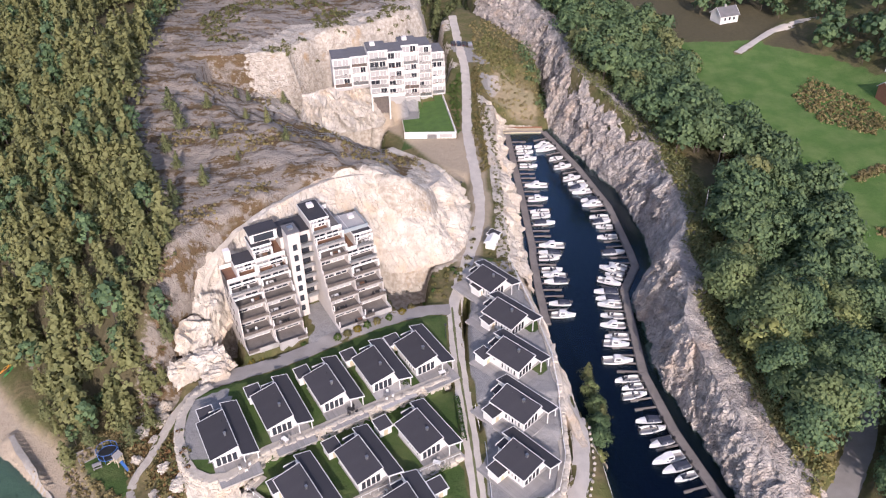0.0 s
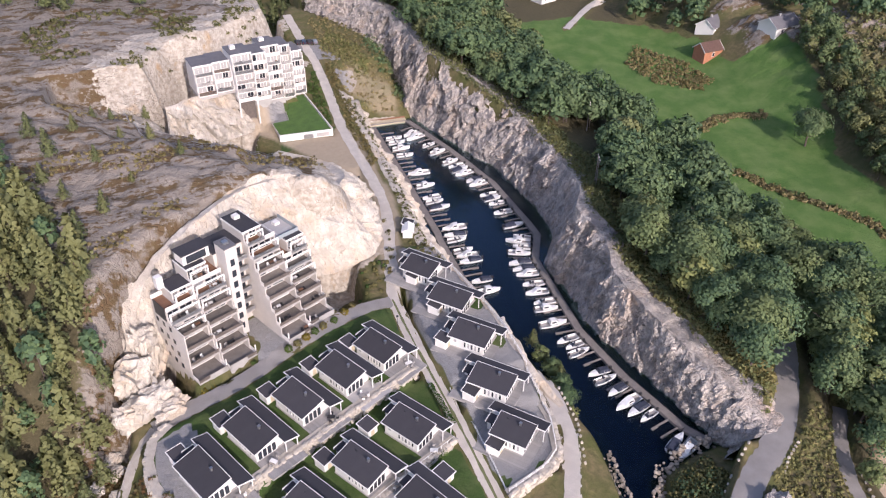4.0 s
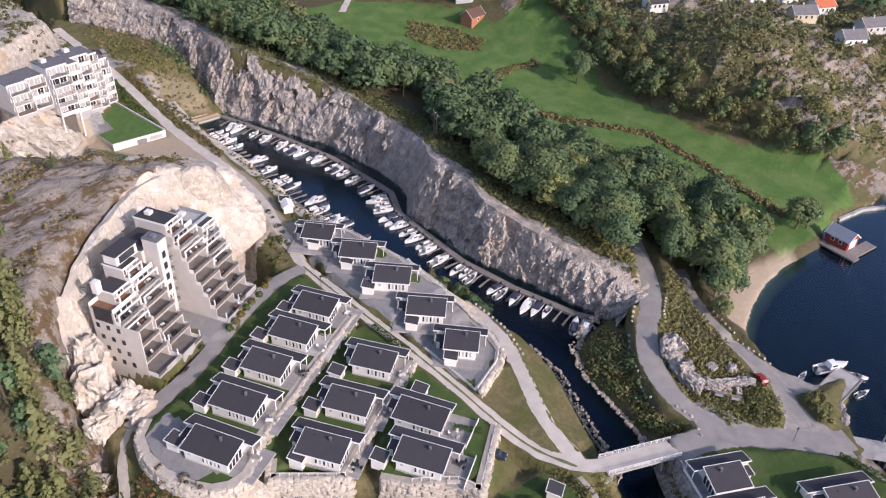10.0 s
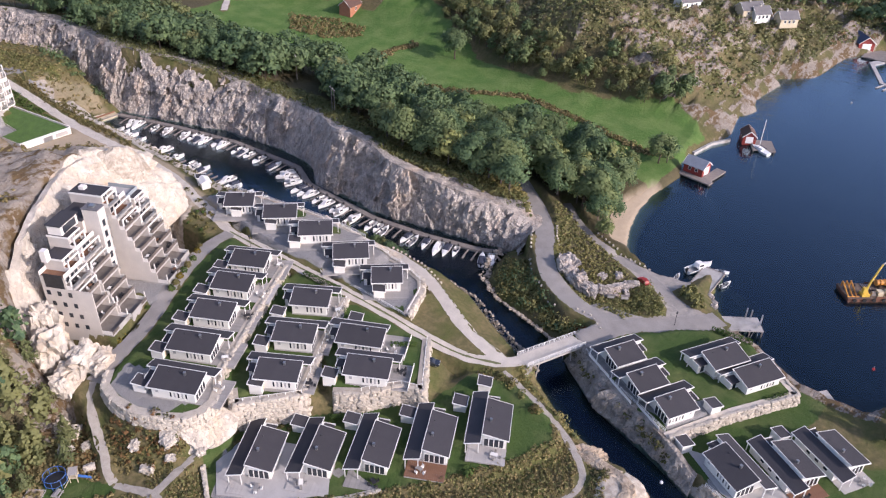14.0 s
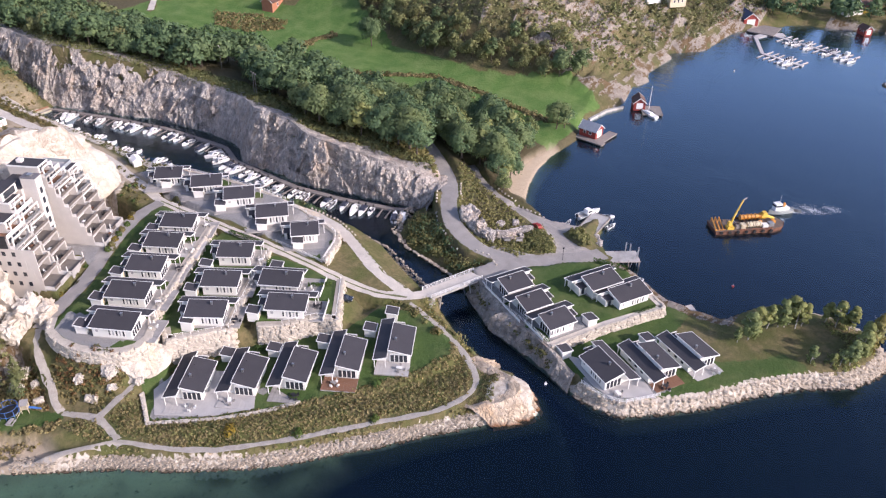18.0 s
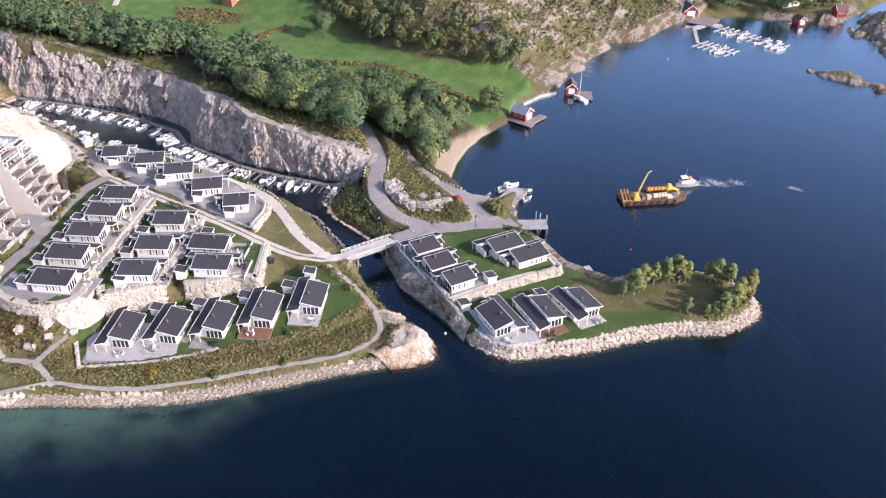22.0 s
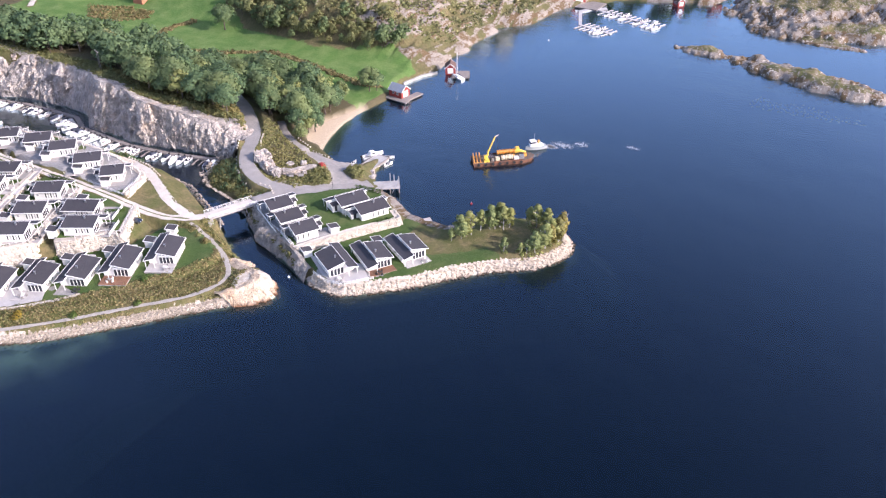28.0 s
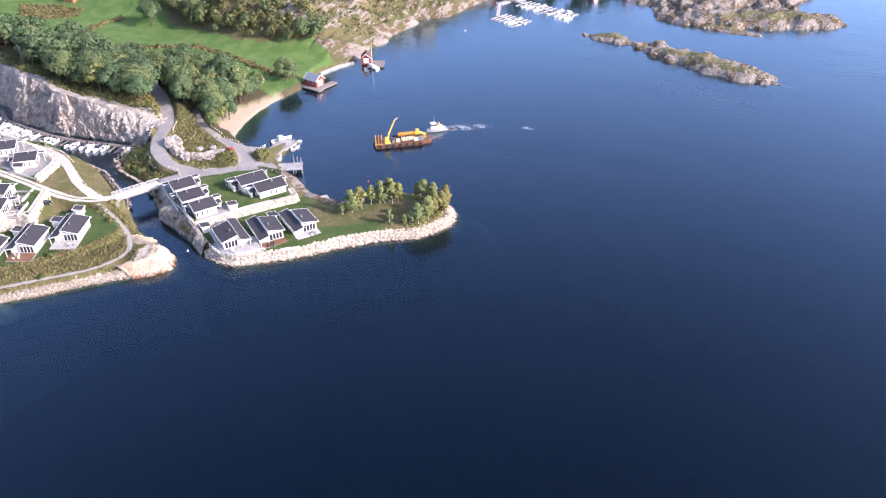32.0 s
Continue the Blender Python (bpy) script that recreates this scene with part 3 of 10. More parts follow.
    k = smooth(-1.5, 1.0, inside(x, y, [(13, 66), (18, 78), (24, 89), (29, 100), (30.5, 113), (33, 106), (34, 97), (33, 86.5), (27.6, 74.5), (24, 66)]))
    z = z * (1 - k) + np.maximum(track - 0.42 * gap, 2.4) * k
    k = smooth(-2.0, 0.5, inside(x, y, [(9, 91), (20, 92), (24, 90), (18, 77), (14, 68), (10, 69), (8, 80)]))
    z = z * (1 - k) + (7.0 + 0.09 * (y - 69)) * k
    k = smooth(-3.0, 0.5, inside(x, y, [(-35, 93), (-26.4, 86.4), (-21, 89.5), (-21, 83), (-24, 81.5), (-31, 88)])) * (y > 70)
    z = z * (1 - k) + np.maximum(z, 8.0) * k
    for poly, foot in ((ROW_MIDDLE, 8.7), (ROW_LOWER, 7.9)):
        s = inside(x, y, poly)
        z = np.where((s < 0) & (s > -9) & (y < 106) & (x < 5.5), np.maximum(z, foot + 0.55 * s), z)
    s = inside(x, y, ROW_UPPER)
    z = np.where((s < 0) & (x < -37) & (y < 121), np.maximum(z, 10.4 + 0.85 * s), z)
    for poly, floor_z in (([(-3, 150), (4, 150), (7, 160), (9, 172), (10.5, 192), (8, 210), (2, 214), (4, 196), (3, 178), (-2, 164)], 12.3), ([(9, 162), (17.4, 162), (18.2, 176), (18.8, 190), (18.8, 222), (17.8, 240), (16.8, 266), (12, 266), (12, 240), (13, 222), (13, 190), (10, 176)], 12.35), ([(-57, 119), (-50, 121), (-44, 127), (-49, 133), (-57, 129)], 10.6)):
        z = np.maximum(z, floor_z - 3.0 * smooth(0.5, -1.2, inside(x, y, poly)) - 50 * (inside(x, y, poly) < -1.2))
    for poly, floor_z in (([(-18, 227), (-11, 230), (7.5, 235), (8, 226), (3, 216), (-8, 220)], 13.6),):
        k = smooth(-2.5, 0.3, inside(x, y, poly))
        z = z * (1 - k) + floor_z * k
    # level terraces
    for poly, height, blend, kind in ((FLAT_NORTH, np.minimum(np.interp(y, [210, 245, 262, 286, 305, 340], [12.8, 13.5, 14.5, 16.1, 18, 20.5]), np.where((x > 15.5) & (y > 258), 1.4 + 0.62 * np.maximum(d, 0) + 0.8 * n2 + 6 * smooth(20, 15.5, x), 99)), 3.0, ""), (ROW_MIDDLE, 10.7, 0.5, "g"), (ROW_LOWER, 9.9, 0.5, "g"), (ROW_UPPER, 13.0, 0.5, "g"),
                                      (QUAY_ROW, 13.0, 0.6, "g"), (QUAY_MID, 11.6, 0.5, "g"), (QUAY_SOUTH, 10.3, 0.5, "g"), (SEA_ROW, 4.7 + 0.045 * (x + 24), 3.0, "g"), (EAST_UPPER, 5.4 + 0.5 * smooth(20, 45, y), 0.6, "g"), (EAST_LOWER, 3.0, 1.2, "g")):
        s = inside(x, y, poly)
        k = smooth(-blend, 0.0, s)
        z = z * (1 - k) + height * k
        if kind == "g":
            grass = np.maximum(grass, smooth(-0.3, 0.6, s))
            rock, wood = rock * (1 - k), wood * (1 - k)
    for poly in (QUAY_ROW, QUAY_MID, QUAY_SOUTH, [(-52.4, 108), (-53, 117), (-46, 121), (-42, 112), (-40, 99), (-46, 97.6), (-50, 102)], [(-53, 84.5), (-44, 92), (-35, 80), (-31, 68), (-44, 73)], [(15.2, 12), (13.6, 4.6), (14.6, 0.6), (18, -3), (24, -7.5), (27, -4), (21, 8)], [(20, 23.4), (23.2, 31.4), (26.8, 41.4), (32, 50.5), (37, 48), (31.5, 38), (27.5, 27.5), (36.5, 20), (34, 16.8)], [(49, 31), (44.5, 29), (43, 21), (52, 18), (56, 24)], [(5.5, 304), (6, 308), (13, 308), (21, 290), (24.5, 281), (21.5, 276), (12, 277), (11, 290)], [(-12.8, 259), (-7, 260.5), (-6.7, 246), (-12.7, 245), (-16.4, 250.4)]):
        pave = np.maximum(pave, smooth(-0.2, 0.4, inside(x, y, poly)) * (fbm(x, y, scale=7, octaves=1, seed=48) > -0.45))
    # gap between the sea row's terrace and the terraces above it
    s = inside(x, y, [(44, 2), (40, -12), (44, -19), (53, -25.5), (52, -31), (48, -33), (56, -45), (70, -50), (82, -42), (80, -20), (62, -4)])
    grass = grass * (1 - smooth(-1.5, 2, s + n2))
    s = inside(x, y, MEADOW)
    grass = np.maximum(grass, smooth(-1.5, 1.5, s + 1.2 * n2))
    wood, rock = wood * (1 - smooth(-1, 2, s)), rock * (1 - smooth(-1, 2, s))
    grass = np.maximum(grass, smooth(-0.3, 0.6, inside(x, y, [(-74.2, 109.7), (-71.7, 112.4), (-66.9, 109.6), (-63.7, 102.4), (-63.7, 99.3), (-68.0, 101.6), (-73.0, 105.4), (-75.6, 108.6)])))
    # bare rocky edge on the bay side of the point
    edge = ((x > 54) & (y > -12) & (y < 30)) * (1 - smooth(3.5, 6.5, d + 2 * n2))
    grass, rock = grass * (1 - edge), np.maximum(rock, edge)
    grass = np.maximum(grass, smooth(0, 3, inside(x, y, [(-14, 224), (4, 233), (4, 262), (-10, 254)])))
    # beach and banks
    beach = np.minimum(-1.5 - inside(x, y, [(84, 62), (84.5, 70), (88, 76), (97, 80.5), (106, 81), (118, 79), (127, 78), (121, 73), (109, 71), (97, 67), (88, 62)]), to_line(x, y, [(-112, 131), (-98, 117), (-84, 107), (-76, 97)])[0] - 6.5)
    sand = smooth(1.5, -1.5, beach) * smooth(-9, -4, d)
    z = np.where((sand > 0.3) & (d > 0), np.minimum(z, 0.15 + 0.16 * np.maximum(d, 0)), z)
    # roads cut into the slope
    for name, line in ROADS.items():
        gap, at = to_line(x, y, line)
        heights = np.interp(at, np.arange(len(line)), [p[2] for p in line])
        half = WIDTH[name] / 2
        k = smooth(half + (1.6 if half > 1.2 else 0.9), half + 0.15, gap)
        z = z * (1 - k) + (heights - 0.03) * k
        wood, rock = wood * (1 - k), rock * (1 - k)
        if half > 1.0:
            grass = grass * (1 - smooth(half + 0.5, half, gap))
    s = inside(x, y, APRON)
    k = smooth(-1.6, 0.2, s)
    z = z * (1 - k) + (8.08 - 0.104 * x + 0.04 * y - 0.04) * k
    tar = np.clip(0.5 + 0.5 * (s + 0.35 * n4), 0, 1)
    grass, wood, rock = grass * (1 - k), wood * (1 - k), rock * (1 - k)
    court = smooth(-0.3, 0.4, inside(x, y, [(-37, 129), (-31, 134), (-29.5, 140), (-33.5, 148), (-28.5, 150), (-24.6, 141), (-21, 137.5), (-24, 136)]))
    pave, grass = np.maximum(pave, court), grass * (1 - court)
    # pads under the two blocks of flats
    for poly, height in (([(-44, 129), (-30, 136), (-22, 136), (-10, 146), (-18, 164), (-34, 157), (-50, 146)], 13.2), ([(-13.5, 260), (-6.6, 262.5), (1.0, 267), (3, 250), (5.4, 236.5), (-10.5, 236.5), (-12.5, 245), (-17.5, 250)], 14.9), *UPPER_PADS):
        k = smooth(-0.8, 0.3, inside(x, y, poly))
        z = z * (1 - k) + height * k
    # solid rock of the headland
    z = np.where((d > 1.2) & (y < 40), np.maximum(z, 4.9 - 0.4 * np.maximum(np.hypot(x - 0.8, y - 24.5) - 3.0, 0) + 0.25 * n4), z)
    # sea bed
    slope = 0.9 - 0.775 * smooth(-15, -55, x) * (y > 20)
    deep = np.where((x > 8) & (x < 66) & (y > 44) & (y < 275), -9.0, -15.0)
    bed = np.maximum(-0.25 + d * slope + 0.25 * n2, deep + 0.5 * n2)
    z = np.where(d < 0, bed, np.where(d < 1.5, z * smooth(-0.1, 1.5, d), z))
    for (cx, cy), a, b, turn, h in ISLETS if islets else ():
        c, s = math.cos(radians(turn)), math.sin(radians(turn))
        u, v = ((x - cx) * c + (y - cy) * s) / a, (-(x - cx) * s + (y - cy) * c) / b
        q = 1 - np.sqrt(u * u + v * v) + 0.2 * n2 + 0.12 * n4
        up = np.where(q > 0, h * np.sqrt(np.maximum(q, 0)) * (1 + 0.25 * n2), q * 9)
        rock = np.where(q > -0.3, np.where(q > 0.33, 0.42, 1.0), rock)
        quarry = np.where((q > -0.3) & (q < 0.25 + 0.3 * n2), 0.30, quarry)
        z = np.where(q > -1.2, np.maximum(z, up), z)
    inland = (d > 4) & (np.abs(y) < 900)
    z = z + np.where(inland & (rock > 0.5), 0.35 * n4 + 0.25 * n2, np.where(inland, 0.06 * n4, 0))
    if bare:
        return z
    quarry = np.maximum(quarry, smooth(6, 3, np.abs(m - 3) + 1.5 * n2) * smooth(116, 124, y) * smooth(-57.5, -54, x) * (m > -3))
    quarry = np.maximum(quarry, smooth(16, 8, np.abs(m - 10) + 4 * n2) * (y > 222) * (x > -75))
    quarry = np.maximum(quarry, smooth(5, 2, dc) * behind)
    quarry = np.maximum(quarry, smooth(-2, 1, inside(x, y, [(-22, 166), (-8, 163), (2, 168), (7, 178), (8, 192), (3, 204), (-5, 198), (-8, 184), (-20, 175)]) + 1.5 * n2))
    for poly in ([(20, 276), (30, 268), (37, 268), (38, 276), (30, 284), (22, 290)], FORECOURT):
        sand = np.maximum(sand, (0.9 if poly is FORECOURT else 0.4) * smooth(-1, 1, inside(x, y, poly) + 0.8 * n2))
    sand = np.maximum(sand, 0.75 * smooth(3.6, 2.2, to_line(x, y, ROADS["main"])[0] + 0.8 * n2) * (y > 158) * (y < 240))
    quarry = np.maximum(quarry, smooth(-2, 2, inside(x, y, [(-38, 228), (-22, 229), (-17, 242), (-20, 252), (-34, 258), (-46, 250)]) + 2 * n2))
    quarry = np.maximum(quarry, smooth(7, 3, np.abs(d - 3)) * (x > 12) * (x < 36) * (y > 165) * (y < 268))
    quarry = np.maximum(quarry, smooth(9, 5, np.hypot((x - 1) * 0.8, y - 20) + 1.5 * n2))
    quarry = np.maximum(quarry, 0.85 * smooth(3.4, 2.4, np.minimum(to_line(x, y, WEST_BANK)[0] + 0.6, to_line(x, y, POINT_BANK)[0])))
    return z, dict(shoal=np.clip(np.maximum(smooth(-30, -74, x + 16 * n2) * smooth(16, 26, y) * smooth(-15, -1, d + 5 * n2 + 3 * n1) * (x > -160), 0.2 * smooth(6, 1, to_line(x, y, [(83, 50), (90, 66), (104, 73), (122, 76)])[0])) , 0, 1), tar=tar, pave=pave, rock=rock, quarry=np.clip(quarry, 0, 1), grass=np.clip(grass, 0, 1), sand=sand, wood=np.clip(wood, 0, 1), dry=np.clip(0.5 + 0.6 * n1 + 0.4 * n2, 0, 1))


def ground_at(x, y):
    return float(land(np.array([x]), np.array([y]), True)[0])


def axis(lo, hi, step, reach):
    inner = list(np.arange(lo, hi + step / 2, step))
    out, s = [], step
    a = lo
    while a > reach[0]:
        s = min(s * (1.035 if s < 7 else 1.12), 400)
        a -= s
        out.append(a)
    right, s, b = [], step, hi
    while b < reach[1]:
        s = min(s * (1.035 if s < 7 else 1.12), 400)
        b += s
        right.append(b)
    return np.array(out[::-1] + inner + right)


# one sheet of ground
GX, GY = axis(-96, 92, 1.0, (-4200, 4200)), axis(-52, 276, 1.0, (-4200, 4200))
_x, _y = np.meshgrid(GX, GY)
_z, _cover = land(_x.ravel(), _y.ravel())
_nx, _ny = len(GX), len(GY)
_me = bpy.data.meshes.new("ground")
_i = (np.arange(_ny - 1)[:, None] * _nx + np.arange(_nx - 1)[None, :]).ravel()
_f = np.stack([_i, _i + 1, _i + 1 + _nx, _i + _nx], 1)
_me.vertices.add(_nx * _ny)
_me.vertices.foreach_set("co", np.stack([_x.ravel(), _y.ravel(), _z], 1).ravel())
_me.loops.add(_f.size)
_me.loops.foreach_set("vertex_index", _f.ravel())
_me.polygons.add(len(_f))
_me.polygons.foreach_set("loop_start", np.arange(len(_f)) * 4)
_me.polygons.foreach_set("use_smooth", np.ones(len(_f), bool))
for _k, _v in _cover.items():
    _me.attributes.new(_k, "FLOAT", "POINT").data.foreach_set("value", np.ascontiguousarray(_v, dtype=np.float32))
_me.update(calc_edges=True)
_me.validate()


def ground_material():
    m = bpy.data.materials.new("ground_cover")
    m.use_nodes = True
    t, n = m.node_tree, m.node_tree.nodes
    b = n["Principled BSDF"]
    b.inputs["Roughness"].default_value = 0.95
    b.inputs["Specular IOR Level"].default_value = 0.2
    geo = n.new("ShaderNodeNewGeometry")

    def tex(scale, detail=5.0, stretch=None, rough=0.55):
        k = n.new("ShaderNodeTexNoise")
        k.inputs["Scale"].default_value, k.inputs["Detail"].default_value, k.inputs["Roughness"].default_value = scale, detail, rough
        src = geo.outputs["Position"]
        if stretch:
            mp = n.new("ShaderNodeMapping")
            mp.inputs["Rotation"].default_value = (0, 0, radians(stretch[1]))
            mp.inputs["Scale"].default_value = stretch[0]
            t.links.new(src, mp.inputs["Vector"])
            src = mp.outputs[0]
        t.links.new(src, k.inputs["Vector"])
        return k.outputs["Fac"]

    def span(v, lo, hi, a=0.0, c=1.0):
        k = n.new("ShaderNodeMapRange")
        for key, val in (("From Min", lo), ("From Max", hi), ("To Min", a), ("To Max", c)):
            k.inputs[key].default_value = val
        t.links.new(v, k.inputs["Value"])
        return k.outputs[0]

    def blend(fac, a, c):
        k = n.new("ShaderNodeMix")
        k.data_type = "RGBA"
        for key, val in (("A", a), ("B", c)):
            if isinstance(val, tuple):
                k.inputs[key].default_value = (*val, 1)
            else:
                t.links.new(val, k.inputs[key])
        t.links.new(fac, k.inputs["Factor"])
        return k.outputs["Result"]

    def calc(op, a, c):
        k = n.new("ShaderNodeMath")
        k.operation = op
        for s, val in zip(k.inputs, (a, c)):
            if isinstance(val, float):
                s.default_value = val
            else:
                t.links.new(val, s)
        return k.outputs[0]

    def cover(name):
        k = n.new("ShaderNodeAttribute")
        k.attribute_name = name
        return k.outputs["Fac"]
    mid, small, tiny = tex(0.16), tex(0.8), tex(4.0, 3.0)
    bands = tex(0.22, 6.0, ((0.35, 1.6, 1.0), 20), 0.65)
    cracks = n.new("ShaderNodeTexVoronoi")
    cracks.feature = "DISTANCE_TO_EDGE"
    cracks.inputs["Scale"].default_value = 0.16
    warp = n.new("ShaderNodeMapping")
    warp.inputs["Rotation"].default_value = (0, 0, radians(24))
    warp.inputs["Scale"].default_value = (0.55, 1.8, 0.8)
    t.links.new(geo.outputs["Position"], warp.inputs["Vector"])
    bend = n.new("ShaderNodeMix")
    bend.data_type = "VECTOR"
    bend.inputs["Factor"].default_value = 0.25
    nv = n.new("ShaderNodeTexNoise")
    nv.inputs["Scale"].default_value = 0.3
    t.links.new(geo.outputs["Position"], nv.inputs["Vector"])
    grow = n.new("ShaderNodeVectorMath")
    grow.operation = "MULTIPLY_ADD"
    grow.inputs[1].default_value = (6, 6, 6)
    t.links.new(nv.outputs["Color"], grow.inputs[0])
    t.links.new(warp.outputs[0], grow.inputs[2])
    t.links.new(grow.outputs[0], cracks.inputs["Vector"])
    # rough grass and heath
    base = blend(span(small, 0.35, 0.65), (0.115, 0.105, 0.048), (0.185, 0.15, 0.075))
    base = blend(span(mid, 0.42, 0.62), base, blend(span(tiny, 0.3, 0.7), (0.07, 0.085, 0.025), (0.12, 0.12, 0.045)))
    # forest floor
    base = blend(cover("wood"), base, blend(small, (0.065, 0.06, 0.032), (0.125, 0.105, 0.06)))
    # bare rock with heath in its hollows
    stone = blend(span(bands, 0.35, 0.68), (0.20, 0.174, 0.146), (0.30, 0.265, 0.226))
    stone = blend(span(small, 0.52, 0.8), stone, (0.36, 0.322, 0.277))
    joints = n.new("ShaderNodeTexVoronoi")
    joints.feature = "DISTANCE_TO_EDGE"
    joints.inputs["Scale"].default_value = 0.55
    t.links.new(grow.outputs[0], joints.inputs["Vector"])
    stone = blend(calc("MULTIPLY", span(joints.outputs["Distance"], 0.03, 0.0), span(mid, 0.4, 0.6)), stone, (0.15, 0.13, 0.108))
    stone = blend(calc("MULTIPLY", span(cracks.outputs["Distance"], 0.016, 0.0), span(small, 0.42, 0.6)), stone, (0.12, 0.10, 0.08))
    heathy = blend(small, (0.135, 0.078, 0.045), (0.13, 0.105, 0.05))
    ragged = calc("ADD", calc("ADD", bands, calc("MULTIPLY", small, 0.4)), calc("MULTIPLY", tiny, 0.15))
    hollows = calc("MULTIPLY", span(ragged, 0.79, 0.74), span(mid, 0.40, 0.50))
    stone = blend(hollows, stone, heathy)
    edge = calc("ADD", cover("rock"), span(small, 0.3, 0.7, -0.25, 0.25))
    base = blend(span(edge, 0.4, 0.6), base, stone)
    # lawns and meadow
    field = blend(span(tiny, 0.3, 0.7), (0.061, 0.125, 0.028), (0.094, 0.174, 0.043))
    field = blend(span(mid, 0.4, 0.7), field, (0.135, 0.20, 0.063))
    lawn = blend(span(tiny, 0.3, 0.7), (0.042, 0.078, 0.020), (0.066, 0.108, 0.030))
    lawn = blend(span(mid, 0.45, 0.7), lawn, (0.10, 0.125, 0.045))
    where = n.new("ShaderNodeSeparateXYZ")
    t.links.new(geo.outputs["Position"], where.inputs[0])
    lawn = blend(span(where.outputs["X"], 92.0, 100.0), lawn, field)
    edge = calc("ADD", cover("grass"), span(small, 0.3, 0.7, -0.15, 0.15))
    base = blend(span(edge, 0.4, 0.6), base, lawn)
    # paved yards
    slabs = n.new("ShaderNodeTexBrick")
    slabs.inputs["Scale"].default_value, slabs.inputs["Mortar Size"].default_value = 1.0, 0.02
    slabs.inputs["Color1"].default_value, slabs.inputs["Color2"].default_value, slabs.inputs["Mortar"].default_value = (0.31, 0.305, 0.30, 1), (0.265, 0.26, 0.255, 1), (0.18, 0.175, 0.17, 1)
    t.links.new(geo.outputs["Position"], slabs.inputs["Vector"])
    base = blend(span(cover("pave"), 0.4, 0.6), base, blend(span(small, 0.55, 0.75), slabs.outputs["Color"], (0.24, 0.235, 0.225)))
    # worn asphalt
    base = blend(span(cover("tar"), 0.46, 0.54), base, blend(span(calc("ADD", small, calc("MULTIPLY", mid, 0.6)), 0.55, 1.05), (0.26, 0.243, 0.225), (0.37, 0.345, 0.315)))
    # freshly blasted pale rock
    fresh = blend(span(small, 0.35, 0.7), (0.36, 0.31, 0.25), (0.60, 0.55, 0.47))
    fresh = blend(calc("MULTIPLY", span(cracks.outputs["Distance"], 0.02, 0.0), span(small, 0.4, 0.6)), fresh, (0.26, 0.225, 0.18))
    fresh = blend(span(mid, 0.62, 0.72), fresh, (0.42, 0.30, 0.18))
    edge = calc("ADD", cover("quarry"), span(small, 0.3, 0.7, -0.35, 0.35))
    base = blend(span(edge, 0.45, 0.62), base, fresh)
    # sand, and the sea bed of weed and shoal sand
    shore = blend(small, (0.36, 0.29, 0.21), (0.47, 0.39, 0.29))
    base = blend(cover("sand"), base, shore)
    xyz = n.new("ShaderNodeSeparateXYZ")
    t.links.new(geo.outputs["Position"], xyz.inputs[0])
    weeds = blend(small, (0.030, 0.036, 0.020), (0.07, 0.07, 0.04))
    sandy = blend(span(calc("ADD", small, calc("MULTIPLY", tiny, 0.35)), 0.78, 0.92), (0.66, 0.62, 0.42), (0.12, 0.14, 0.08))
    bed = blend(cover("shoal"), weeds, sandy)
    base = blend(span(xyz.outputs["Z"], 0.05, -0.7), base, bed)
    # light lost in the water, painted as a bed near black with depth
    base = blend(span(xyz.outputs["Z"], -0.5, -3.2), base, (0.004, 0.009, 0.015))
    t.links.new(base, b.inputs["Base Color"])
    k = n.new("ShaderNodeBump")
    k.inputs["Strength"].default_value, k.inputs["Distance"].default_value = 0.7, 0.5
    split = calc("ADD", span(cracks.outputs["Distance"], 0.0, 0.05, 0.0, 0.4), span(joints.outputs["Distance"], 0.0, 0.06, 0.0, 0.3))
    t.links.new(calc("ADD", calc("ADD", small, calc("MULTIPLY", tiny, 0.4)), calc("MULTIPLY", split, cover("rock"))), k.inputs["Height"])
    t.links.new(k.outputs[0], b.inputs["Normal"])
    return m


GROUND = ground_material()
_me.materials.append(GROUND)
ground = tagged(new("ground", _me), "hilly coastal ground of bare rock, heath, lawn and meadow", "ground", kind="structure")


def islet(spot, label):
    """A low rocky island in the bay."""
    (cx, cy), a, b, turn, h = spot
    reach = max(a, b) * 1.35
    xs, ys = np.meshgrid(np.linspace(cx - reach, cx + reach, 96), np.linspace(cy - reach, cy + reach, 96))
    z, covers = land(xs.ravel(), ys.ravel(), False, True)
    me = bpy.data.meshes.new("islet")
    idx = np.arange(96 * 96).reshape(96, 96)
    f = np.stack([idx[:-1, :-1], idx[:-1, 1:], idx[1:, 1:], idx[1:, :-1]], -1).reshape(-1, 4)
    c, s = math.cos(radians(turn)), math.sin(radians(turn))
    near = np.hypot(((xs - cx) * c + (ys - cy) * s) / a, (-(xs - cx) * s + (ys - cy) * c) / b).ravel() < 1.4
    f = f[near[f].all(1) & (z[f].max(1) > -2.5)]
    me.from_pydata(np.stack([xs.ravel(), ys.ravel(), z - 0.02 * (cx % 7)], 1).tolist(), [], f.tolist())
    me.polygons.foreach_set("use_smooth", np.ones(len(f), bool))
    for key, val in covers.items():
        me.attributes.new(key, "FLOAT", "POINT").data.foreach_set("value", np.ascontiguousarray(val, dtype=np.float32))
    me.materials.append(GROUND)
    return tagged(new("islet", me), label, "islet", kind="structure")


for _s in ISLETS:
    islet(_s, "low bare rock skerry with yellowed grass on its back")


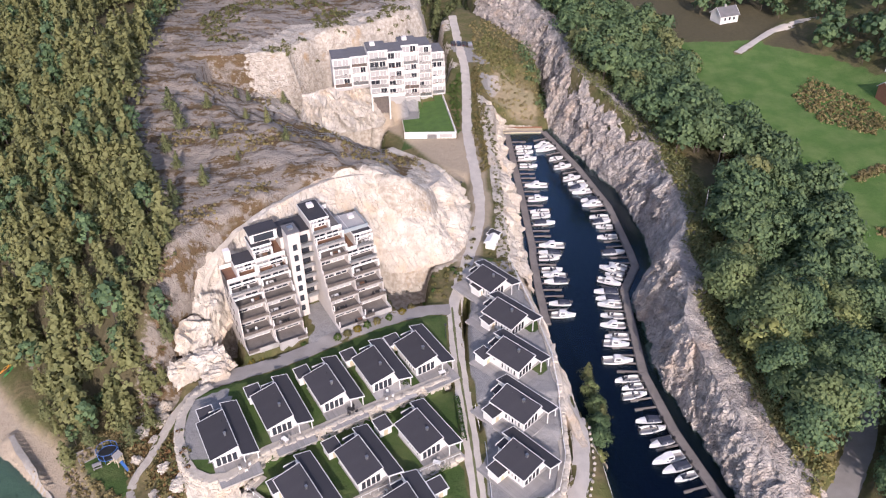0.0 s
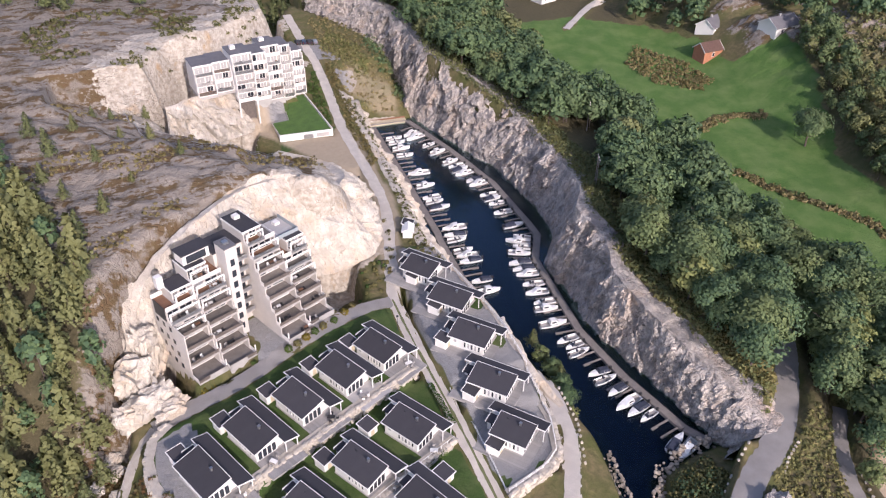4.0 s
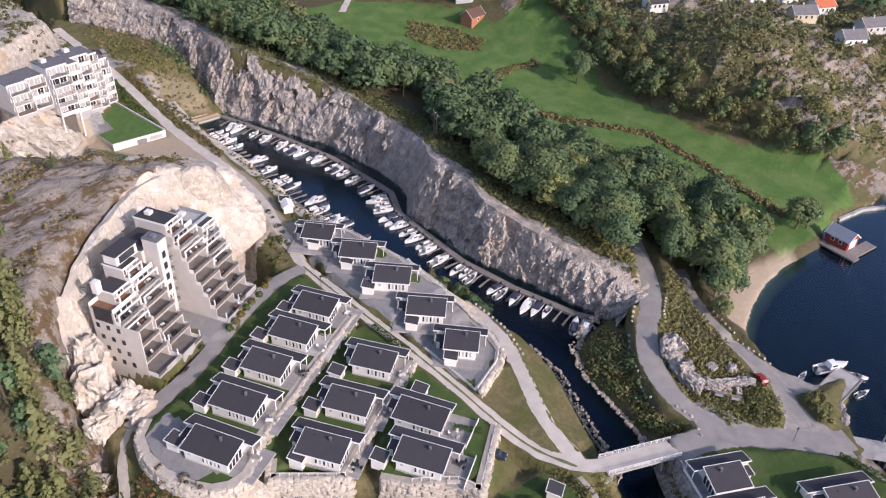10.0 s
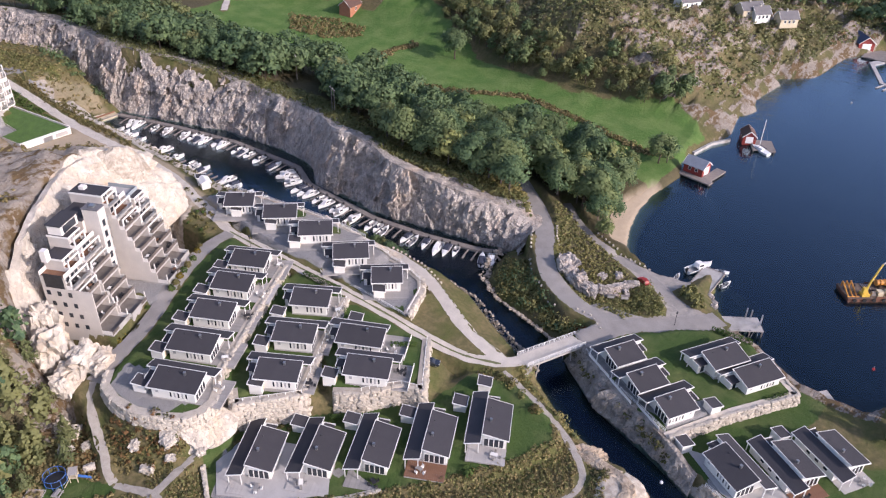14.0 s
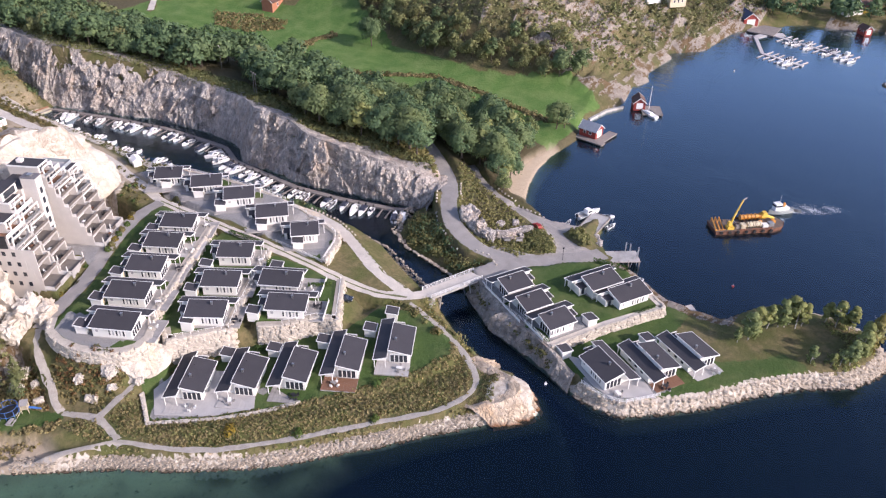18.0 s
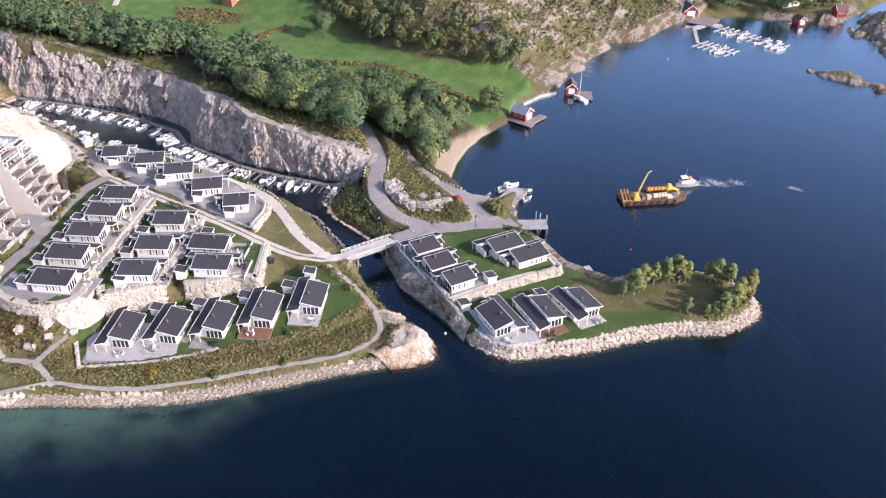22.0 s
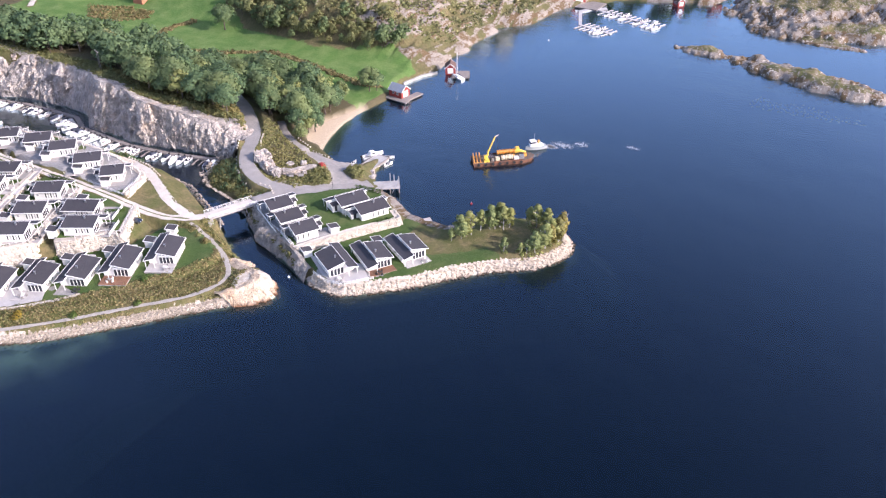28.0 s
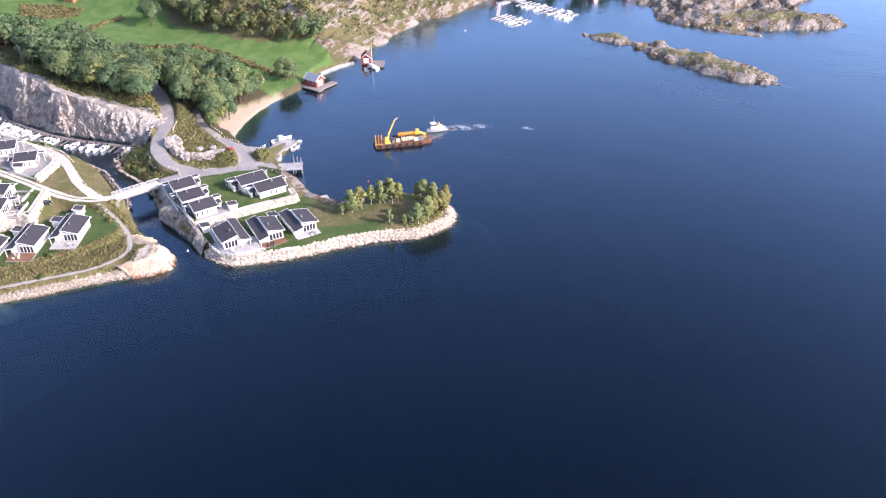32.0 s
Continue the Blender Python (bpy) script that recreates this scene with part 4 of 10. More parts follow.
def water_material():
    m = bpy.data.materials.new("sea_water")
    m.use_nodes = True
    t, n = m.node_tree, m.node_tree.nodes
    n.remove(n["Principled BSDF"])
    geo = n.new("ShaderNodeNewGeometry")
    mp = n.new("ShaderNodeMapping")
    mp.inputs["Rotation"].default_value, mp.inputs["Scale"].default_value = (0, 0, radians(35)), (1.0, 0.45, 1.0)
    t.links.new(geo.outputs["Position"], mp.inputs["Vector"])
    w1, w2, gust = n.new("ShaderNodeTexNoise"), n.new("ShaderNodeTexNoise"), n.new("ShaderNodeTexNoise")
    w1.inputs["Scale"].default_value, w1.inputs["Detail"].default_value = 0.42, 4.0
    w2.inputs["Scale"].default_value, w2.inputs["Detail"].default_value = 0.06, 3.0
    gust.inputs["Scale"].default_value = 0.012
    for k in (w1, w2):
        t.links.new(mp.outputs[0], k.inputs["Vector"])
    t.links.new(geo.outputs["Position"], gust.inputs["Vector"])
    add = n.new("ShaderNodeMath")
    add.operation = "MULTIPLY_ADD"
    add.inputs[1].default_value = 0.6
    t.links.new(w1.outputs["Fac"], add.inputs[0])
    t.links.new(w2.outputs["Fac"], add.inputs[2])
    bump = n.new("ShaderNodeBump")
    bump.inputs["Distance"].default_value = 0.6
    bs = n.new("ShaderNodeMapRange")
    bs.inputs["From Min"].default_value, bs.inputs["From Max"].default_value, bs.inputs["To Min"].default_value, bs.inputs["To Max"].default_value = 0.35, 0.65, 0.28, 0.7
    t.links.new(gust.outputs["Fac"], bs.inputs["Value"])
    t.links.new(bs.outputs[0], bump.inputs["Strength"])
    t.links.new(add.outputs[0], bump.inputs["Height"])
    body, clear, gloss = n.new("ShaderNodeBsdfDiffuse"), n.new("ShaderNodeBsdfTransparent"), n.new("ShaderNodeBsdfGlossy")
    body.inputs["Color"].default_value = (0.004, 0.012, 0.045, 1)
    clear.inputs["Color"].default_value = (0.68, 0.90, 0.80, 1)
    gloss.inputs["Roughness"].default_value = 0.15
    t.links.new(bump.outputs[0], gloss.inputs["Normal"])
    m1, m2, fr = n.new("ShaderNodeMixShader"), n.new("ShaderNodeMixShader"), n.new("ShaderNodeFresnel")
    fr.inputs["IOR"].default_value = 1.33
    lift = n.new("ShaderNodeMapRange")
    for key, val in (("From Min", 0.022), ("From Max", 0.25), ("To Min", 0.012), ("To Max", 0.78)):
        lift.inputs[key].default_value = val
    gloss.inputs["Color"].default_value = (0.70, 0.85, 1.0, 1)
    m1.inputs["Fac"].default_value = 0.82
    t.links.new(body.outputs[0], m1.inputs[1])
    t.links.new(clear.outputs[0], m1.inputs[2])
    t.links.new(fr.outputs[0], lift.inputs[0])
    t.links.new(lift.outputs[0], m2.inputs["Fac"])
    t.links.new(m1.outputs[0], m2.inputs[1])
    t.links.new(gloss.outputs[0], m2.inputs[2])
    t.links.new(m2.outputs[0], n["Material Output"].inputs["Surface"])
    return m


_w = mesh_of("water", [(-4200, -4200, 0), (4200, -4200, 0), (4200, 4200, 0), (-4200, 4200, 0)], [(0, 1, 2, 3)])
_w.materials.append(water_material())
tagged(new("water", _w), "dark blue rippled fjord and canal water", "water", kind="structure")


def strip(name, line, width, material, lift=0.05, ragged=0.25, step=1.0, label="", category="road"):
    """A road laid on the ground along a line, with worn edges."""
    c = resample(rounded([p[:2] for p in line]), step)
    t = np.gradient(c, axis=0)
    t /= np.linalg.norm(t, axis=1)[:, None]
    nrm = np.stack([-t[:, 1], t[:, 0]], 1)
    cols = max(3, int(round(width / 0.9)) + 1)
    rows = []
    for k in range(cols):
        o = (k / (cols - 1) - 0.5) * width
        if k in (0, cols - 1):
            o = o + ragged * fbm(c[:, 0], c[:, 1], scale=3.0, octaves=2, seed=5 + k)
            o = o[:, None]
        p = c + nrm * o
        rows.append(np.column_stack([p, land(p[:, 0], p[:, 1], True) + lift + (0.02 if 0 < k < cols - 1 else -0.05)]))
    v = np.concatenate(rows)
    n = len(c)
    f = [(k * n + i, k * n + i + 1, (k + 1) * n + i + 1, (k + 1) * n + i) for k in range(cols - 1) for i in range(n - 1)]
    f = [q[::-1] for q in f]
    me = mesh_of(name, v, f, True)
    me.materials.append(material)
    return tagged(new(name, me), label, category, kind="structure")


for _k, _m, _t in (("main", GRAVEL, "pale gravel access road with wheel tracks"), ("junction", ASPHALT, "worn grey road junction by the quay"), ("hill", ASPHALT, "narrow grey asphalt road up into the trees"), ("lane", ASPHALT, "narrow grey lane above the beach"),
                   ("drive", ASPHALT, "grey paved drive below the flats"), ("steps", TRACK, "narrow gravel footpath down the slope"), ("shore", TRACK, "narrow gravel footpath along the shore"), ("link", TRACK, "narrow gravel footpath between terraces"),
                   ("loop", GRAVEL, "pale gravel track down to the water"), ("farm", GRAVEL, "farm track beside the field")):
    strip("road" if _m is not TRACK else "footpath", ROADS[_k], WIDTH[_k], _m, {"main": 0.05, "junction": 0.06, "hill": 0.04, "lane": 0.03, "drive": 0.07, "loop": 0.03}.get(_k, 0.05), label=_t, category="road" if _m is not TRACK else "path")


def rock_material(name, light, dark, warm, streak, strength=0.9):
    """Blasted rock: pale faces, seams, rusty patches and dark upright streaks drawn for cracks."""
    m = bpy.data.materials.new(name)
    m.use_nodes = True
    t, n = m.node_tree, m.node_tree.nodes
    b = n["Principled BSDF"]
    b.inputs["Roughness"].default_value = 0.9
    geo = n.new("ShaderNodeNewGeometry")

    def tex(scale, stretch=(1, 1, 1), detail=5.0):
        mp = n.new("ShaderNodeMapping")
        mp.inputs["Scale"].default_value = stretch
        k = n.new("ShaderNodeTexNoise")
        k.inputs["Scale"].default_value, k.inputs["Detail"].default_value, k.inputs["Roughness"].default_value = scale, detail, 0.62
        t.links.new(geo.outputs["Position"], mp.inputs["Vector"])
        t.links.new(mp.outputs[0], k.inputs["Vector"])
        return k.outputs["Fac"]

    def span(v, lo, hi):
        k = n.new("ShaderNodeMapRange")
        k.inputs["From Min"].default_value, k.inputs["From Max"].default_value = lo, hi
        t.links.new(v, k.inputs["Value"])
        return k.outputs[0]

    def blend(fac, a, c):
        k = n.new("ShaderNodeMix")
        k.data_type = "RGBA"
        for key, val in (("A", a), ("B", c)):
            if isinstance(val, tuple):
                k.inputs[key].default_value = (*val, 1)
            else:
                t.links.new(val, k.inputs[key])
        t.links.new(fac, k.inputs["Factor"])
        return k.outputs["Result"]
    def seamed(a, c):
        k = n.new("ShaderNodeMath")
        k.operation = "MULTIPLY"
        t.links.new(a, k.inputs[0])
        t.links.new(c, k.inputs[1])
        return k.outputs[0]
    body, runs, fine = tex(0.35), tex(0.8, (1, 1, 0.09)), tex(1.6)
    c = blend(span(body, 0.36, 0.66), dark, light)
    c = blend(span(tex(0.12), 0.52, 0.70), c, warm)
    # upright cracks as dark lines in the colour, with no relief
    c = blend(span(runs, 0.57, 0.88), c, streak)
    c = blend(span(tex(1.5, (1, 1, 0.16), 4.0), 0.60, 0.74), c, streak)
    v = n.new("ShaderNodeTexVoronoi")
    v.feature = "DISTANCE_TO_EDGE"
    v.inputs["Scale"].default_value = 0.42
    mp = n.new("ShaderNodeMapping")
    mp.inputs["Scale"].default_value, mp.inputs["Rotation"].default_value = (1, 1, 0.45), (0.15, 0.1, 0.3)
    wob = n.new("ShaderNodeVectorMath")
    wob.operation = "MULTIPLY_ADD"
    wob.inputs[1].default_value = (3, 3, 3)
    nv = n.new("ShaderNodeTexNoise")
    nv.inputs["Scale"].default_value = 0.5
    t.links.new(geo.outputs["Position"], nv.inputs["Vector"])
    t.links.new(geo.outputs["Position"], mp.inputs["Vector"])
    t.links.new(nv.outputs["Color"], wob.inputs[0])
    t.links.new(mp.outputs[0], wob.inputs[2])
    t.links.new(wob.outputs[0], v.inputs["Vector"])
    tone = n.new("ShaderNodeTexVoronoi")
    tone.inputs["Scale"].default_value = 0.42
    t.links.new(wob.outputs[0], tone.inputs["Vector"])
    chip, chip_tone = n.new("ShaderNodeTexVoronoi"), n.new("ShaderNodeTexVoronoi")
    chip.feature = "DISTANCE_TO_EDGE"
    for q in (chip, chip_tone):
        q.inputs["Scale"].default_value = 1.1
        t.links.new(wob.outputs[0], q.inputs["Vector"])
    hue = n.new("ShaderNodeMix")
    hue.data_type = "RGBA"
    hue.inputs["Factor"].default_value = 0.5
    t.links.new(tone.outputs["Color"], hue.inputs["A"])
    t.links.new(chip_tone.outputs["Color"], hue.inputs["B"])
    grey = n.new("ShaderNodeRGBToBW")
    t.links.new(hue.outputs["Result"], grey.inputs[0])
    c = blend(span(grey.outputs[0], 0.42, 0.12), c, dark)
    c = blend(seamed(span(v.outputs["Distance"], 0.022, 0.0), span(tex(0.5), 0.45, 0.62)), c, streak)
    c = blend(seamed(span(chip.outputs["Distance"], 0.03, 0.0), span(tex(0.9), 0.42, 0.6)), c, dark)
    t.links.new(c, b.inputs["Base Color"])
    k = n.new("ShaderNodeBump")
    k.inputs["Strength"].default_value, k.inputs["Distance"].default_value = strength, 0.6
    relief = None
    for src, share in ((fine, 0.35), (span(v.outputs["Distance"], 0.0, 0.10), 0.3), (span(chip.outputs["Distance"], 0.0, 0.12), 0.25), (tone.outputs["Distance"], 0.1), (grey.outputs[0], 0.9)):
        q = n.new("ShaderNodeMath")
        q.operation = "MULTIPLY_ADD"
        q.inputs[1].default_value, q.inputs[2].default_value = share, 0.0
        t.links.new(src, q.inputs[0])
        if relief is not None:
            t.links.new(relief, q.inputs[2])
        relief = q.outputs[0]
    t.links.new(relief, k.inputs["Height"])
    t.links.new(k.outputs[0], b.inputs["Normal"])
    return m


CLIFF = rock_material("weathered_cliff_rock", (0.63, 0.57, 0.505), (0.30, 0.275, 0.255), (0.50, 0.40, 0.32), (0.13, 0.118, 0.105), 1.0)
BANKROCK = rock_material("grey_bank_rock", (0.44, 0.40, 0.35), (0.23, 0.205, 0.18), (0.36, 0.29, 0.22), (0.11, 0.105, 0.075))
HEADROCK = tide(rock_material("tan_headland_rock", (0.62, 0.51, 0.385), (0.40, 0.315, 0.225), (0.48, 0.33, 0.20), (0.22, 0.17, 0.12), 0.9), 0.1, 1.0, (0.20, 0.10, 0.05))
BLASTED = rock_material("pale_blasted_rock", (0.66, 0.605, 0.525), (0.45, 0.405, 0.34), (0.58, 0.46, 0.33), (0.33, 0.28, 0.22), 0.6)


def cliff(name, foot, crest, material, label, step=0.8, rows=22, rough=1.0, lean=0.0, seed=0, over=1.6, tall=1.2, level=False, calm=None):
    """A rock face between a line at its foot and one along its crest, both (x, y, z), broken into blocks; level joins points of one northing, calm is a stretch that broke off as one smooth slab."""
    a, c = rounded(foot, 1), rounded(crest, 1)
    n = int(np.linalg.norm(np.diff(a[:, :2], axis=0), axis=1).sum() / step) + 2
    along = lambda p: np.stack([np.interp(np.linspace(0, 1, n), np.concatenate([[0], np.cumsum(np.linalg.norm(np.diff(p[:, :2], axis=0), axis=1))]) / np.linalg.norm(np.diff(p[:, :2], axis=0), axis=1).sum(), p[:, k]) for k in range(3)], 1)
    if level:
        c = along(c)
        a = np.stack([np.interp(-np.interp(c[:, 1], [c[-1, 1], c[0, 1]], [a[-1, 1], a[0, 1]]), -a[:, 1], a[:, k]) for k in range(3)], 1)
    else:
        a, c = along(a), along(c)
    t = np.gradient(a[:, :2], axis=0)
    t /= np.linalg.norm(t, axis=1)[:, None]
    inward = c[:, :2] - a[:, :2]
    inward = inward / np.maximum(np.linalg.norm(inward, axis=1), 0.01)[:, None]
    slab = np.ones(n) if calm is None else 1 - 0.85 * smooth(calm[0] - 4, calm[0] + 2, c[:, 1]) * smooth(calm[1] + 6, calm[1] - 2, c[:, 1])
    grid = []
    for r in range(rows):
        s = r / (rows - 1)
        back = s ** 1.35 if lean == 0 else s
        p = np.column_stack([a[:, :2] + (c[:, :2] - a[:, :2]) * back, a[:, 2] + (c[:, 2] - a[:, 2]) * s])
        seam = cells3(p[:, 0] + 0.3 * p[:, 2], p[:, 1], p[:, 2] * 0.55, 3.4, 40 + seed)
        big = 13.0 * facets(p[:, 0], p[:, 1], p[:, 2] * 0.5, 13.0, 160 + seed, 0.32)
        mid = 4.2 * facets(p[:, 0] + 0.25 * p[:, 2], p[:, 1], p[:, 2] * 0.3, 4.2, 120 + seed, 0.62)
        fine = 1.7 * facets(p[:, 0], p[:, 1] + 0.3 * p[:, 2], p[:, 2] * 0.6, 1.7, 60 + seed, 0.5)
        chips = 0.9 * facets(p[:, 0] - 0.2 * p[:, 2], p[:, 1], p[:, 2] * 0.45, 0.9, 20 + seed, 0.7)
        push = rough * np.clip((c[:, 2] - a[:, 2]) / 10, 0.5, 1) * (0.42 * tall * big * slab + 0.8 * mid * slab + 0.85 * fine * (0.35 + 0.65 * slab) + 0.7 * chips - 0.45 * np.exp(-seam * 10) * slab)
        fade = min(1.0, 4 * s + 0.15, 5 * (1 - s) + 0.12)
        p[:, :2] -= inward * (push * fade)[:, None]
        p[:, 2] += 0.25 * rough * chips * fade
        grid.append(p)
    for k in (1.0, 2.0, 3.2, 4.6):
        last = np.column_stack([c[:, :2] + inward * k * over, np.zeros(n)])
        under = land(last[:, 0], last[:, 1], True)
        bumps = 0.25 * rough * fbm(last[:, 0], last[:, 1], scale=2.2, octaves=3, seed=9)
        last[:, 2] = np.maximum(under + 0.15, c[:, 2] + 0.1 - 0.22 * k * over) + bumps if k < 4 else under - 0.5
        grid.append(last)
    v = np.concatenate(grid)
    m = len(grid)
    f = []
    for r in range(m - 1):
        for i in range(n - 1):
            q = (r * n + i, r * n + i + 1, (r + 1) * n + i + 1, (r + 1) * n + i)
            f.append(q)
    me = mesh_of(name, v, f)
    me.materials.append(material)
    return tagged(new(name, me), label, "cliff", kind="structure")


_foot = [(16, 350, 15), (30, 328, 14), (38, 311, 12), (41.5, 296, 6)] + [(x, y, -1.5) for x, y in [(40.5, 282), (41, 267), (52, 238), (60.5, 217), (61.5, 187), (60.2, 177), (54.5, 170), (51.3, 165.5), (52.6, 157), (52.2, 147), (51.2, 138), (55.5, 124), (58, 113), (60.8, 101), (62.2, 95)]] + [(62.2, 92, 0.0), (60.6, 89.6, 1.2), (58.6, 87.4, 2.4)]
_crest = [(20, 357, 27), (36, 335, 27), (44, 316, 26.5), (47.5, 299, 25.5), (47.5, 285, 24.4), (48.5, 271, 23.6), (52.5, 260, 23.2), (59, 247.5, 22.6), (64, 234, 19.8), (67.5, 222, 17.8), (68.2, 198, 16.5), (67.6, 183, 16.8), (66, 175, 17.2), (61, 168, 18.4), (57.6, 161.5, 20.4), (58.6, 154, 20.0), (59.4, 147, 18.8), (57.6, 142, 18.5), (55.6, 137.5, 18.4), (55.8, 130, 17.7), (57.4, 120.5, 16.6), (61, 109, 14.2), (64.6, 98.5, 12.3), (67.2, 93.2, 10.2), (68.2, 90.6, 9.0), (66.4, 88.9, 8.5), (63.4, 87.4, 8.4)]
cliff("cliff_east", _foot, _crest, CLIFF, "tall weathered quarry cliff beside the boat basin", 0.42, 46, 1.0, seed=1, tall=1.0, level=True, calm=(166, 192))
cliff("cliff_west", [(22.8, 268, 0), (24.2, 240, -1), (25, 222, -1), (25.6, 185, -1), (25.4, 168, -1)], [(16.5, 268, 13.5), (17.5, 240, 13.2), (18.5, 222, 12.8), (18.5, 190, 12.4), (17.8, 168, 12.4)], BLASTED, "pale blasted rock bank between road and boat dock", 0.7, 16, 1.1, seed=2, over=0.7)
cliff("quarry_wall", [(-51, 134, 12.5), (-50, 140, 13), (-47.5, 147, 13), (-33.5, 157, 13), (-19, 164.3, 13), (-11, 160, 13.2), (-1, 164, 12.8), (5, 168.5, 12.6), (8.6, 178, 12.6), (9.2, 191, 12.6), (4, 206, 12.8), (-8, 217, 13)],
      [(-54.5, 136, 15.5), (-54.3, 144, 22.5), (-50, 151.5, 30), (-37, 162, 35.6), (-22, 173, 36), (-13, 174, 33), (-6, 176, 29), (-2, 180, 27), (0.5, 187, 26), (0, 194, 24.5), (-4, 203, 23), (-14, 213, 22)], BLASTED, "steep pale blasted rock wall behind the flats", 0.7, 28, 1.0, seed=3, over=0.7)
cliff("rock_head", [(-8, 22, -1), (-2, 16.5, -1), (2.5, 14.2, -1), (7.2, 18.5, -1), (9.2, 27, -1), (10.5, 34, -0.5)], [(-8.5, 27.5, 3.2), (-3.5, 22.5, 4.6), (0.8, 20.3, 5.2), (3.6, 22, 5.4), (5.2, 29, 4.8), (6.5, 36, 4.4)], HEADROCK, "tan rock headland at the canal mouth", 0.4, 20, 1.1, seed=4, over=0.8, tall=0.8)
cliff("rock_bank_quay", [(35.0, 108, -0.6), (31, 120, -0.6), (29, 140, -0.6), (26.4, 152, -0.6), (24.5, 160, -0.4)], [(30.4, 107, 8.4), (26.6, 119, 11.6), (26.0, 132, 12.7), (22.6, 151, 12.8), (19, 165, 12.8)], BLASTED, "pale rock bank below the quayside houses", 0.6, 14, 0.45, seed=5, over=0.5)
cliff("rock_bank_east", [(30.6, 55, 0.5), (23.0, 43, -0.8), (19.2, 32.2, -0.8), (15.4, 20.8, -0.8), (12.0, 13.4, -0.8)], [(32.4, 52.6, 6.0), (25.1, 42.1, 6.0), (21.6, 31.5, 5.75), (18.2, 22.5, 5.4), (14.6, 13.6, 3.2)], BANKROCK, "grey rock bank under the canal houses", 0.42, 20, 0.9, seed=6, over=0.45, tall=0.8)
cliff("rock_slope", [(-53.6, 99, 6.4), (-51, 95.6, 5.8), (-46, 92.6, 5.8), (-40.5, 91.6, 6.6), (-37.5, 94, 7.6)], [(-52, 101, 9.8), (-50.4, 98.8, 10.4), (-47.6, 97.2, 10.6), (-43, 95.6, 10.6), (-39.2, 96.8, 10.2)], BLASTED, "rough pale rock slope below the round terrace", 0.5, 14, 0.9, seed=7, over=0.1, tall=0.4)

# ---- holiday houses ----
def sloped(x0, x1, y0, y1, za, zb, thick):
    """A slab that slopes from height za at y0 to zb at y1."""
    bm = bmesh.new()
    hexa(bm, [(x0, y0, za - thick), (x1, y0, za - thick), (x1, y1, zb - thick), (x0, y1, zb - thick), (x0, y0, za), (x1, y0, za), (x1, y1, zb), (x0, y1, zb)])
    return bm


def fascias(parent, x0, x1, y0, y1, za, zb, flip, rim=0.11):
    """White boards round a sloping roof, one part for each edge."""
    for ax, bx, ay, by in ((x0 - rim, x0, y0 - rim, y1 + rim), (x1, x1 + rim, y0 - rim, y1 + rim)):
        s = (zb - za) / (y1 - y0)
        bm = bmesh.new()
        a, b = za + (ay - y0) * s, za + (by - y0) * s
        hexa(bm, [(ax, ay, a - 0.22), (bx, ay, a - 0.22), (bx, by, b - 0.22), (ax, by, b - 0.22), (ax, ay, a + 0.03), (bx, ay, a + 0.03), (bx, by, b + 0.03), (ax, by, b + 0.03)])
        part("fascia_board", flipped(bm, flip), TRIM, parent)
    part("fascia_board", flipped(boxes((x0, x1, y0 - rim, y0, za - 0.22, za + 0.05)), flip), TRIM, parent)
    part("fascia_board", flipped(boxes((x0, x1, y1, y1 + rim, zb - 0.22, zb + 0.05)), flip), TRIM, parent)


def flipped(bm, flip):
    if flip:
        for v in bm.verts:
            v.co.y = -v.co.y
        bmesh.ops.reverse_faces(bm, faces=bm.faces[:])
    return bm


def window(parent, flip, wall, a, b, z0, z1, at, bars=0, glazing=None):
    """A window in a wall that runs along x ("x") or y ("y") at the given offset; at > 0 faces outward to +, < 0 to -."""
    side = 1 if wall.endswith("+") else -1
    fr, pn = bmesh.new(), bmesh.new()
    t = 0.07
    pieces = [(a - t, a, z0 - t, z1 + t), (b, b + t, z0 - t, z1 + t), (a, b, z0 - t, z0), (a, b, z1, z1 + t)]
    for k in range(bars):
        c = a + (b - a) * (k + 1) / (bars + 1)
        pieces.append((c - 0.04, c + 0.04, z0, z1))
    o0, o1 = sorted((at, at + side * 0.07))
    g0, g1 = sorted((at + side * 0.004, at + side * 0.03))
    for p0, p1, q0, q1 in pieces:
        if wall[0] == "x":
            box(fr, p0, p1, o0, o1, q0, q1)
        else:
            box(fr, o0, o1, p0, p1, q0, q1)
    if wall[0] == "x":
        box(pn, a, b, g0, g1, z0, z1)
    else:
        box(pn, g0, g1, a, b, z0, z1)
    w = part("window", flipped(fr, flip), TRIM, parent)
    part("pane", flipped(pn, flip), glazing or PANE, w)


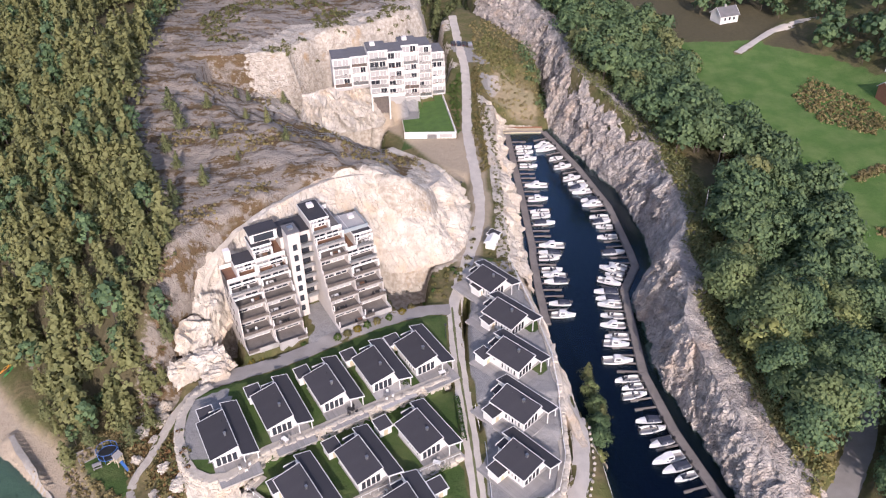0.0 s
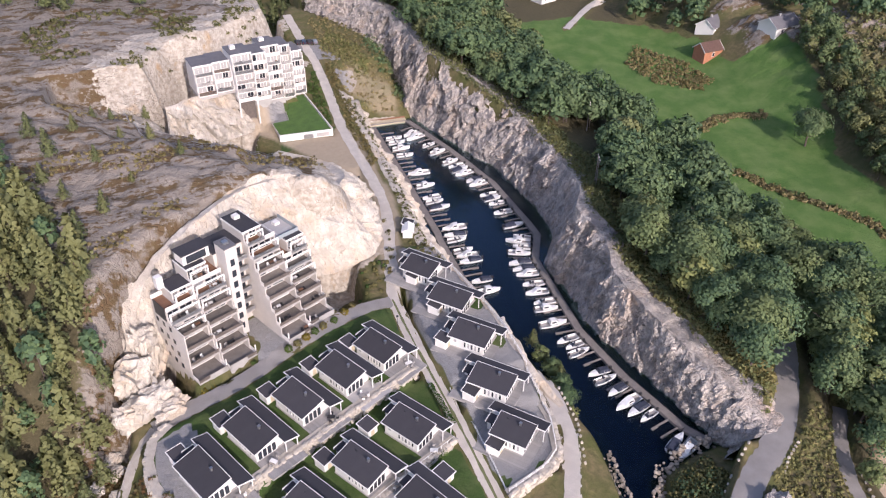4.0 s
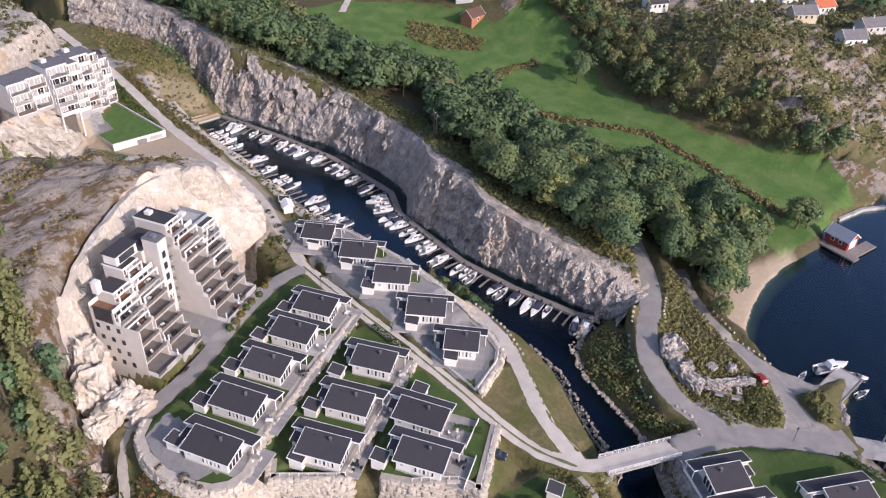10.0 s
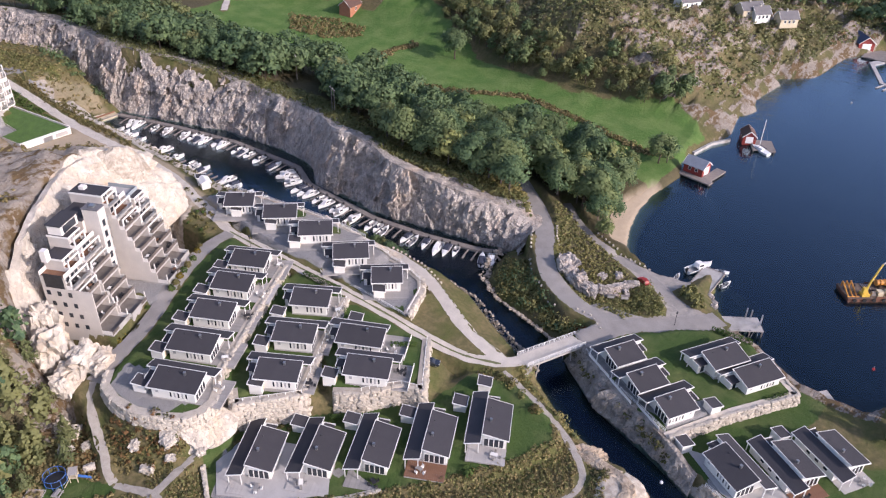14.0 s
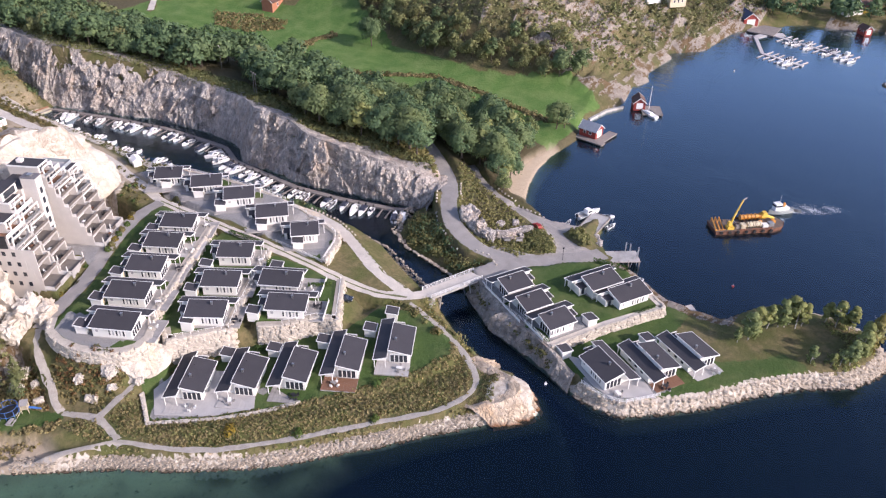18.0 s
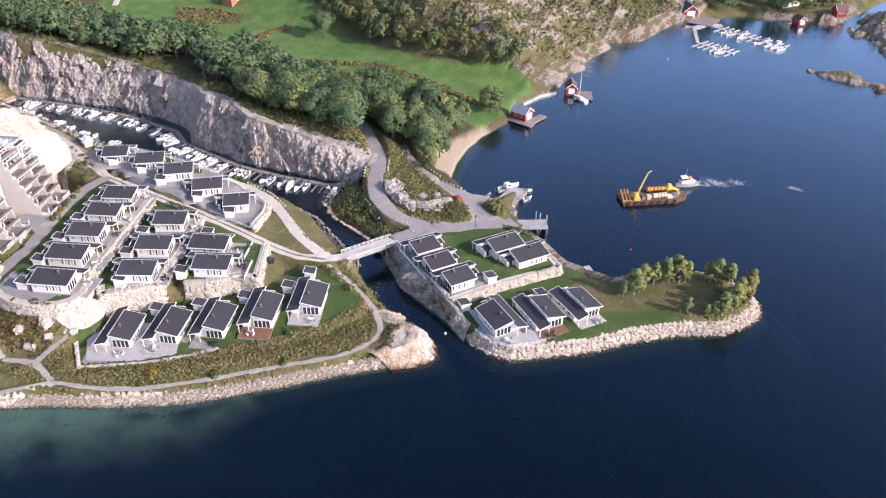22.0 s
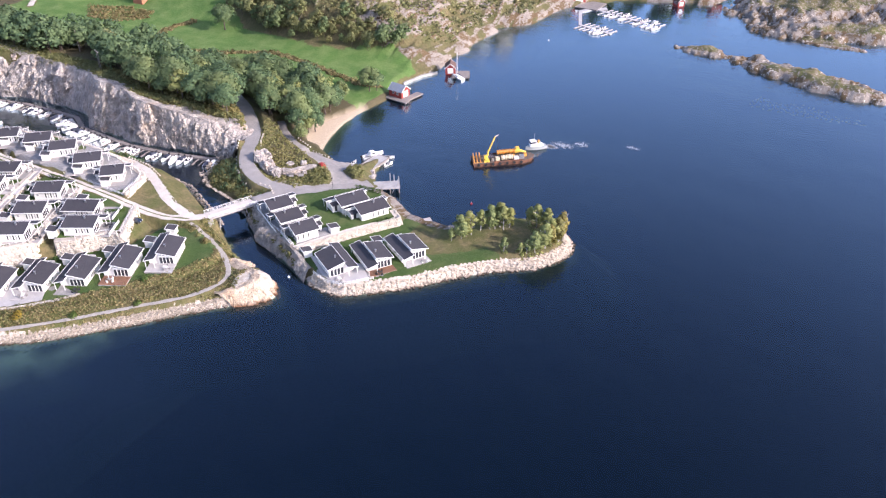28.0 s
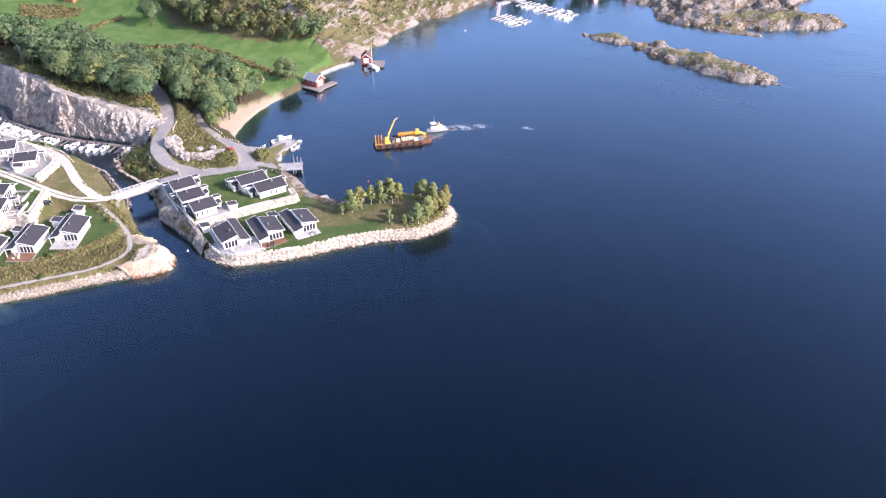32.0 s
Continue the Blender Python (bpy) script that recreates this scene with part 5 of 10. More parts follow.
def house(long, flip, kind, label):
    """A low white house with two offset single-pitch roofs. x runs along the ridge towards the terrace end; the main roof falls to -y."""
    h = empty("holiday_house", Matrix(), label, "house", "white holiday houses")
    L, W, ZR, ZE = long, 5.0, 4.35, 3.15
    deep = -0.6
    # plinth and walls
    part("plinth", flipped(boxes((0.1, L - 0.2, -W + 0.1, 3.1, deep, 0.18)), flip), CONCRETE, h)
    bm = bmesh.new()
    hexa(bm, [(0.15, -W + 0.3, 0.15), (L - 0.25, -W + 0.3, 0.15), (L - 0.25, 0.1, 0.15), (0.15, 0.1, 0.15), (0.15, -W + 0.3, ZE - 0.16), (L - 0.25, -W + 0.3, ZE - 0.16), (L - 0.25, 0.1, ZR - 0.2), (0.15, 0.1, ZR - 0.2)])
    part("wall", flipped(bm, flip), WHITE, h)
    back = 3.2
    x0, x1 = (-2.9, L - 0.6)
    bm = bmesh.new()
    hexa(bm, [(x0 + 0.5, 0.12, 0.1), (x1, 0.12, 0.1), (x1, back, 0.1), (x0 + 0.5, back, 0.1), (x0 + 0.5, 0.12, 3.1), (x1, 0.12, 3.1), (x1, back, 2.4), (x0 + 0.5, back, 2.4)])
    part("rear_wall", flipped(bm, flip), WHITE, h)
    # roofs
    r = part("main_roof", flipped(sloped(-0.35, L + 0.35, -W - 0.3, 0.25, ZE - 0.02, ZR, 0.16), flip), ROOF, h)
    fascias(r, -0.35, L + 0.35, -W - 0.3, 0.25, ZE - 0.02, ZR, flip)
    end = L + (2.0 if kind != "long" else 0.4)
    r = part("rear_roof", flipped(sloped(-3.3, end, 0.42, 3.7, 3.42, 2.62, 0.16), flip), ROOF, h)
    fascias(r, -3.3, end, 0.42, 3.7, 3.42, 2.62, flip)
    # low entrance wing beside the main volume
    part("entrance_wall", flipped(boxes((-2.3, 0.12, -1.9, 0.1, deep, 2.35)), flip), WHITE, h)
    r = part("entrance_roof", flipped(sloped(-2.55, 0.1, -2.2, 0.3, 2.42, 2.72, 0.12), flip), ROOF, h)
    part("fascia_board", flipped(boxes((-2.68, -2.55, -2.3, 0.3, 2.25, 2.75)), flip), TRIM, r)
    part("entrance_door", flipped(boxes((-1.5, -0.6, -1.96, -1.9, 0.15, 2.15)), flip), PANE, h, "dark glazed entrance door")
    # posts under the overhanging ends of the rear roof
    posts = [(-3.1, 3.4), (-3.1, 0.9)] + ([(end - 0.25, 3.4), (end - 0.25, 0.75)] if kind != "long" else [])
    for px, py in posts:
        part("post", flipped(boxes((px - 0.08, px + 0.08, py - 0.08, py + 0.08, deep, 2.62)), flip), TRIM, h)
    # windows on the eave side, on the terrace end and at the rear
    for k in range(5):
        a = L * 0.42 + k * 0.86
        if a + 0.5 < L - 0.4:
            window(h, flip, "x-", a, a + 0.42, 0.85, 2.5, -W + 0.3, glazing=CURTAINED if k % 2 else PANE)
    window(h, flip, "x-", 1.0, 1.7, 1.5, 2.3, -W + 0.3, glazing=CURTAINED)
    for k in range(4):
        a = -W + 0.75 + k * 1.06
        window(h, flip, "y+", a, a + 0.86, 0.3, 2.45, L - 0.25)
    for k in range(3):
        a = -W + 1.75 + k * 1.06
        part("gable_pane", flipped(sloped(L - 0.25, L - 0.2, a, a + 0.86, 2.62 + 0.26 * (a + W) * 0.55 + 0.25, 2.62 + 0.26 * (a + 0.86 + W) * 0.55 + 0.25, 0.3), flip), PANE, h)
    for k in range(3):
        window(h, flip, "x+", 1.0 + k * 2.4, 2.0 + k * 2.4, 1.1, 2.1, back)
    # chimney and vent
    c = part("chimney", flipped(boxes((L * 0.6, L * 0.6 + 0.42, -1.35, -0.93, 3.7, 4.75)), flip), METAL, h, "light grey metal chimney")
    part("chimney_cap", flipped(boxes((L * 0.6 - 0.06, L * 0.6 + 0.48, -1.41, -0.87, 4.75, 4.83)), flip), METAL, c)
    part("vent", flipped(boxes((L * 0.22, L * 0.22 + 0.2, -0.9, -0.7, 3.9, 4.3)), flip), DARKMETAL, h)
    return h


def shed(size=2.7, label="small white garden shed with a dark lean-to roof"):
    h = empty("garden_shed", Matrix(), label, "shed", "white garden sheds")
    s = size / 2
    bm = bmesh.new()
    hexa(bm, [(-s, -s, -0.5), (s, -s, -0.5), (s, s, -0.5), (-s, s, -0.5), (-s, -s, 2.1), (s, -s, 2.1), (s, s, 2.5), (-s, s, 2.5)])
    part("wall", bm, WHITE, h)
    r = part("roof", sloped(-s - 0.2, s + 0.2, -s - 0.2, s + 0.2, 2.2, 2.62, 0.12), ROOF, h)
    fascias(r, -s - 0.2, s + 0.2, -s - 0.2, s + 0.2, 2.2, 2.62, False, 0.12)
    part("door", boxes((-0.45, 0.45, -s - 0.05, -s, 0.05, 1.95)), SKIRT, h, "pale wooden shed door")
    return h


def deck_thing(m, rect, floor, material, label, rail=(), name="terrace_deck", drop=2.5):
    """A boarded terrace in a house's own frame: rect x0 x1 y0 y1; rail names the railed sides."""
    x0, x1, y0, y1 = rect
    d = empty(name, m, label, "terrace")
    n = max(2, int((y1 - y0) / 0.42))
    w = (y1 - y0) / n
    part("deck_frame", boxes((x0 + 0.05, x1 - 0.05, y0 + 0.05, y1 - 0.05, -0.35, 0.02)), CONCRETE, d)
    plank = None
    for k in range(n):
        if plank is None:
            plank = part("plank", boxes((x0, x1, 0.01, w - 0.012, 0.02, 0.07)), material, d)
            plank.location.y = y0
        else:
            q = part("plank", plank.data, None, d)
            q.location.y = y0 + k * w
    sides = {"e": ((x1, y0), (x1, y1)), "w": ((x0, y0), (x0, y1)), "s": ((x0, y0), (x1, y0)), "n": ((x0, y1), (x1, y1))}
    for s in rail:
        railing(d, *sides[s])
    return d


def railing(parent, a, b, z=0.05, high=0.95, solid=True):
    """White rail with posts and a pale panel, as parts."""
    a, b = Vector((*a, z)), Vector((*b, z))
    L = (b - a).length
    n = max(1, int(round(L / 1.6)))
    t = (b - a) / L
    s = Vector((-t.y, t.x, 0)) * 0.04
    for k in range(n + 1):
        p = a + t * (L * k / n)
        part("railing_post", boxes((p.x - 0.05, p.x + 0.05, p.y - 0.05, p.y + 0.05, z, z + high)), TRIM, parent)
    bm = bmesh.new()
    up = Vector((0, 0, high))
    hexa(bm, [a - s + up * 0.95, b - s + up * 0.95, b + s + up * 0.95, a + s + up * 0.95, a - s + up * 1.03, b - s + up * 1.03, b + s + up * 1.03, a + s + up * 1.03])
    part("top_rail", bm, TRIM, parent)
    if solid:
        bm = bmesh.new()
        s = s * 0.4
        hexa(bm, [a - s + up * 0.12, b - s + up * 0.12, b + s + up * 0.12, a + s + up * 0.12, a - s + up * 0.9, b - s + up * 0.9, b + s + up * 0.9, a + s + up * 0.9])
        part("panel", bm, TRIM, parent)


# ridge start x, y; heading of the ridge; floor; mirrored; length; kind
HOUSES = [
    ("upper", -44.2, 110.0, -62, 13.05, 0, 10.0), ("upper", -34.8, 117.4, -61, 13.05, 0, 9.8), ("upper", -24.7, 123.0, -60, 13.05, 0, 9.0), ("upper", -14.8, 128.5, -60, 13.05, 0, 9.0), ("upper", -5.7, 133.2, -59, 13.05, 0, 8.8),
    ("middle", -27.3, 98.2, -57, 10.75, 0, 9.0), ("middle", -16.5, 104.9, -57, 10.75, 0, 9.0), ("middle", -5.0, 111.8, -56, 10.75, 0, 8.8),
    ("lower", -13.2, 85.2, -59, 9.95, 0, 9.5), ("long", -6.6, 94.0, -61, 9.95, 0, 10.2),
    ("quay", 14.2, 103.9, -47, 10.35, 0, 7.2), ("quay", 14.0, 117.6, -45, 11.65, 0, 8.6), ("quay", 14.2, 131.0, -45, 13.05, 0, 8.4), ("quay", 13.8, 144.9, -46, 13.05, 0, 8.6), ("quay", 10.9, 158.0, -48, 13.05, 0, 7.6),
    ("sea", -36.3, 87.9, -149, 3.75, 1, 10.0), ("sea", -28.5, 78.6, -152, 4.15, 1, 9.8), ("sea", -20.2, 70.5, -152, 4.35, 1, 10.2), ("sea", -10.7, 62.9, -151, 5.2, 1, 10.6), ("sea", -0.5, 55.7, -150, 5.7, 1, 9.9),
    ("canal", 37.2, 41.0, 153, 6.0, 1, 7.4), ("canal", 33.2, 33.1, 153, 5.7, 1, 7.4), ("canal", 30.6, 24.8, 153, 5.3, 1, 7.5), ("bay", 45.0, 26.6, -28, 5.6, 0, 9.4), ("bay", 44.9, 18.7, -28, 4.9, 0, 10.0),
    ("point", 23.6, 11.7, -119, 3.05, 0, 10.0), ("point", 30.5, 4.1, -121, 3.05, 1, 9.6), ("point", 39.4, -2.4, -119, 3.05, 1, 9.2),
]
DETAIL = {"upper": "on the upper terrace", "middle": "on the middle terrace", "lower": "on the lower terrace", "long": "and long front roof", "quay": "beside the gravel road",
          "sea": "above the shore path", "canal": "above the canal bank", "bay": "beside the quay road", "point": "behind the stone bank"}
PROTOS = {}
SITES = []
for _g, _hx, _hy, _turn, _fz, _flip, _len in HOUSES:
    _key = (_len, _flip, _g)
    _m = pose(_hx, _hy, _fz, 0, 0, _turn)
    if _key not in PROTOS:
        PROTOS[_key] = house(_len, _flip, _g, "white boarded holiday house with charcoal roofs " + DETAIL[_g])
        PROTOS[_key].matrix_world = _m
    else:
        copy_thing(PROTOS[_key], _m)
    SITES.append((_m, _len, -1 if _flip else 1, _g))

# terraces at the houses' ends
for _n, (_m, _len, _s, _g) in enumerate(SITES):
    _mat = BROWNDECK if _n in (18, 26) else (PAVING if _n in (3, 15, 16, 19, 25, 27) else DECKWOOD)
    _lab = {BROWNDECK: "brown stained timber terrace beside the house", PAVING: "pale paved terrace beside the house", DECKWOOD: "weathered grey timber terrace beside the house"}[_mat]
    _far = {"upper": 5.2, "middle": 3.8, "lower": 4.6, "long": 5.6, "quay": 4.6, "sea": 4.2, "canal": 2.2, "bay": 2.6, "point": 3.0}[_g]
    _r = (_len - 0.25, _len + _far, -5.0, 3.2)
    if _s < 0:
        _r = (_r[0], _r[1], -3.2, 5.0)
    if _g == "quay":
        _r = (-3.2, _len + 1.8, -8.0, 0.0)
    deck_thing(_m @ pose(0, 0, 0.02 if _g != "quay" else -0.02), _r, 0, _mat, _lab, ("e",) if _g in ("canal", "lower", "long") else ())

# wide paved terraces of the end houses
def paved_yard(poly, lift, label):
    bm = bmesh.new()
    hi = [bm.verts.new((x, y, ground_at(x, y) + lift)) for x, y in poly]
    lo = [bm.verts.new((v.co.x, v.co.y, v.co.z - 1.6)) for v in hi]
    bm.faces.new(hi)
    for k in range(len(poly)):
        j = (k + 1) % len(poly)
        bm.faces.new((lo[k], lo[j], hi[j], hi[k]))
    bmesh.ops.triangulate(bm, faces=bm.faces[:1])
    bmesh.ops.recalc_face_normals(bm, faces=bm.faces[:])
    y = empty("paved_yard", Matrix(), label, "terrace")
    part("paving", bm, PAVING, y)


paved_yard([(-51.5, 84.5), (-46.5, 91), (-40, 91.5), (-35.2, 86), (-31.5, 79), (-33, 71.5), (-37.5, 67.4), (-45, 74)], 0.16, "pale paved yard round the end house above the shore")
paved_yard([(21.0, 18.4), (14.6, 8.0), (13.6, 3.2), (19.6, -5.6), (25.6, 1.6), (24, 8)], 0.14, "pale paved yard behind the stone bank")

# sheds: place and turn
SHEDS = [(-10.8, 133.0, 30, 13.0), (-20.3, 128.2, 30, 13.0), (-29.9, 123.0, 30, 13.0), (-39.6, 117.6, 28, 13.0), (-48.1, 111.4, 28, 13.0), (-12.1, 110.2, 33, 10.7), (-21.9, 104.6, 33, 10.7), (-31.2, 95.2, 33, 10.7), (-18.6, 85.8, 31, 9.9), (-0.9, 95.2, 31, 9.9),
         (-29.2, 84.4, 28, 4.3), (-21.6, 76.3, 28, 4.6), (-12.7, 68.2, 28, 5.1), (-3.0, 61.4, 28, 5.6), (5.0, 60.7, 30, 6.0), (33.4, 18.6, 62, 5.0), (20.7, 19.2, 61, 3.0), (36.8, 4.2, 61, 3.0), (10.8, 98.6, 43, 10.3), (11.4, 139.9, 43, 13.0), (9.6, 128.2, 43, 13.0), (10.6, 112.4, 43, 11.6), (9.6, 152.6, 43, 13.0)]
_p = None
for _x, _y, _t, _z in SHEDS:
    _m = pose(_x, _y, _z, 0, 0, _t)
    if _p is None:
        _p = shed()
        _p.matrix_world = _m
    else:
        copy_thing(_p, _m)

_o = shed(2.6, "small white shed with a dark roof beside the gravel road")
_o.matrix_world = pose(14.9, 176.2, ground_at(14.9, 176.2), 0, 0, 62)


# ---- blocks of flats ----
OLDDECK = boarded(surface("old_balcony_boards", (0.23, 0.205, 0.185), (0.15, 0.135, 0.12), 1.5, 0.85, 0.1, vary=0.2), 0.14, "Y")
SLATS = surface("weathered_slat_rail", (0.17, 0.14, 0.12), (0.10, 0.085, 0.075), 0.8, 0.8, 0.1)
def flats(name, m, columns, label, storey=2.9, wall=None):
    """Stepped block of flats. Each column: x0, x1, front, step back per storey, first and last storey, back."""
    b = empty(name, m, label, "flats")
    rng = random.Random(len(columns))
    wall = wall or RENDERED
    white = wall is PLASTER
    for c0, c1, front, step, first, last, back in columns:
        x0, x1 = c0, c1
        for i in range(first, last):
            f, z = front + step * i, storey * i
            deep = 1.2 if i < last - 2 else 0.1
            top = z + storey
            if i == last - 1 and not white:
                # the top storey fills part of the bay, a roof terrace the rest
                x0, x1 = (c0, c0 + 4.4) if int(c0) % 2 else (c1 - 4.4, c1)
                ta, tb = (x1, c1) if int(c0) % 2 else (c0, x0)
                r = part("roof_terrace", boxes((ta + 0.02, tb - 0.02, f - 2.3, back, z - 0.24, z + 0.05)), CONCRETE, b)
                part("terrace_floor", boxes((ta + 0.15, tb - 0.15, f - 2.1, back - 0.2, z + 0.055, z + 0.1)), BROWNDECK if first == 0 and last < 8 else OLDDECK, r)
                part("terrace_rail", boxes((ta + 0.02, tb - 0.02, f - 2.3, f - 2.22, z + 0.05, z + 1.0)), PLASTER, r)
                part("terrace_wall", boxes((ta + 0.02, tb - 0.02, back - 0.12, back, z + 0.05, z + 1.1)), PLASTER, r)
            # side walls, rear and ceiling of one storey
            part("side_wall", boxes((x0, x0 + 0.25, f - (2.2 if white else 0.9), back, z, top)), wall, b)
            part("side_wall", boxes((x1 - 0.25, x1, f - (2.2 if white else 0.9), back, z, top)), wall, b)
            part("storey", boxes((x0 + 0.25, x1 - 0.25, f + 0.35 + deep, back - 0.02, z + 0.01, top - 0.01)), PLASTER if i > last - 3 else wall, b)
            # glazed front: two wide windows with white piers
            mid = (x0 + x1) / 2
            for wa, wb in ((x0 + 0.55, mid - 0.35), (mid + 0.15, x1 - 0.6)):
                fr = bmesh.new()
                for q in ((wa - 0.09, wa, z + 0.25, top - 0.45), (wb, wb + 0.09, z + 0.25, top - 0.45), (wa, wb, z + 0.2, z + 0.3), (wa, wb, top - 0.52, top - 0.42), ((wa + wb) / 2 - 0.05, (wa + wb) / 2 + 0.05, z + 0.3, top - 0.5)):
                    box(fr, q[0], q[1], f + deep + 0.24, f + deep + 0.36, q[2], q[3])
                w = part("window", fr, TRIM, b)
                part("pane", boxes((wa, wb, f + deep + 0.29, f + deep + 0.345, z + 0.3, top - 0.5)), CURTAINED if rng.random() < (0.6 if white else 0.4) else PANE, w)
            # balcony slab with parapet, rail and floor boards
            out = 2.3 if i else 3.6
            s = part("balcony", boxes((x0 + 0.05, x1 - 0.05, f - out, f + 0.3 + deep, z - 0.24, z + 0.04)), CONCRETE, b)
            part("balcony_floor", boxes((x0 + 0.3, x1 - 0.3, f - out + 0.15, f + 0.3 + deep, z + 0.045, z + 0.085)), BROWNDECK if rng.random() < 0.16 else OLDDECK, s)
            solid = rng.random() < (0.5 if i > last - 3 else 0.08 if wall is RENDERED else 0.4)
            part("parapet", boxes((x0 + 0.05, x1 - 0.05, f - out, f - out + 0.09, z + 0.05, z + (0.95 if solid else 0.2))), PLASTER if solid or wall is PLASTER else CONCRETE, s)
            if not solid:
                bm = bmesh.new()
                for k in range(5):
                    c = x0 + 0.1 + (x1 - x0 - 0.2) * k / 4
                    box(bm, c - 0.03, c + 0.03, f - out + 0.03, f - out + 0.09, z + 0.2, z + 1.0)
                for k in range(4):
                    box(bm, x0 + 0.06, x1 - 0.06, f - out, f - out + 0.03, z + 0.24 + 0.18 * k, z + 0.38 + 0.18 * k)
                box(bm, x0 + 0.05, x1 - 0.05, f - out, f - out + 0.09, z + 0.98, z + 1.06)
                part("balcony_rail", bm, SLATS if i < last - 2 else METAL, s)
            if not white and i > last - 4:
                part("balcony_frame", boxes((x0 + 0.06, x0 + 0.36, f - out + 0.12, f - out + 0.4, z + 0.05, top - 0.3), (x1 - 0.36, x1 - 0.06, f - out + 0.12, f - out + 0.4, z + 0.05, top - 0.3), (x0 + 0.06, x1 - 0.06, f - out + 0.12, f - out + 0.4, top - 0.3, top - 0.02)), TRIM, s)
            for c in () if white else (x0 + 0.05, x1 - 0.15):
                part("side_screen", boxes((c, c + 0.1, f - out + 0.1, f - 0.9, z + 0.05, z + 1.05)), PLASTER, s)
            if i < last - 1 and rng.random() < 0.75:
                c = x1 - 0.32 if rng.random() < 0.5 else x0 + 0.1
                part("balcony_post", boxes((c, c + 0.22, f - out + 0.1, f - out + 0.32, z + 0.05, top - 0.24)), PLASTER, s)
            if rng.random() < 0.6:
                c = x0 + 1.2 + rng.random() * (x1 - x0 - 3)
                y = f - out + 0.9
                bm = boxes((c, c + 1.0, y, y + 0.7, z + 0.7, z + 0.76), (c + 0.08, c + 0.14, y + 0.3, y + 0.38, z + 0.085, z + 0.7), (c + 0.86, c + 0.92, y + 0.3, y + 0.38, z + 0.085, z + 0.7))
                part("balcony_table", bm, rng.choice((DARKMETAL, TRIM, BROWNDECK)), s)
                for dx in (-0.75, 1.2):
                    part("balcony_chair", boxes((c + dx, c + dx + 0.5, y + 0.1, y + 0.6, z + 0.085, z + 0.45), (c + dx, c + dx + 0.5, y + 0.52, y + 0.6, z + 0.45, z + 0.9)), rng.choice((DARKMETAL, TRIM, DECKWOOD)), s)
        f, z = front + step * (last - 1), storey * last
        r = part("roof", boxes((x0 - 0.1, x1 + 0.1, f - 0.9, back + 0.1, z, z + 0.22)), GREYROOF if white else ROOF, b)
        part("roof_edge", boxes((x0 - 0.18, x1 + 0.18, f - 1.0, f - 0.9, z - 0.12, z + 0.34), (x0 - 0.18, x0 - 0.1, f - 0.9, back + 0.1, z - 0.12, z + 0.34), (x1 + 0.1, x1 + 0.18, f - 0.9, back + 0.1, z - 0.12, z + 0.34)), TRIM, r)
        if int(x0) % 3 == 0:
            part("roof_hatch", boxes((x0 + 1.6, x0 + 3.0, back - 3, back - 1.6, z + 0.22, z + 1.0)), PLASTER, r)
        if first == 0:
            part("plinth_wall", boxes((x0 + 0.02, x1 - 0.02, front - 3.7, front - 3.55, -2.2, 1.0)), CONCRETE, b)
            part("terrace_base", boxes((x0 + 0.02, x1 - 0.02, front - 3.55, back, -3.0, -0.25)), CONCRETE, b)
    return b


_m = pose(-43.3, 130.7, 13.6, 0, 0, 28)
_a = flats("apartment_block", _m, [(0, 7, 3.2, 1.45, 0, 6, 14.2), (7.05, 14, 2.6, 1.42, 0, 7, 15.4), (21, 28, 0.6, 1.45, 0, 8, 18.2), (28.05, 35, 2.0, 1.4, 0, 6, 17.6)], "pale stepped apartment block with deep balconies against blasted rock")
# stair tower and link between the wings
_t = part("stair_tower", boxes((14.6, 17.4, 7.0, 11.0, -2, 23.4)), RENDERED, _a)
part("tower_roof", boxes((14.5, 17.5, 6.9, 11.1, 23.4, 23.6)), GREYROOF, _t)
part("roof_light", boxes((15.4, 16.6, 8.4, 9.6, 23.6, 24.1)), METAL, _t)
for _k in range(7):
    part("window", boxes((15.5, 16.5, 6.93, 7.0, 1.4 + _k * 2.9, 3.0 + _k * 2.9)), PANE, _t)
part("link_wall", boxes((13.9, 21.1, 11.0, 17.4, -2, 20.6)), RENDERED, _a)
part("link_roof", boxes((13.8, 21.2, 10.9, 17.5, 20.6, 20.85)), ROOF, _a)
for _k in range(6):
    _s = part("link_balcony", boxes((17.5, 20.9, 9.2, 11.0, 2.9 * _k + 2.7, 2.9 * _k + 2.9)), CONCRETE, _a)
    part("balcony_rail", boxes((17.5, 20.9, 9.2, 9.28, 2.9 * _k + 2.9, 2.9 * _k + 3.9)), METAL, _s)
    part("link_window", boxes((17.9, 20.4, 10.92, 11.0, 2.9 * _k + 3.0, 2.9 * _k + 5.1)), PANE, _a)
# wide roof terrace behind a glass rail on the end bay
_t = part("roof_terrace", boxes((28.3, 34.9, 9.6, 17.4, 17.45, 17.7)), PAVING, _a)
part("glass_rail", boxes((28.3, 34.95, 9.5, 9.56, 17.7, 18.7), (34.9, 34.96, 9.56, 17.4, 17.7, 18.7)), CLEAR, _t)
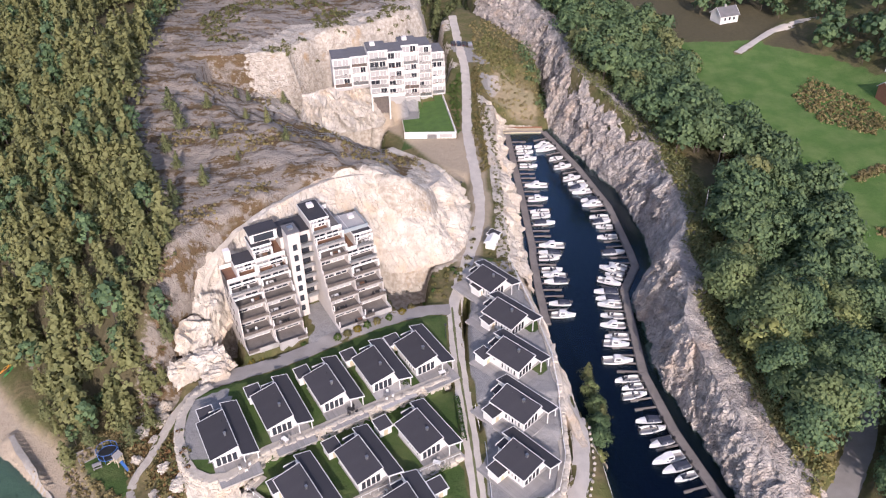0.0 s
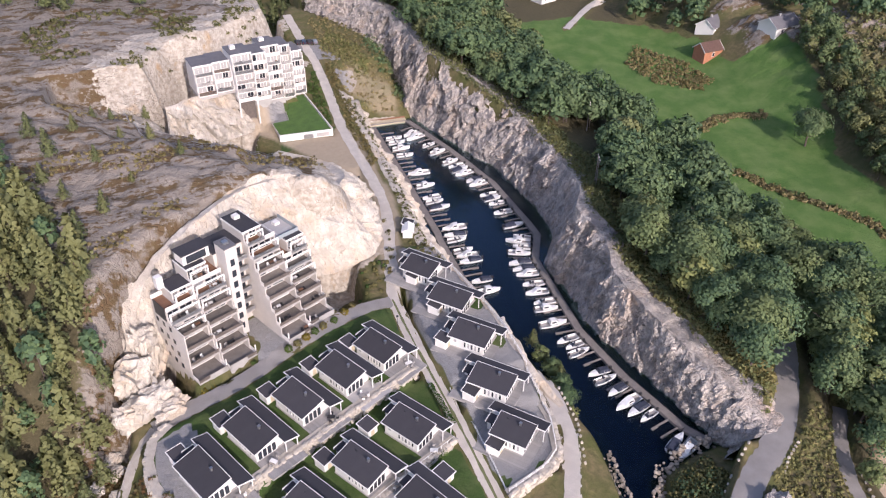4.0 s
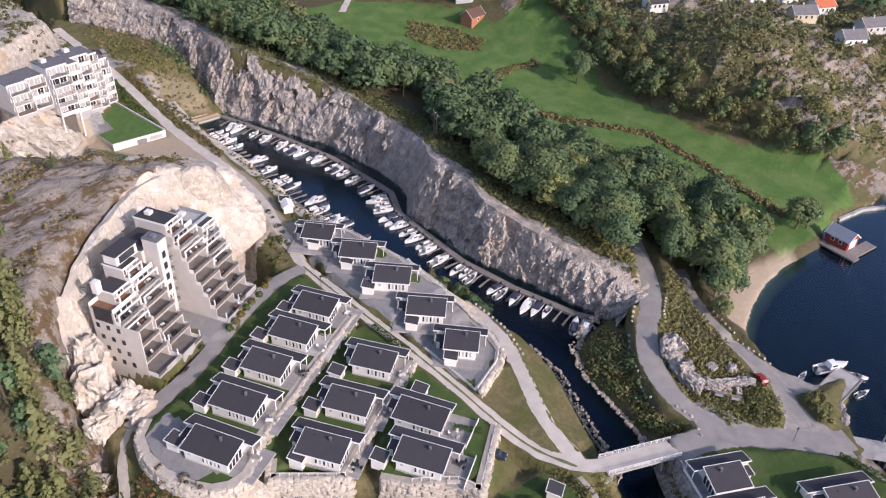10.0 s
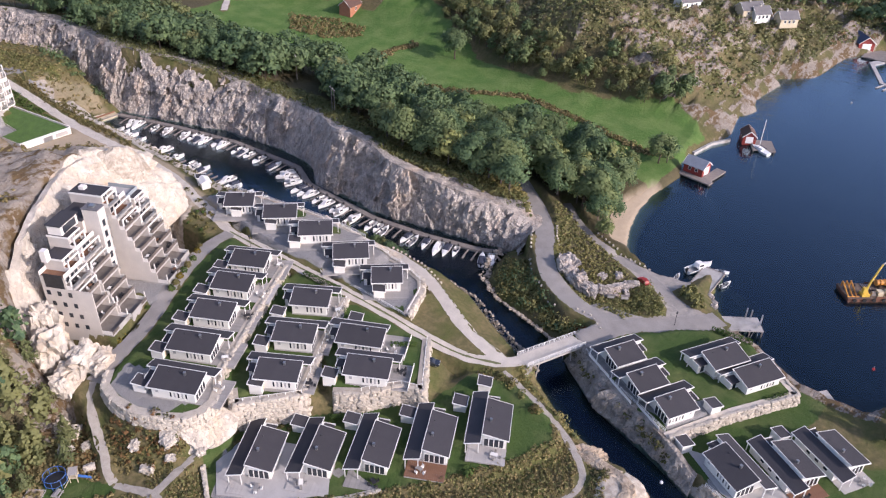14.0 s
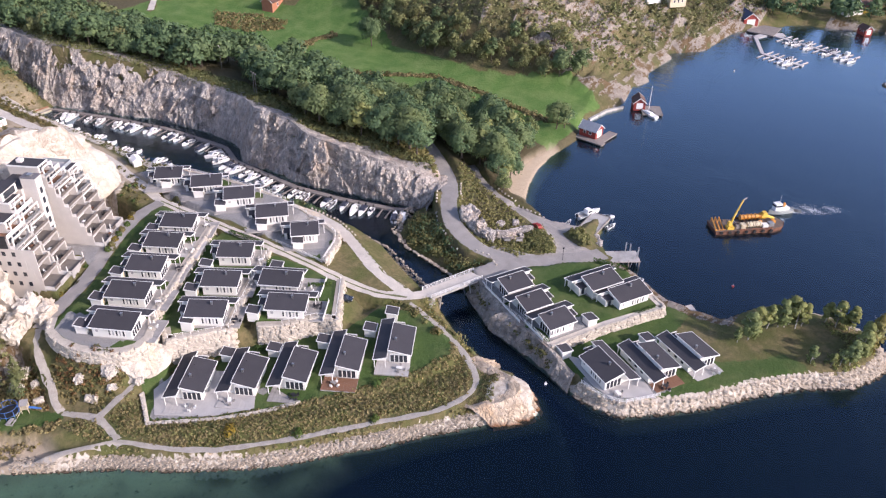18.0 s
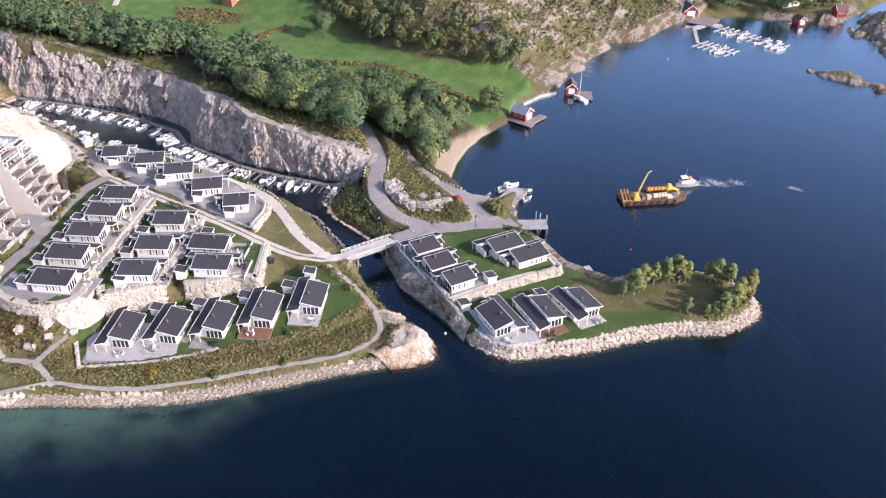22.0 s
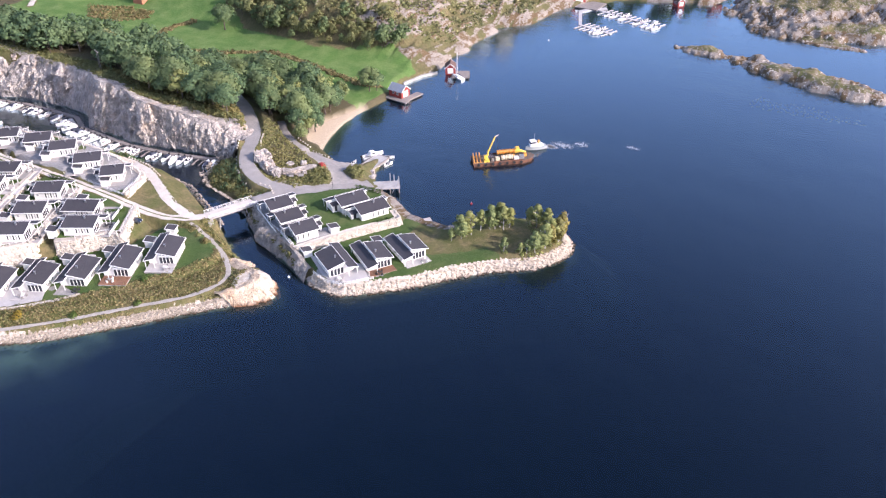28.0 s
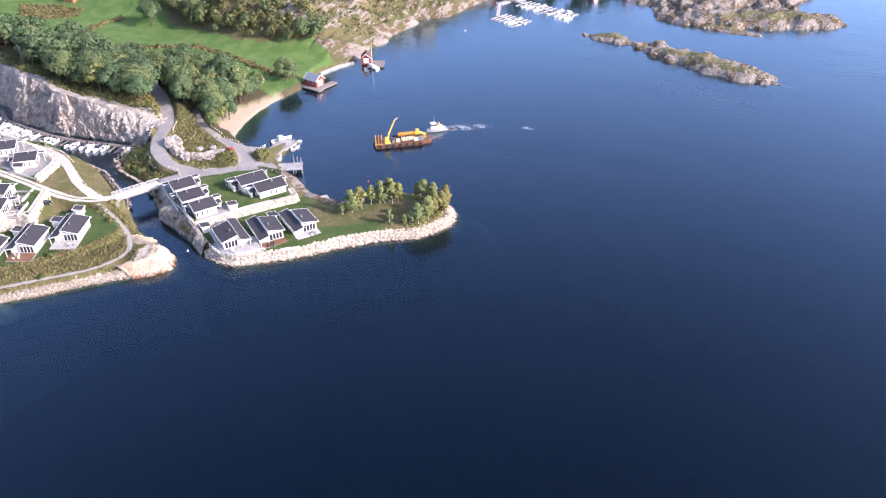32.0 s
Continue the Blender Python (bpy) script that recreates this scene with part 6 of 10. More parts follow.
# small windows and dark panels in the exposed gable
for _i in range(4):
    for _k in range(3):
        part("gable_window", boxes((-0.06, 0.0, 5.2 + _k * 2.6 + 0.7 * _i, 6.1 + _k * 2.6 + 0.7 * _i, 0.9 + _i * 2.9, 2.1 + _i * 2.9)), PANE, _a)
part("gable_wall", boxes((0.01, 0.24, 2.3, 14.2, -3.0, 2.9 * 4)), RENDERED, _a)
part("dark_cladding", boxes((-0.09, 0.0, 8.6, 13.2, 11.7, 15.3)), DARKMETAL, _a, "dark grey wall cladding")
part("chimney", boxes((1.2, 2.6, 12.2, 13.6, 17.4, 20.2)), PLASTER, _a)
part("penthouse", boxes((7.4, 13.6, 11.8, 15.2, 20.3, 22.9)), PLASTER, _a)
part("penthouse_roof", boxes((7.1, 13.9, 11.5, 15.4, 22.9, 23.15)), ROOF, _a)
part("penthouse_window", boxes((8.2, 12.8, 11.72, 11.8, 20.7, 22.5)), PANE, _a)

def prism(poly, z0, z1):
    """An upright block over a plan."""
    bm = bmesh.new()
    lo, hi = [bm.verts.new((x, y, z0)) for x, y in poly], [bm.verts.new((x, y, z1)) for x, y in poly]
    bm.faces.new(hi)
    bm.faces.new(lo[::-1])
    for k in range(len(poly)):
        j = (k + 1) % len(poly)
        bm.faces.new((lo[k], lo[j], hi[j], hi[k]))
    bmesh.ops.recalc_face_normals(bm, faces=bm.faces[:])
    return bm


def upper_flats():
    """White block of bays that step back and down along the slope, with stacked balconies between white fins."""
    b = empty("apartment_block", pose(UPPER_AT[0], UPPER_AT[1], 0, 0, 0, UPPER_TURN), "white stepped apartment block with stacked balconies above a lawn", "flats")
    rng = random.Random(8)
    high = 2.9
    for n, (x0, x1, front, base, storeys) in enumerate(UPPER_BAYS):
        back = front + 9.0
        for i in range(storeys):
            z, f = base + high * i, front + 0.55 * max(0, i - storeys + 3)
            top = z + high
            out = 2.2 - 0.25 * i / storeys
            for c in (x0, x1 - 0.28):
                w = part("side_wall", boxes((c, c + 0.28, f - 0.6, back, z, top)), PLASTER, b)
                part("fin", boxes((c + 0.02, c + 0.26, f - out, f - out + 0.5, z, top - (0.0 if i < storeys - 1 else 0.5)), (c + 0.02, c + 0.26, f - out + 0.5, f - 0.6, z - 0.1, z + 1.0)), PLASTER, w)
            part("storey", boxes((x0 + 0.28, x1 - 0.28, f + 0.5, back - 0.03, z + 0.01, top - 0.01)), PLASTER, b)
            wide = x1 - x0 - 1.5
            for wa, wb in ((x0 + 0.6, x0 + 0.6 + wide * 0.58), (x0 + 0.9 + wide * 0.58, x1 - 0.7)):
                fr = bmesh.new()
                for q in ((wa - 0.08, wa, z + 0.15, top - 0.4), (wb, wb + 0.08, z + 0.15, top - 0.4), (wa, wb, z + 0.1, z + 0.2), (wa, wb, top - 0.45, top - 0.37), ((wa + wb) / 2 - 0.04, (wa + wb) / 2 + 0.04, z + 0.2, top - 0.45)):
                    box(fr, q[0], q[1], f + 0.4, f + 0.52, q[2], q[3])
                w = part("window", fr, TRIM, b)
                part("pane", boxes((wa, wb, f + 0.44, f + 0.495, z + 0.2, top - 0.45)), CURTAINED if rng.random() < 0.7 else PANE, w)
            s = part("balcony", boxes((x0 + 0.28, x1 - 0.28, f - out, f + 0.48, z - 0.22, z + 0.04)), PLASTER, b)
            part("balcony_floor", boxes((x0 + 0.35, x1 - 0.35, f - out + 0.12, f + 0.45, z + 0.045, z + 0.08)), BROWNDECK if rng.random() < 0.25 else OLDDECK, s)
            if rng.random() < 0.35:
                part("parapet", boxes((x0 + 0.28, x1 - 0.28, f - out, f - out + 0.1, z + 0.04, z + 1.0)), PLASTER, s)
            else:
                bm = bmesh.new()
                for k in range(4):
                    box(bm, x0 + 0.3, x1 - 0.3, f - out + 0.02, f - out + 0.06, z + 0.14 + 0.22 * k, z + 0.28 + 0.22 * k)
                box(bm, x0 + 0.28, x1 - 0.28, f - out, f - out + 0.1, z + 0.98, z + 1.05)
                part("balcony_rail", bm, rng.choice((SLATS, METAL, CONCRETE)), s)
            if rng.random() < 0.6:
                c = x0 + 1.0 + rng.random() * (x1 - x0 - 2.8)
                part("balcony_table", boxes((c, c + 0.9, f - 1.3, f - 0.7, z + 0.68, z + 0.74), (c + 0.4, c + 0.5, f - 1.05, f - 0.95, z + 0.08, z + 0.68)), rng.choice((DARKMETAL, TRIM, BROWNDECK)), s)
                part("balcony_chair", boxes((c + 1.0, c + 1.45, f - 1.25, f - 0.8, z + 0.08, z + 0.45), (c + 1.4, c + 1.45, f - 1.25, f - 0.8, z + 0.45, z + 0.9)), rng.choice((DARKMETAL, TRIM, DECKWOOD)), s)
        z, f = base + high * storeys, front + 0.55 * min(2, storeys - 1)
        r = part("roof", boxes((x0 - 0.05, x1 + 0.05, f - 0.8, back, z + 0.002 * n, z + 0.2)), GREYROOF, b)
        part("roof_edge", boxes((x0 - 0.08, x1 + 0.08, f - 0.9, f - 0.8, z - 0.2, z + 0.3)), TRIM, r)
        if n in (2, 4):
            part("roof_hatch", boxes((x0 + 1.4, x0 + 3.0, back - 4, back - 2.2, z + 0.2, z + 1.2)), PLASTER, r)
        if n == 2:
            part("undercroft", boxes((x0 + 0.3, x1 - 0.3, f + 0.3, back, 16.8, base - 0.02)), SLATS, b, "weathered slatted undercroft wall")
            for c in (x0 + 0.3, x1 - 0.3):
                part("pillar", boxes((c - 0.22, c + 0.22, front - 1.9, front - 1.46, 16.5, base - 0.22)), PLASTER, b)
        else:
            part("terrace_base", boxes((x0 + 0.02, x1 - 0.02, front - 2.0, back, base - (3.2 if n > 2 else 1.2), base - 0.24)), CONCRETE, b)
    return b


upper_flats()
cliff("quarry_ledge", [(-44, 229, 18), (-33, 233, 16.5), (-24, 237.6, 15.2), (-18.8, 242.5, 14.6), (-16.6, 248, 14.6)], [(-44, 237, 28.2), (-35.5, 241.6, 28.8), (-28.5, 243.6, 28.4), (-23.2, 245.6, 27.0), (-20.6, 250.5, 22)], BLASTED, "pale rough rock slope under the upper flats", 0.6, 20, 1.7, seed=8, over=0.3, tall=0.8)

# the lawn beside the upper flats, on its retaining wall
LAWN = [(-11.0, 235.2), (5.7, 235.2), (1.2, 266.4), (-6.4, 261.8), (-6.6, 245.8), (-12.2, 244.6)]
_g = empty("lawn_terrace_wall", pose(0, 0, 0), "white rendered garden wall with garage doors under a lawn", "wall")
part("lawn_slab", prism(LAWN, 12.0, 15.35), PLASTER, _g)
part("front_wall", boxes((-11.2, 6.0, 234.8, 235.15, 11.8, 15.5)), PLASTER, _g)
part("side_wall", prism([(5.75, 235.2), (6.1, 235.2), (1.6, 267.2), (1.25, 267.2)], 12.0, 15.9), PLASTER, _g)
part("coping", boxes((-11.3, 6.15, 234.7, 235.2, 15.5, 15.6)), TRIM, _g)
part("lawn", prism([(-10.9, 235.3), (5.6, 235.3), (1.15, 266.2), (-6.3, 261.7), (-6.5, 245.7), (-12.05, 244.5)], 15.35, 15.43), surface("lawn_turf", (0.085, 0.165, 0.03), (0.05, 0.105, 0.02), 2.0, 0.95, 0.3), _g)
part("garage_door", boxes((-3.6, -0.4, 234.74, 234.8, 12.6, 14.9)), METAL, _g)
part("garage_door", boxes((0.6, 4.8, 234.74, 234.8, 13.6, 14.9)), CONCRETE, _g)

# ---- bridge ----
_br = empty("road_bridge", pose(18.6, 59.1, 6.2, 0, 0, math.degrees(math.atan2(-5.9, 14.6))), "narrow concrete road bridge with pale railings over the canal", "bridge")
part("deck", boxes((-0.6, 16.4, -2.3, 2.3, -0.55, 0.08)), CONCRETE, _br)
part("carriageway", boxes((-0.6, 16.4, -2.0, 2.0, 0.08, 0.12)), GRAVEL, _br)
for _y in (-1.6, 0, 1.6):
    part("girder", boxes((0.3, 15.5, _y - 0.18, _y + 0.18, -1.15, -0.55)), DARKMETAL, _br)
for _x in (-1.2, 15.0):
    part("abutment", boxes((_x, _x + 1.8, -2.5, 2.5, -7.5, -0.55)), CONCRETE, _br)
for _x, _d in ((3.2, 0.9), (12.4, -0.9)):
    for _y in (-1.7, 1.7):
        _bm = bmesh.new()
        tube(_bm, (_x - _d, _y, -7.0), (_x, _y, -0.9), 0.16)
        part("leg", _bm, CONCRETE, _br)
for _y in (-2.2, 2.2):
    _r = part("railing", boxes((-0.6, 16.4, _y - 0.05, _y + 0.05, 1.02, 1.12), (-0.6, 16.4, _y - 0.03, _y + 0.03, 0.3, 0.36), (-0.6, 16.4, _y - 0.03, _y + 0.03, 0.66, 0.72)), TRIM, _br)
    for _k in range(12):
        part("railing_post", boxes((-0.5 + _k * 1.53, -0.4 + _k * 1.53, _y - 0.05, _y + 0.05, 0.08, 1.02)), TRIM, _r)

# ---- docks and boats ----
DOCK_WEST = [(25.6, 262.4), (26.9, 222), (27.6, 188.7), (27.2, 185.1), (27.3, 168.7), (27.8, 154.9)]
DOCK_EAST = [(39.4, 264.0), (48, 236.9), (54.1, 211.7), (55.9, 186.1), (56.0, 179.7), (50.4, 168.2), (48.9, 136.6), (51.8, 118.1), (56.8, 100), (60.2, 94.5)]


def path_at(line, s):
    for a, b in zip(line[:-1], line[1:]):
        L = math.dist(a, b)
        if s <= L or b == line[-1]:
            t = ((b[0] - a[0]) / L, (b[1] - a[1]) / L)
            return (a[0] + t[0] * s, a[1] + t[1] * s), t
        s -= L


def dock(line, side, fingers, label):
    d = empty("boat_dock", Matrix(), label, "dock")
    for a, b in zip(line[:-1], line[1:]):
        L = math.dist(a, b)
        turn = math.atan2(b[1] - a[1], b[0] - a[0])
        n = max(1, round(L / 9.0))
        for k in range(n):
            q = part("pontoon", boxes((0.04, L / n - 0.04, -1.1, 1.1, -0.25, 0.5)), DOCKWOOD, d)
            q.matrix_world = pose(a[0], a[1], 0, 0, 0, math.degrees(turn)) @ pose(L / n * k, 0, 0)
            for y in (-1.05, 0.93):
                part("kerb", boxes((0.1, L / n - 0.1, y, y + 0.12, 0.5, 0.6)), DARKMETAL if y > 0 else DOCKWOOD, q)
    finger = None
    for s in fingers:
        (x, y), t = path_at(line, s)
        turn = math.degrees(math.atan2(t[1], t[0])) + (90 if side > 0 else -90)
        if finger is None:
            finger = part("finger", boxes((1.1, 6.3, -0.22, 0.22, 0.12, 0.34), (4.4, 6.2, -0.3, 0.3, -0.2, 0.12)), DOCKWOOD, d)
            f = finger
        else:
            f = part("finger", finger.data, None, d)
        f.matrix_world = pose(x, y, 0, 0, 0, turn)
    return d


_e = empty("end_deck", pose(24.4, 263.6, 0, 0, 0, 1), "tan timber deck across the end of the boat basin", "dock")
part("deck", boxes((0, 14.6, 0, 2.6, -0.4, 0.75)), SKIRT, _e)
part("kerb", boxes((0, 14.6, -0.1, 0.12, 0.5, 0.95)), DOCKWOOD, _e)
part("back_beam", boxes((0, 14.6, 2.6, 2.9, 0.2, 1.3)), BROWNDECK, _e)
BERTHS_EAST = [9.9, 12.9, 20.4, 26.5, 35.1, 38.6, 41.3, 44.1, 49.4, 52.2, 60.6, 63.2, 66.1, 71.6, 79.5, 88.6, 91.2, 93.9, 97.0, 99.8, 102.8, 105.4, 110, 113.8, 118.2, 120.9, 127, 132.6, 135.2, 137.8, 145.7, 148.4, 151.9, 156.2, 158.9, 161.6, 168.9, 171.8]
BERTHS_WEST = [11.1, 14.6, 19.2, 24.4, 37.8, 46.2, 53.7, 56.5, 60.2, 72.5, 75.6, 78.7, 84.4, 87.1, 89.8, 99.5, 104.4]
dock(DOCK_EAST, -1, [5 + 2.85 * k for k in range(59)], "long grey timber pontoon dock with mooring fingers under the cliff")
dock(DOCK_WEST, 1, [6 + 2.9 * k for k in range(35)], "long grey timber pontoon dock with mooring fingers below the road")


def hull_rings(L, beam, high, n=11):
    rings = []
    for k in range(n):
        s = k / (n - 1)
        w = beam / 2 * (0.86 + 0.14 * math.sin(math.pi * min(1, s * 1.6))) * (1 - max(0, (s - 0.45) / 0.55) ** 2.3)
        sheer = high * (0.86 + 0.3 * s * s)
        keel = -0.32 + 0.55 * max(0, (s - 0.6) / 0.4) ** 2 * high
        rings.append((s * L - L / 2, max(w, 0.03), sheer, keel))
    return rings


def boat(kind, L, label):
    """A small motor boat, bow along +x."""
    beam, high = L * 0.36, 0.62 + 0.05 * L
    b = empty("motor_boat", Matrix(), label, "boat", "moored boats")
    rings = hull_rings(L, beam, high)
    bm = bmesh.new()
    rows = []
    for x, w, s, k in rings:
        rows.append([bm.verts.new(p) for p in ((x, -w, s), (x, -w * 0.88, s * 0.35), (x, -w * 0.45, k * 0.6), (x, 0, k), (x, w * 0.45, k * 0.6), (x, w * 0.88, s * 0.35), (x, w, s))])
    for a, c in zip(rows[:-1], rows[1:]):
        for k in range(6):
            bm.faces.new((a[k], a[k + 1], c[k + 1], c[k])[::-1])
    bm.faces.new(rows[0])
    part("hull", bm, GEL, b)
    # gunwale and foredeck
    bm = bmesh.new()
    inner = [(x + (0.12 if i == 0 else 0), max(w - 0.16, 0.01), s) for i, (x, w, s, k) in enumerate(rings)]
    o = [[bm.verts.new((x, sgn * w, s + 0.03)) for x, w, s, k in rings] for sgn in (-1, 1)]
    q = [[bm.verts.new((x, sgn * w, s + 0.03)) for x, w, s in inner] for sgn in (-1, 1)]
    for k in range(len(rings) - 1):
        bm.faces.new((o[0][k], o[0][k + 1], q[0][k + 1], q[0][k]))
        bm.faces.new((q[1][k], q[1][k + 1], o[1][k + 1], o[1][k]))
    part("gunwale", bm, GEL, b)
    cut = {"open": 7, "cabin": 6, "covered": 6, "cruiser": 6}[kind]
    bm = bmesh.new()
    top = [[bm.verts.new((x, sgn * w, s + (0.05 if sgn else 0.16))) for x, w, s in inner[cut:]] for sgn in (-1, 0, 1)]
    for k in range(len(inner) - cut - 1):
        bm.faces.new((top[0][k], top[0][k + 1], top[1][k + 1], top[1][k]))
        bm.faces.new((top[1][k], top[1][k + 1], top[2][k + 1], top[2][k]))
    part("foredeck", bm, GEL, b)
    bm = bmesh.new()
    fl = [[bm.verts.new((x, sgn * w * 0.9, 0.28)) for x, w, s in inner[:cut + 2]] for sgn in (-1, 1)]
    for k in range(cut + 1):
        bm.faces.new((fl[0][k], fl[0][k + 1], fl[1][k + 1], fl[1][k]))
    part("cockpit_floor", bm, surface("boat_floor", (0.45, 0.42, 0.38), (0.36, 0.34, 0.31), 0.5, 0.7, 0.1) if "boat_floor" not in bpy.data.materials else bpy.data.materials["boat_floor"], b)
    xs, ws, ss = inner[cut][0], inner[cut][1], inner[cut][2]
    bm = bmesh.new()
    hexa(bm, [(xs - 0.5, -ws * 0.9, ss + 0.5), (xs - 0.46, -ws * 0.9, ss + 0.5), (xs - 0.46, ws * 0.9, ss + 0.5), (xs - 0.5, ws * 0.9, ss + 0.5), (xs - 0.02, -ws, ss), (xs + 0.04, -ws, ss), (xs + 0.04, ws, ss), (xs - 0.02, ws, ss)])
    part("windscreen", bm, PANE, b)
    for y in (-0.35, 0.35):
        part("seat", boxes((xs - 1.5, xs - 1.0, y * beam - 0.22, y * beam + 0.22, 0.28, 0.72), (xs - 1.6, xs - 1.5, y * beam - 0.22, y * beam + 0.22, 0.5, 1.1)), GEL if kind != "open" else CANVAS, b)
    part("outboard_motor", boxes((-L / 2 - 0.5, -L / 2 + 0.05, -0.2, 0.2, high * 0.8, high + 0.55), (-L / 2 - 0.3, -L / 2 - 0.12, -0.1, 0.1, -0.4, high * 0.8)), BLACK, b)
    if kind == "cabin" or kind == "cruiser":
        bm = bmesh.new()
        w, z = beam * 0.36, high
        hexa(bm, [(xs - 1.9, -w, z * 0.9), (xs + L * 0.12, -w * 0.9, z), (xs + L * 0.12, w * 0.9, z), (xs - 1.9, w, z * 0.9), (xs - 1.7, -w * 0.8, z + 1.0), (xs - 0.3, -w * 0.75, z + 1.0), (xs - 0.3, w * 0.75, z + 1.0), (xs - 1.7, w * 0.8, z + 1.0)])
        c = part("cabin", bm, GEL, b)
        part("cabin_window", boxes((xs - 1.5, xs - 0.3, -w * 0.96, w * 0.96, z + 0.35, z + 0.75)), PANE, c)
    if kind == "covered":
        bm = bmesh.new()
        w = beam * 0.44
        hexa(bm, [(-L / 2 + 0.15, -w, high * 0.9), (xs - 0.1, -w * 0.95, high), (xs - 0.1, w * 0.95, high), (-L / 2 + 0.15, w, high * 0.9), (-L / 2 + 0.5, -w * 0.5, high + 0.3), (xs - 0.5, -w * 0.7, high + 0.75), (xs - 0.5, w * 0.7, high + 0.75), (-L / 2 + 0.5, w * 0.5, high + 0.3)])
        part("canopy", bm, CANVAS, b, "dark blue canvas boat canopy")
    return b


FLEET = [("open", 5.2, "open white motor boat with outboard moored at the dock"), ("covered", 5.8, "white motor boat under a dark canopy at the dock"), ("cabin", 6.4, "white cabin motor boat moored at the dock"), ("open", 6.0, "white bow-rider boat with dark seats at the dock"), ("covered", 6.6, "long white boat with dark canopy at the dock"), ("cruiser", 7.4, "large white cabin cruiser moored at the dock")]
BOATS = {}
_rng = random.Random(5)


def moor(kind, m):
    if kind not in BOATS:
        BOATS[kind] = boat(*FLEET[kind])
        BOATS[kind].matrix_world = m
    else:
        copy_thing(BOATS[kind], m)


for _line, _side, _berths in ((DOCK_EAST, -1, BERTHS_EAST), (DOCK_WEST, 1, BERTHS_WEST)):
    for _s in _berths:
        _k = _rng.choice((0, 0, 1, 2, 2, 3, 3, 4, 5))
        (_x, _y), _t = path_at(_line, _s)
        _turn = math.degrees(math.atan2(_t[1], _t[0])) + (90 if _side > 0 else -90)
        _o = 1.5 + FLEET[_k][1] / 2 + _rng.uniform(0, 0.4)
        _dx, _dy = math.cos(radians(_turn)), math.sin(radians(_turn))
        moor(_k, pose(_x + _dx * _o, _y + _dy * _o, 0.02, 0, 0, _turn + (180 if _rng.random() < 0.35 else 0) + _rng.uniform(-4, 4)))

# ---- stone walls and banks ----
def stone_mesh(seed, material):
    r = random.Random(seed)
    bm = bmesh.new()
    bmesh.ops.create_cube(bm, size=1.0)
    bmesh.ops.subdivide_edges(bm, edges=bm.edges[:], cuts=1, use_grid_fill=True)
    for v in bm.verts:
        d = v.co.length
        v.co *= (0.62 / d) ** 0.45
        v.co += Vector((r.uniform(-1, 1), r.uniform(-1, 1), r.uniform(-1, 1))) * 0.09
    me = bpy.data.meshes.new("stone")
    bm.normal_update()
    bm.to_mesh(me)
    bm.free()
    me.materials.append(material)
    return me


STONES = [stone_mesh(k, STONE) for k in range(9)]
SHORE_STONES = [stone_mesh(20 + k, SHORESTONE) for k in range(9)]


def pile(parent, spots, keep=140, stones=None):
    """Stones at (x, y, z, size x, y, z, turn): the first ones as parts, the rest joined."""
    stones = stones or STONES
    for x, y, z, a, b, c, turn in spots[:keep]:
        q = part("stone", stones[int(abs(x * 7 + y * 3)) % 9], None, parent)
        q.matrix_world = pose(x, y, z, 0, 0, turn) @ Matrix.Diagonal((a, b, c, 1))
    if len(spots) > keep:
        verts, faces = [], []
        for x, y, z, a, b, c, turn in spots[keep:]:
            me = stones[int(abs(x * 7 + y * 3)) % 9]
            m = pose(x, y, z, 0, 0, turn) @ Matrix.Diagonal((a, b, c, 1))
            o = len(verts)
            verts += [m @ v.co for v in me.vertices]
            faces += [[o + i for i in p.vertices] for p in me.polygons]
        me = mesh_of("stone_fill", verts, faces)
        tagged(part("stone_fill", me, stones[0].materials[0], parent), kind="stuff")


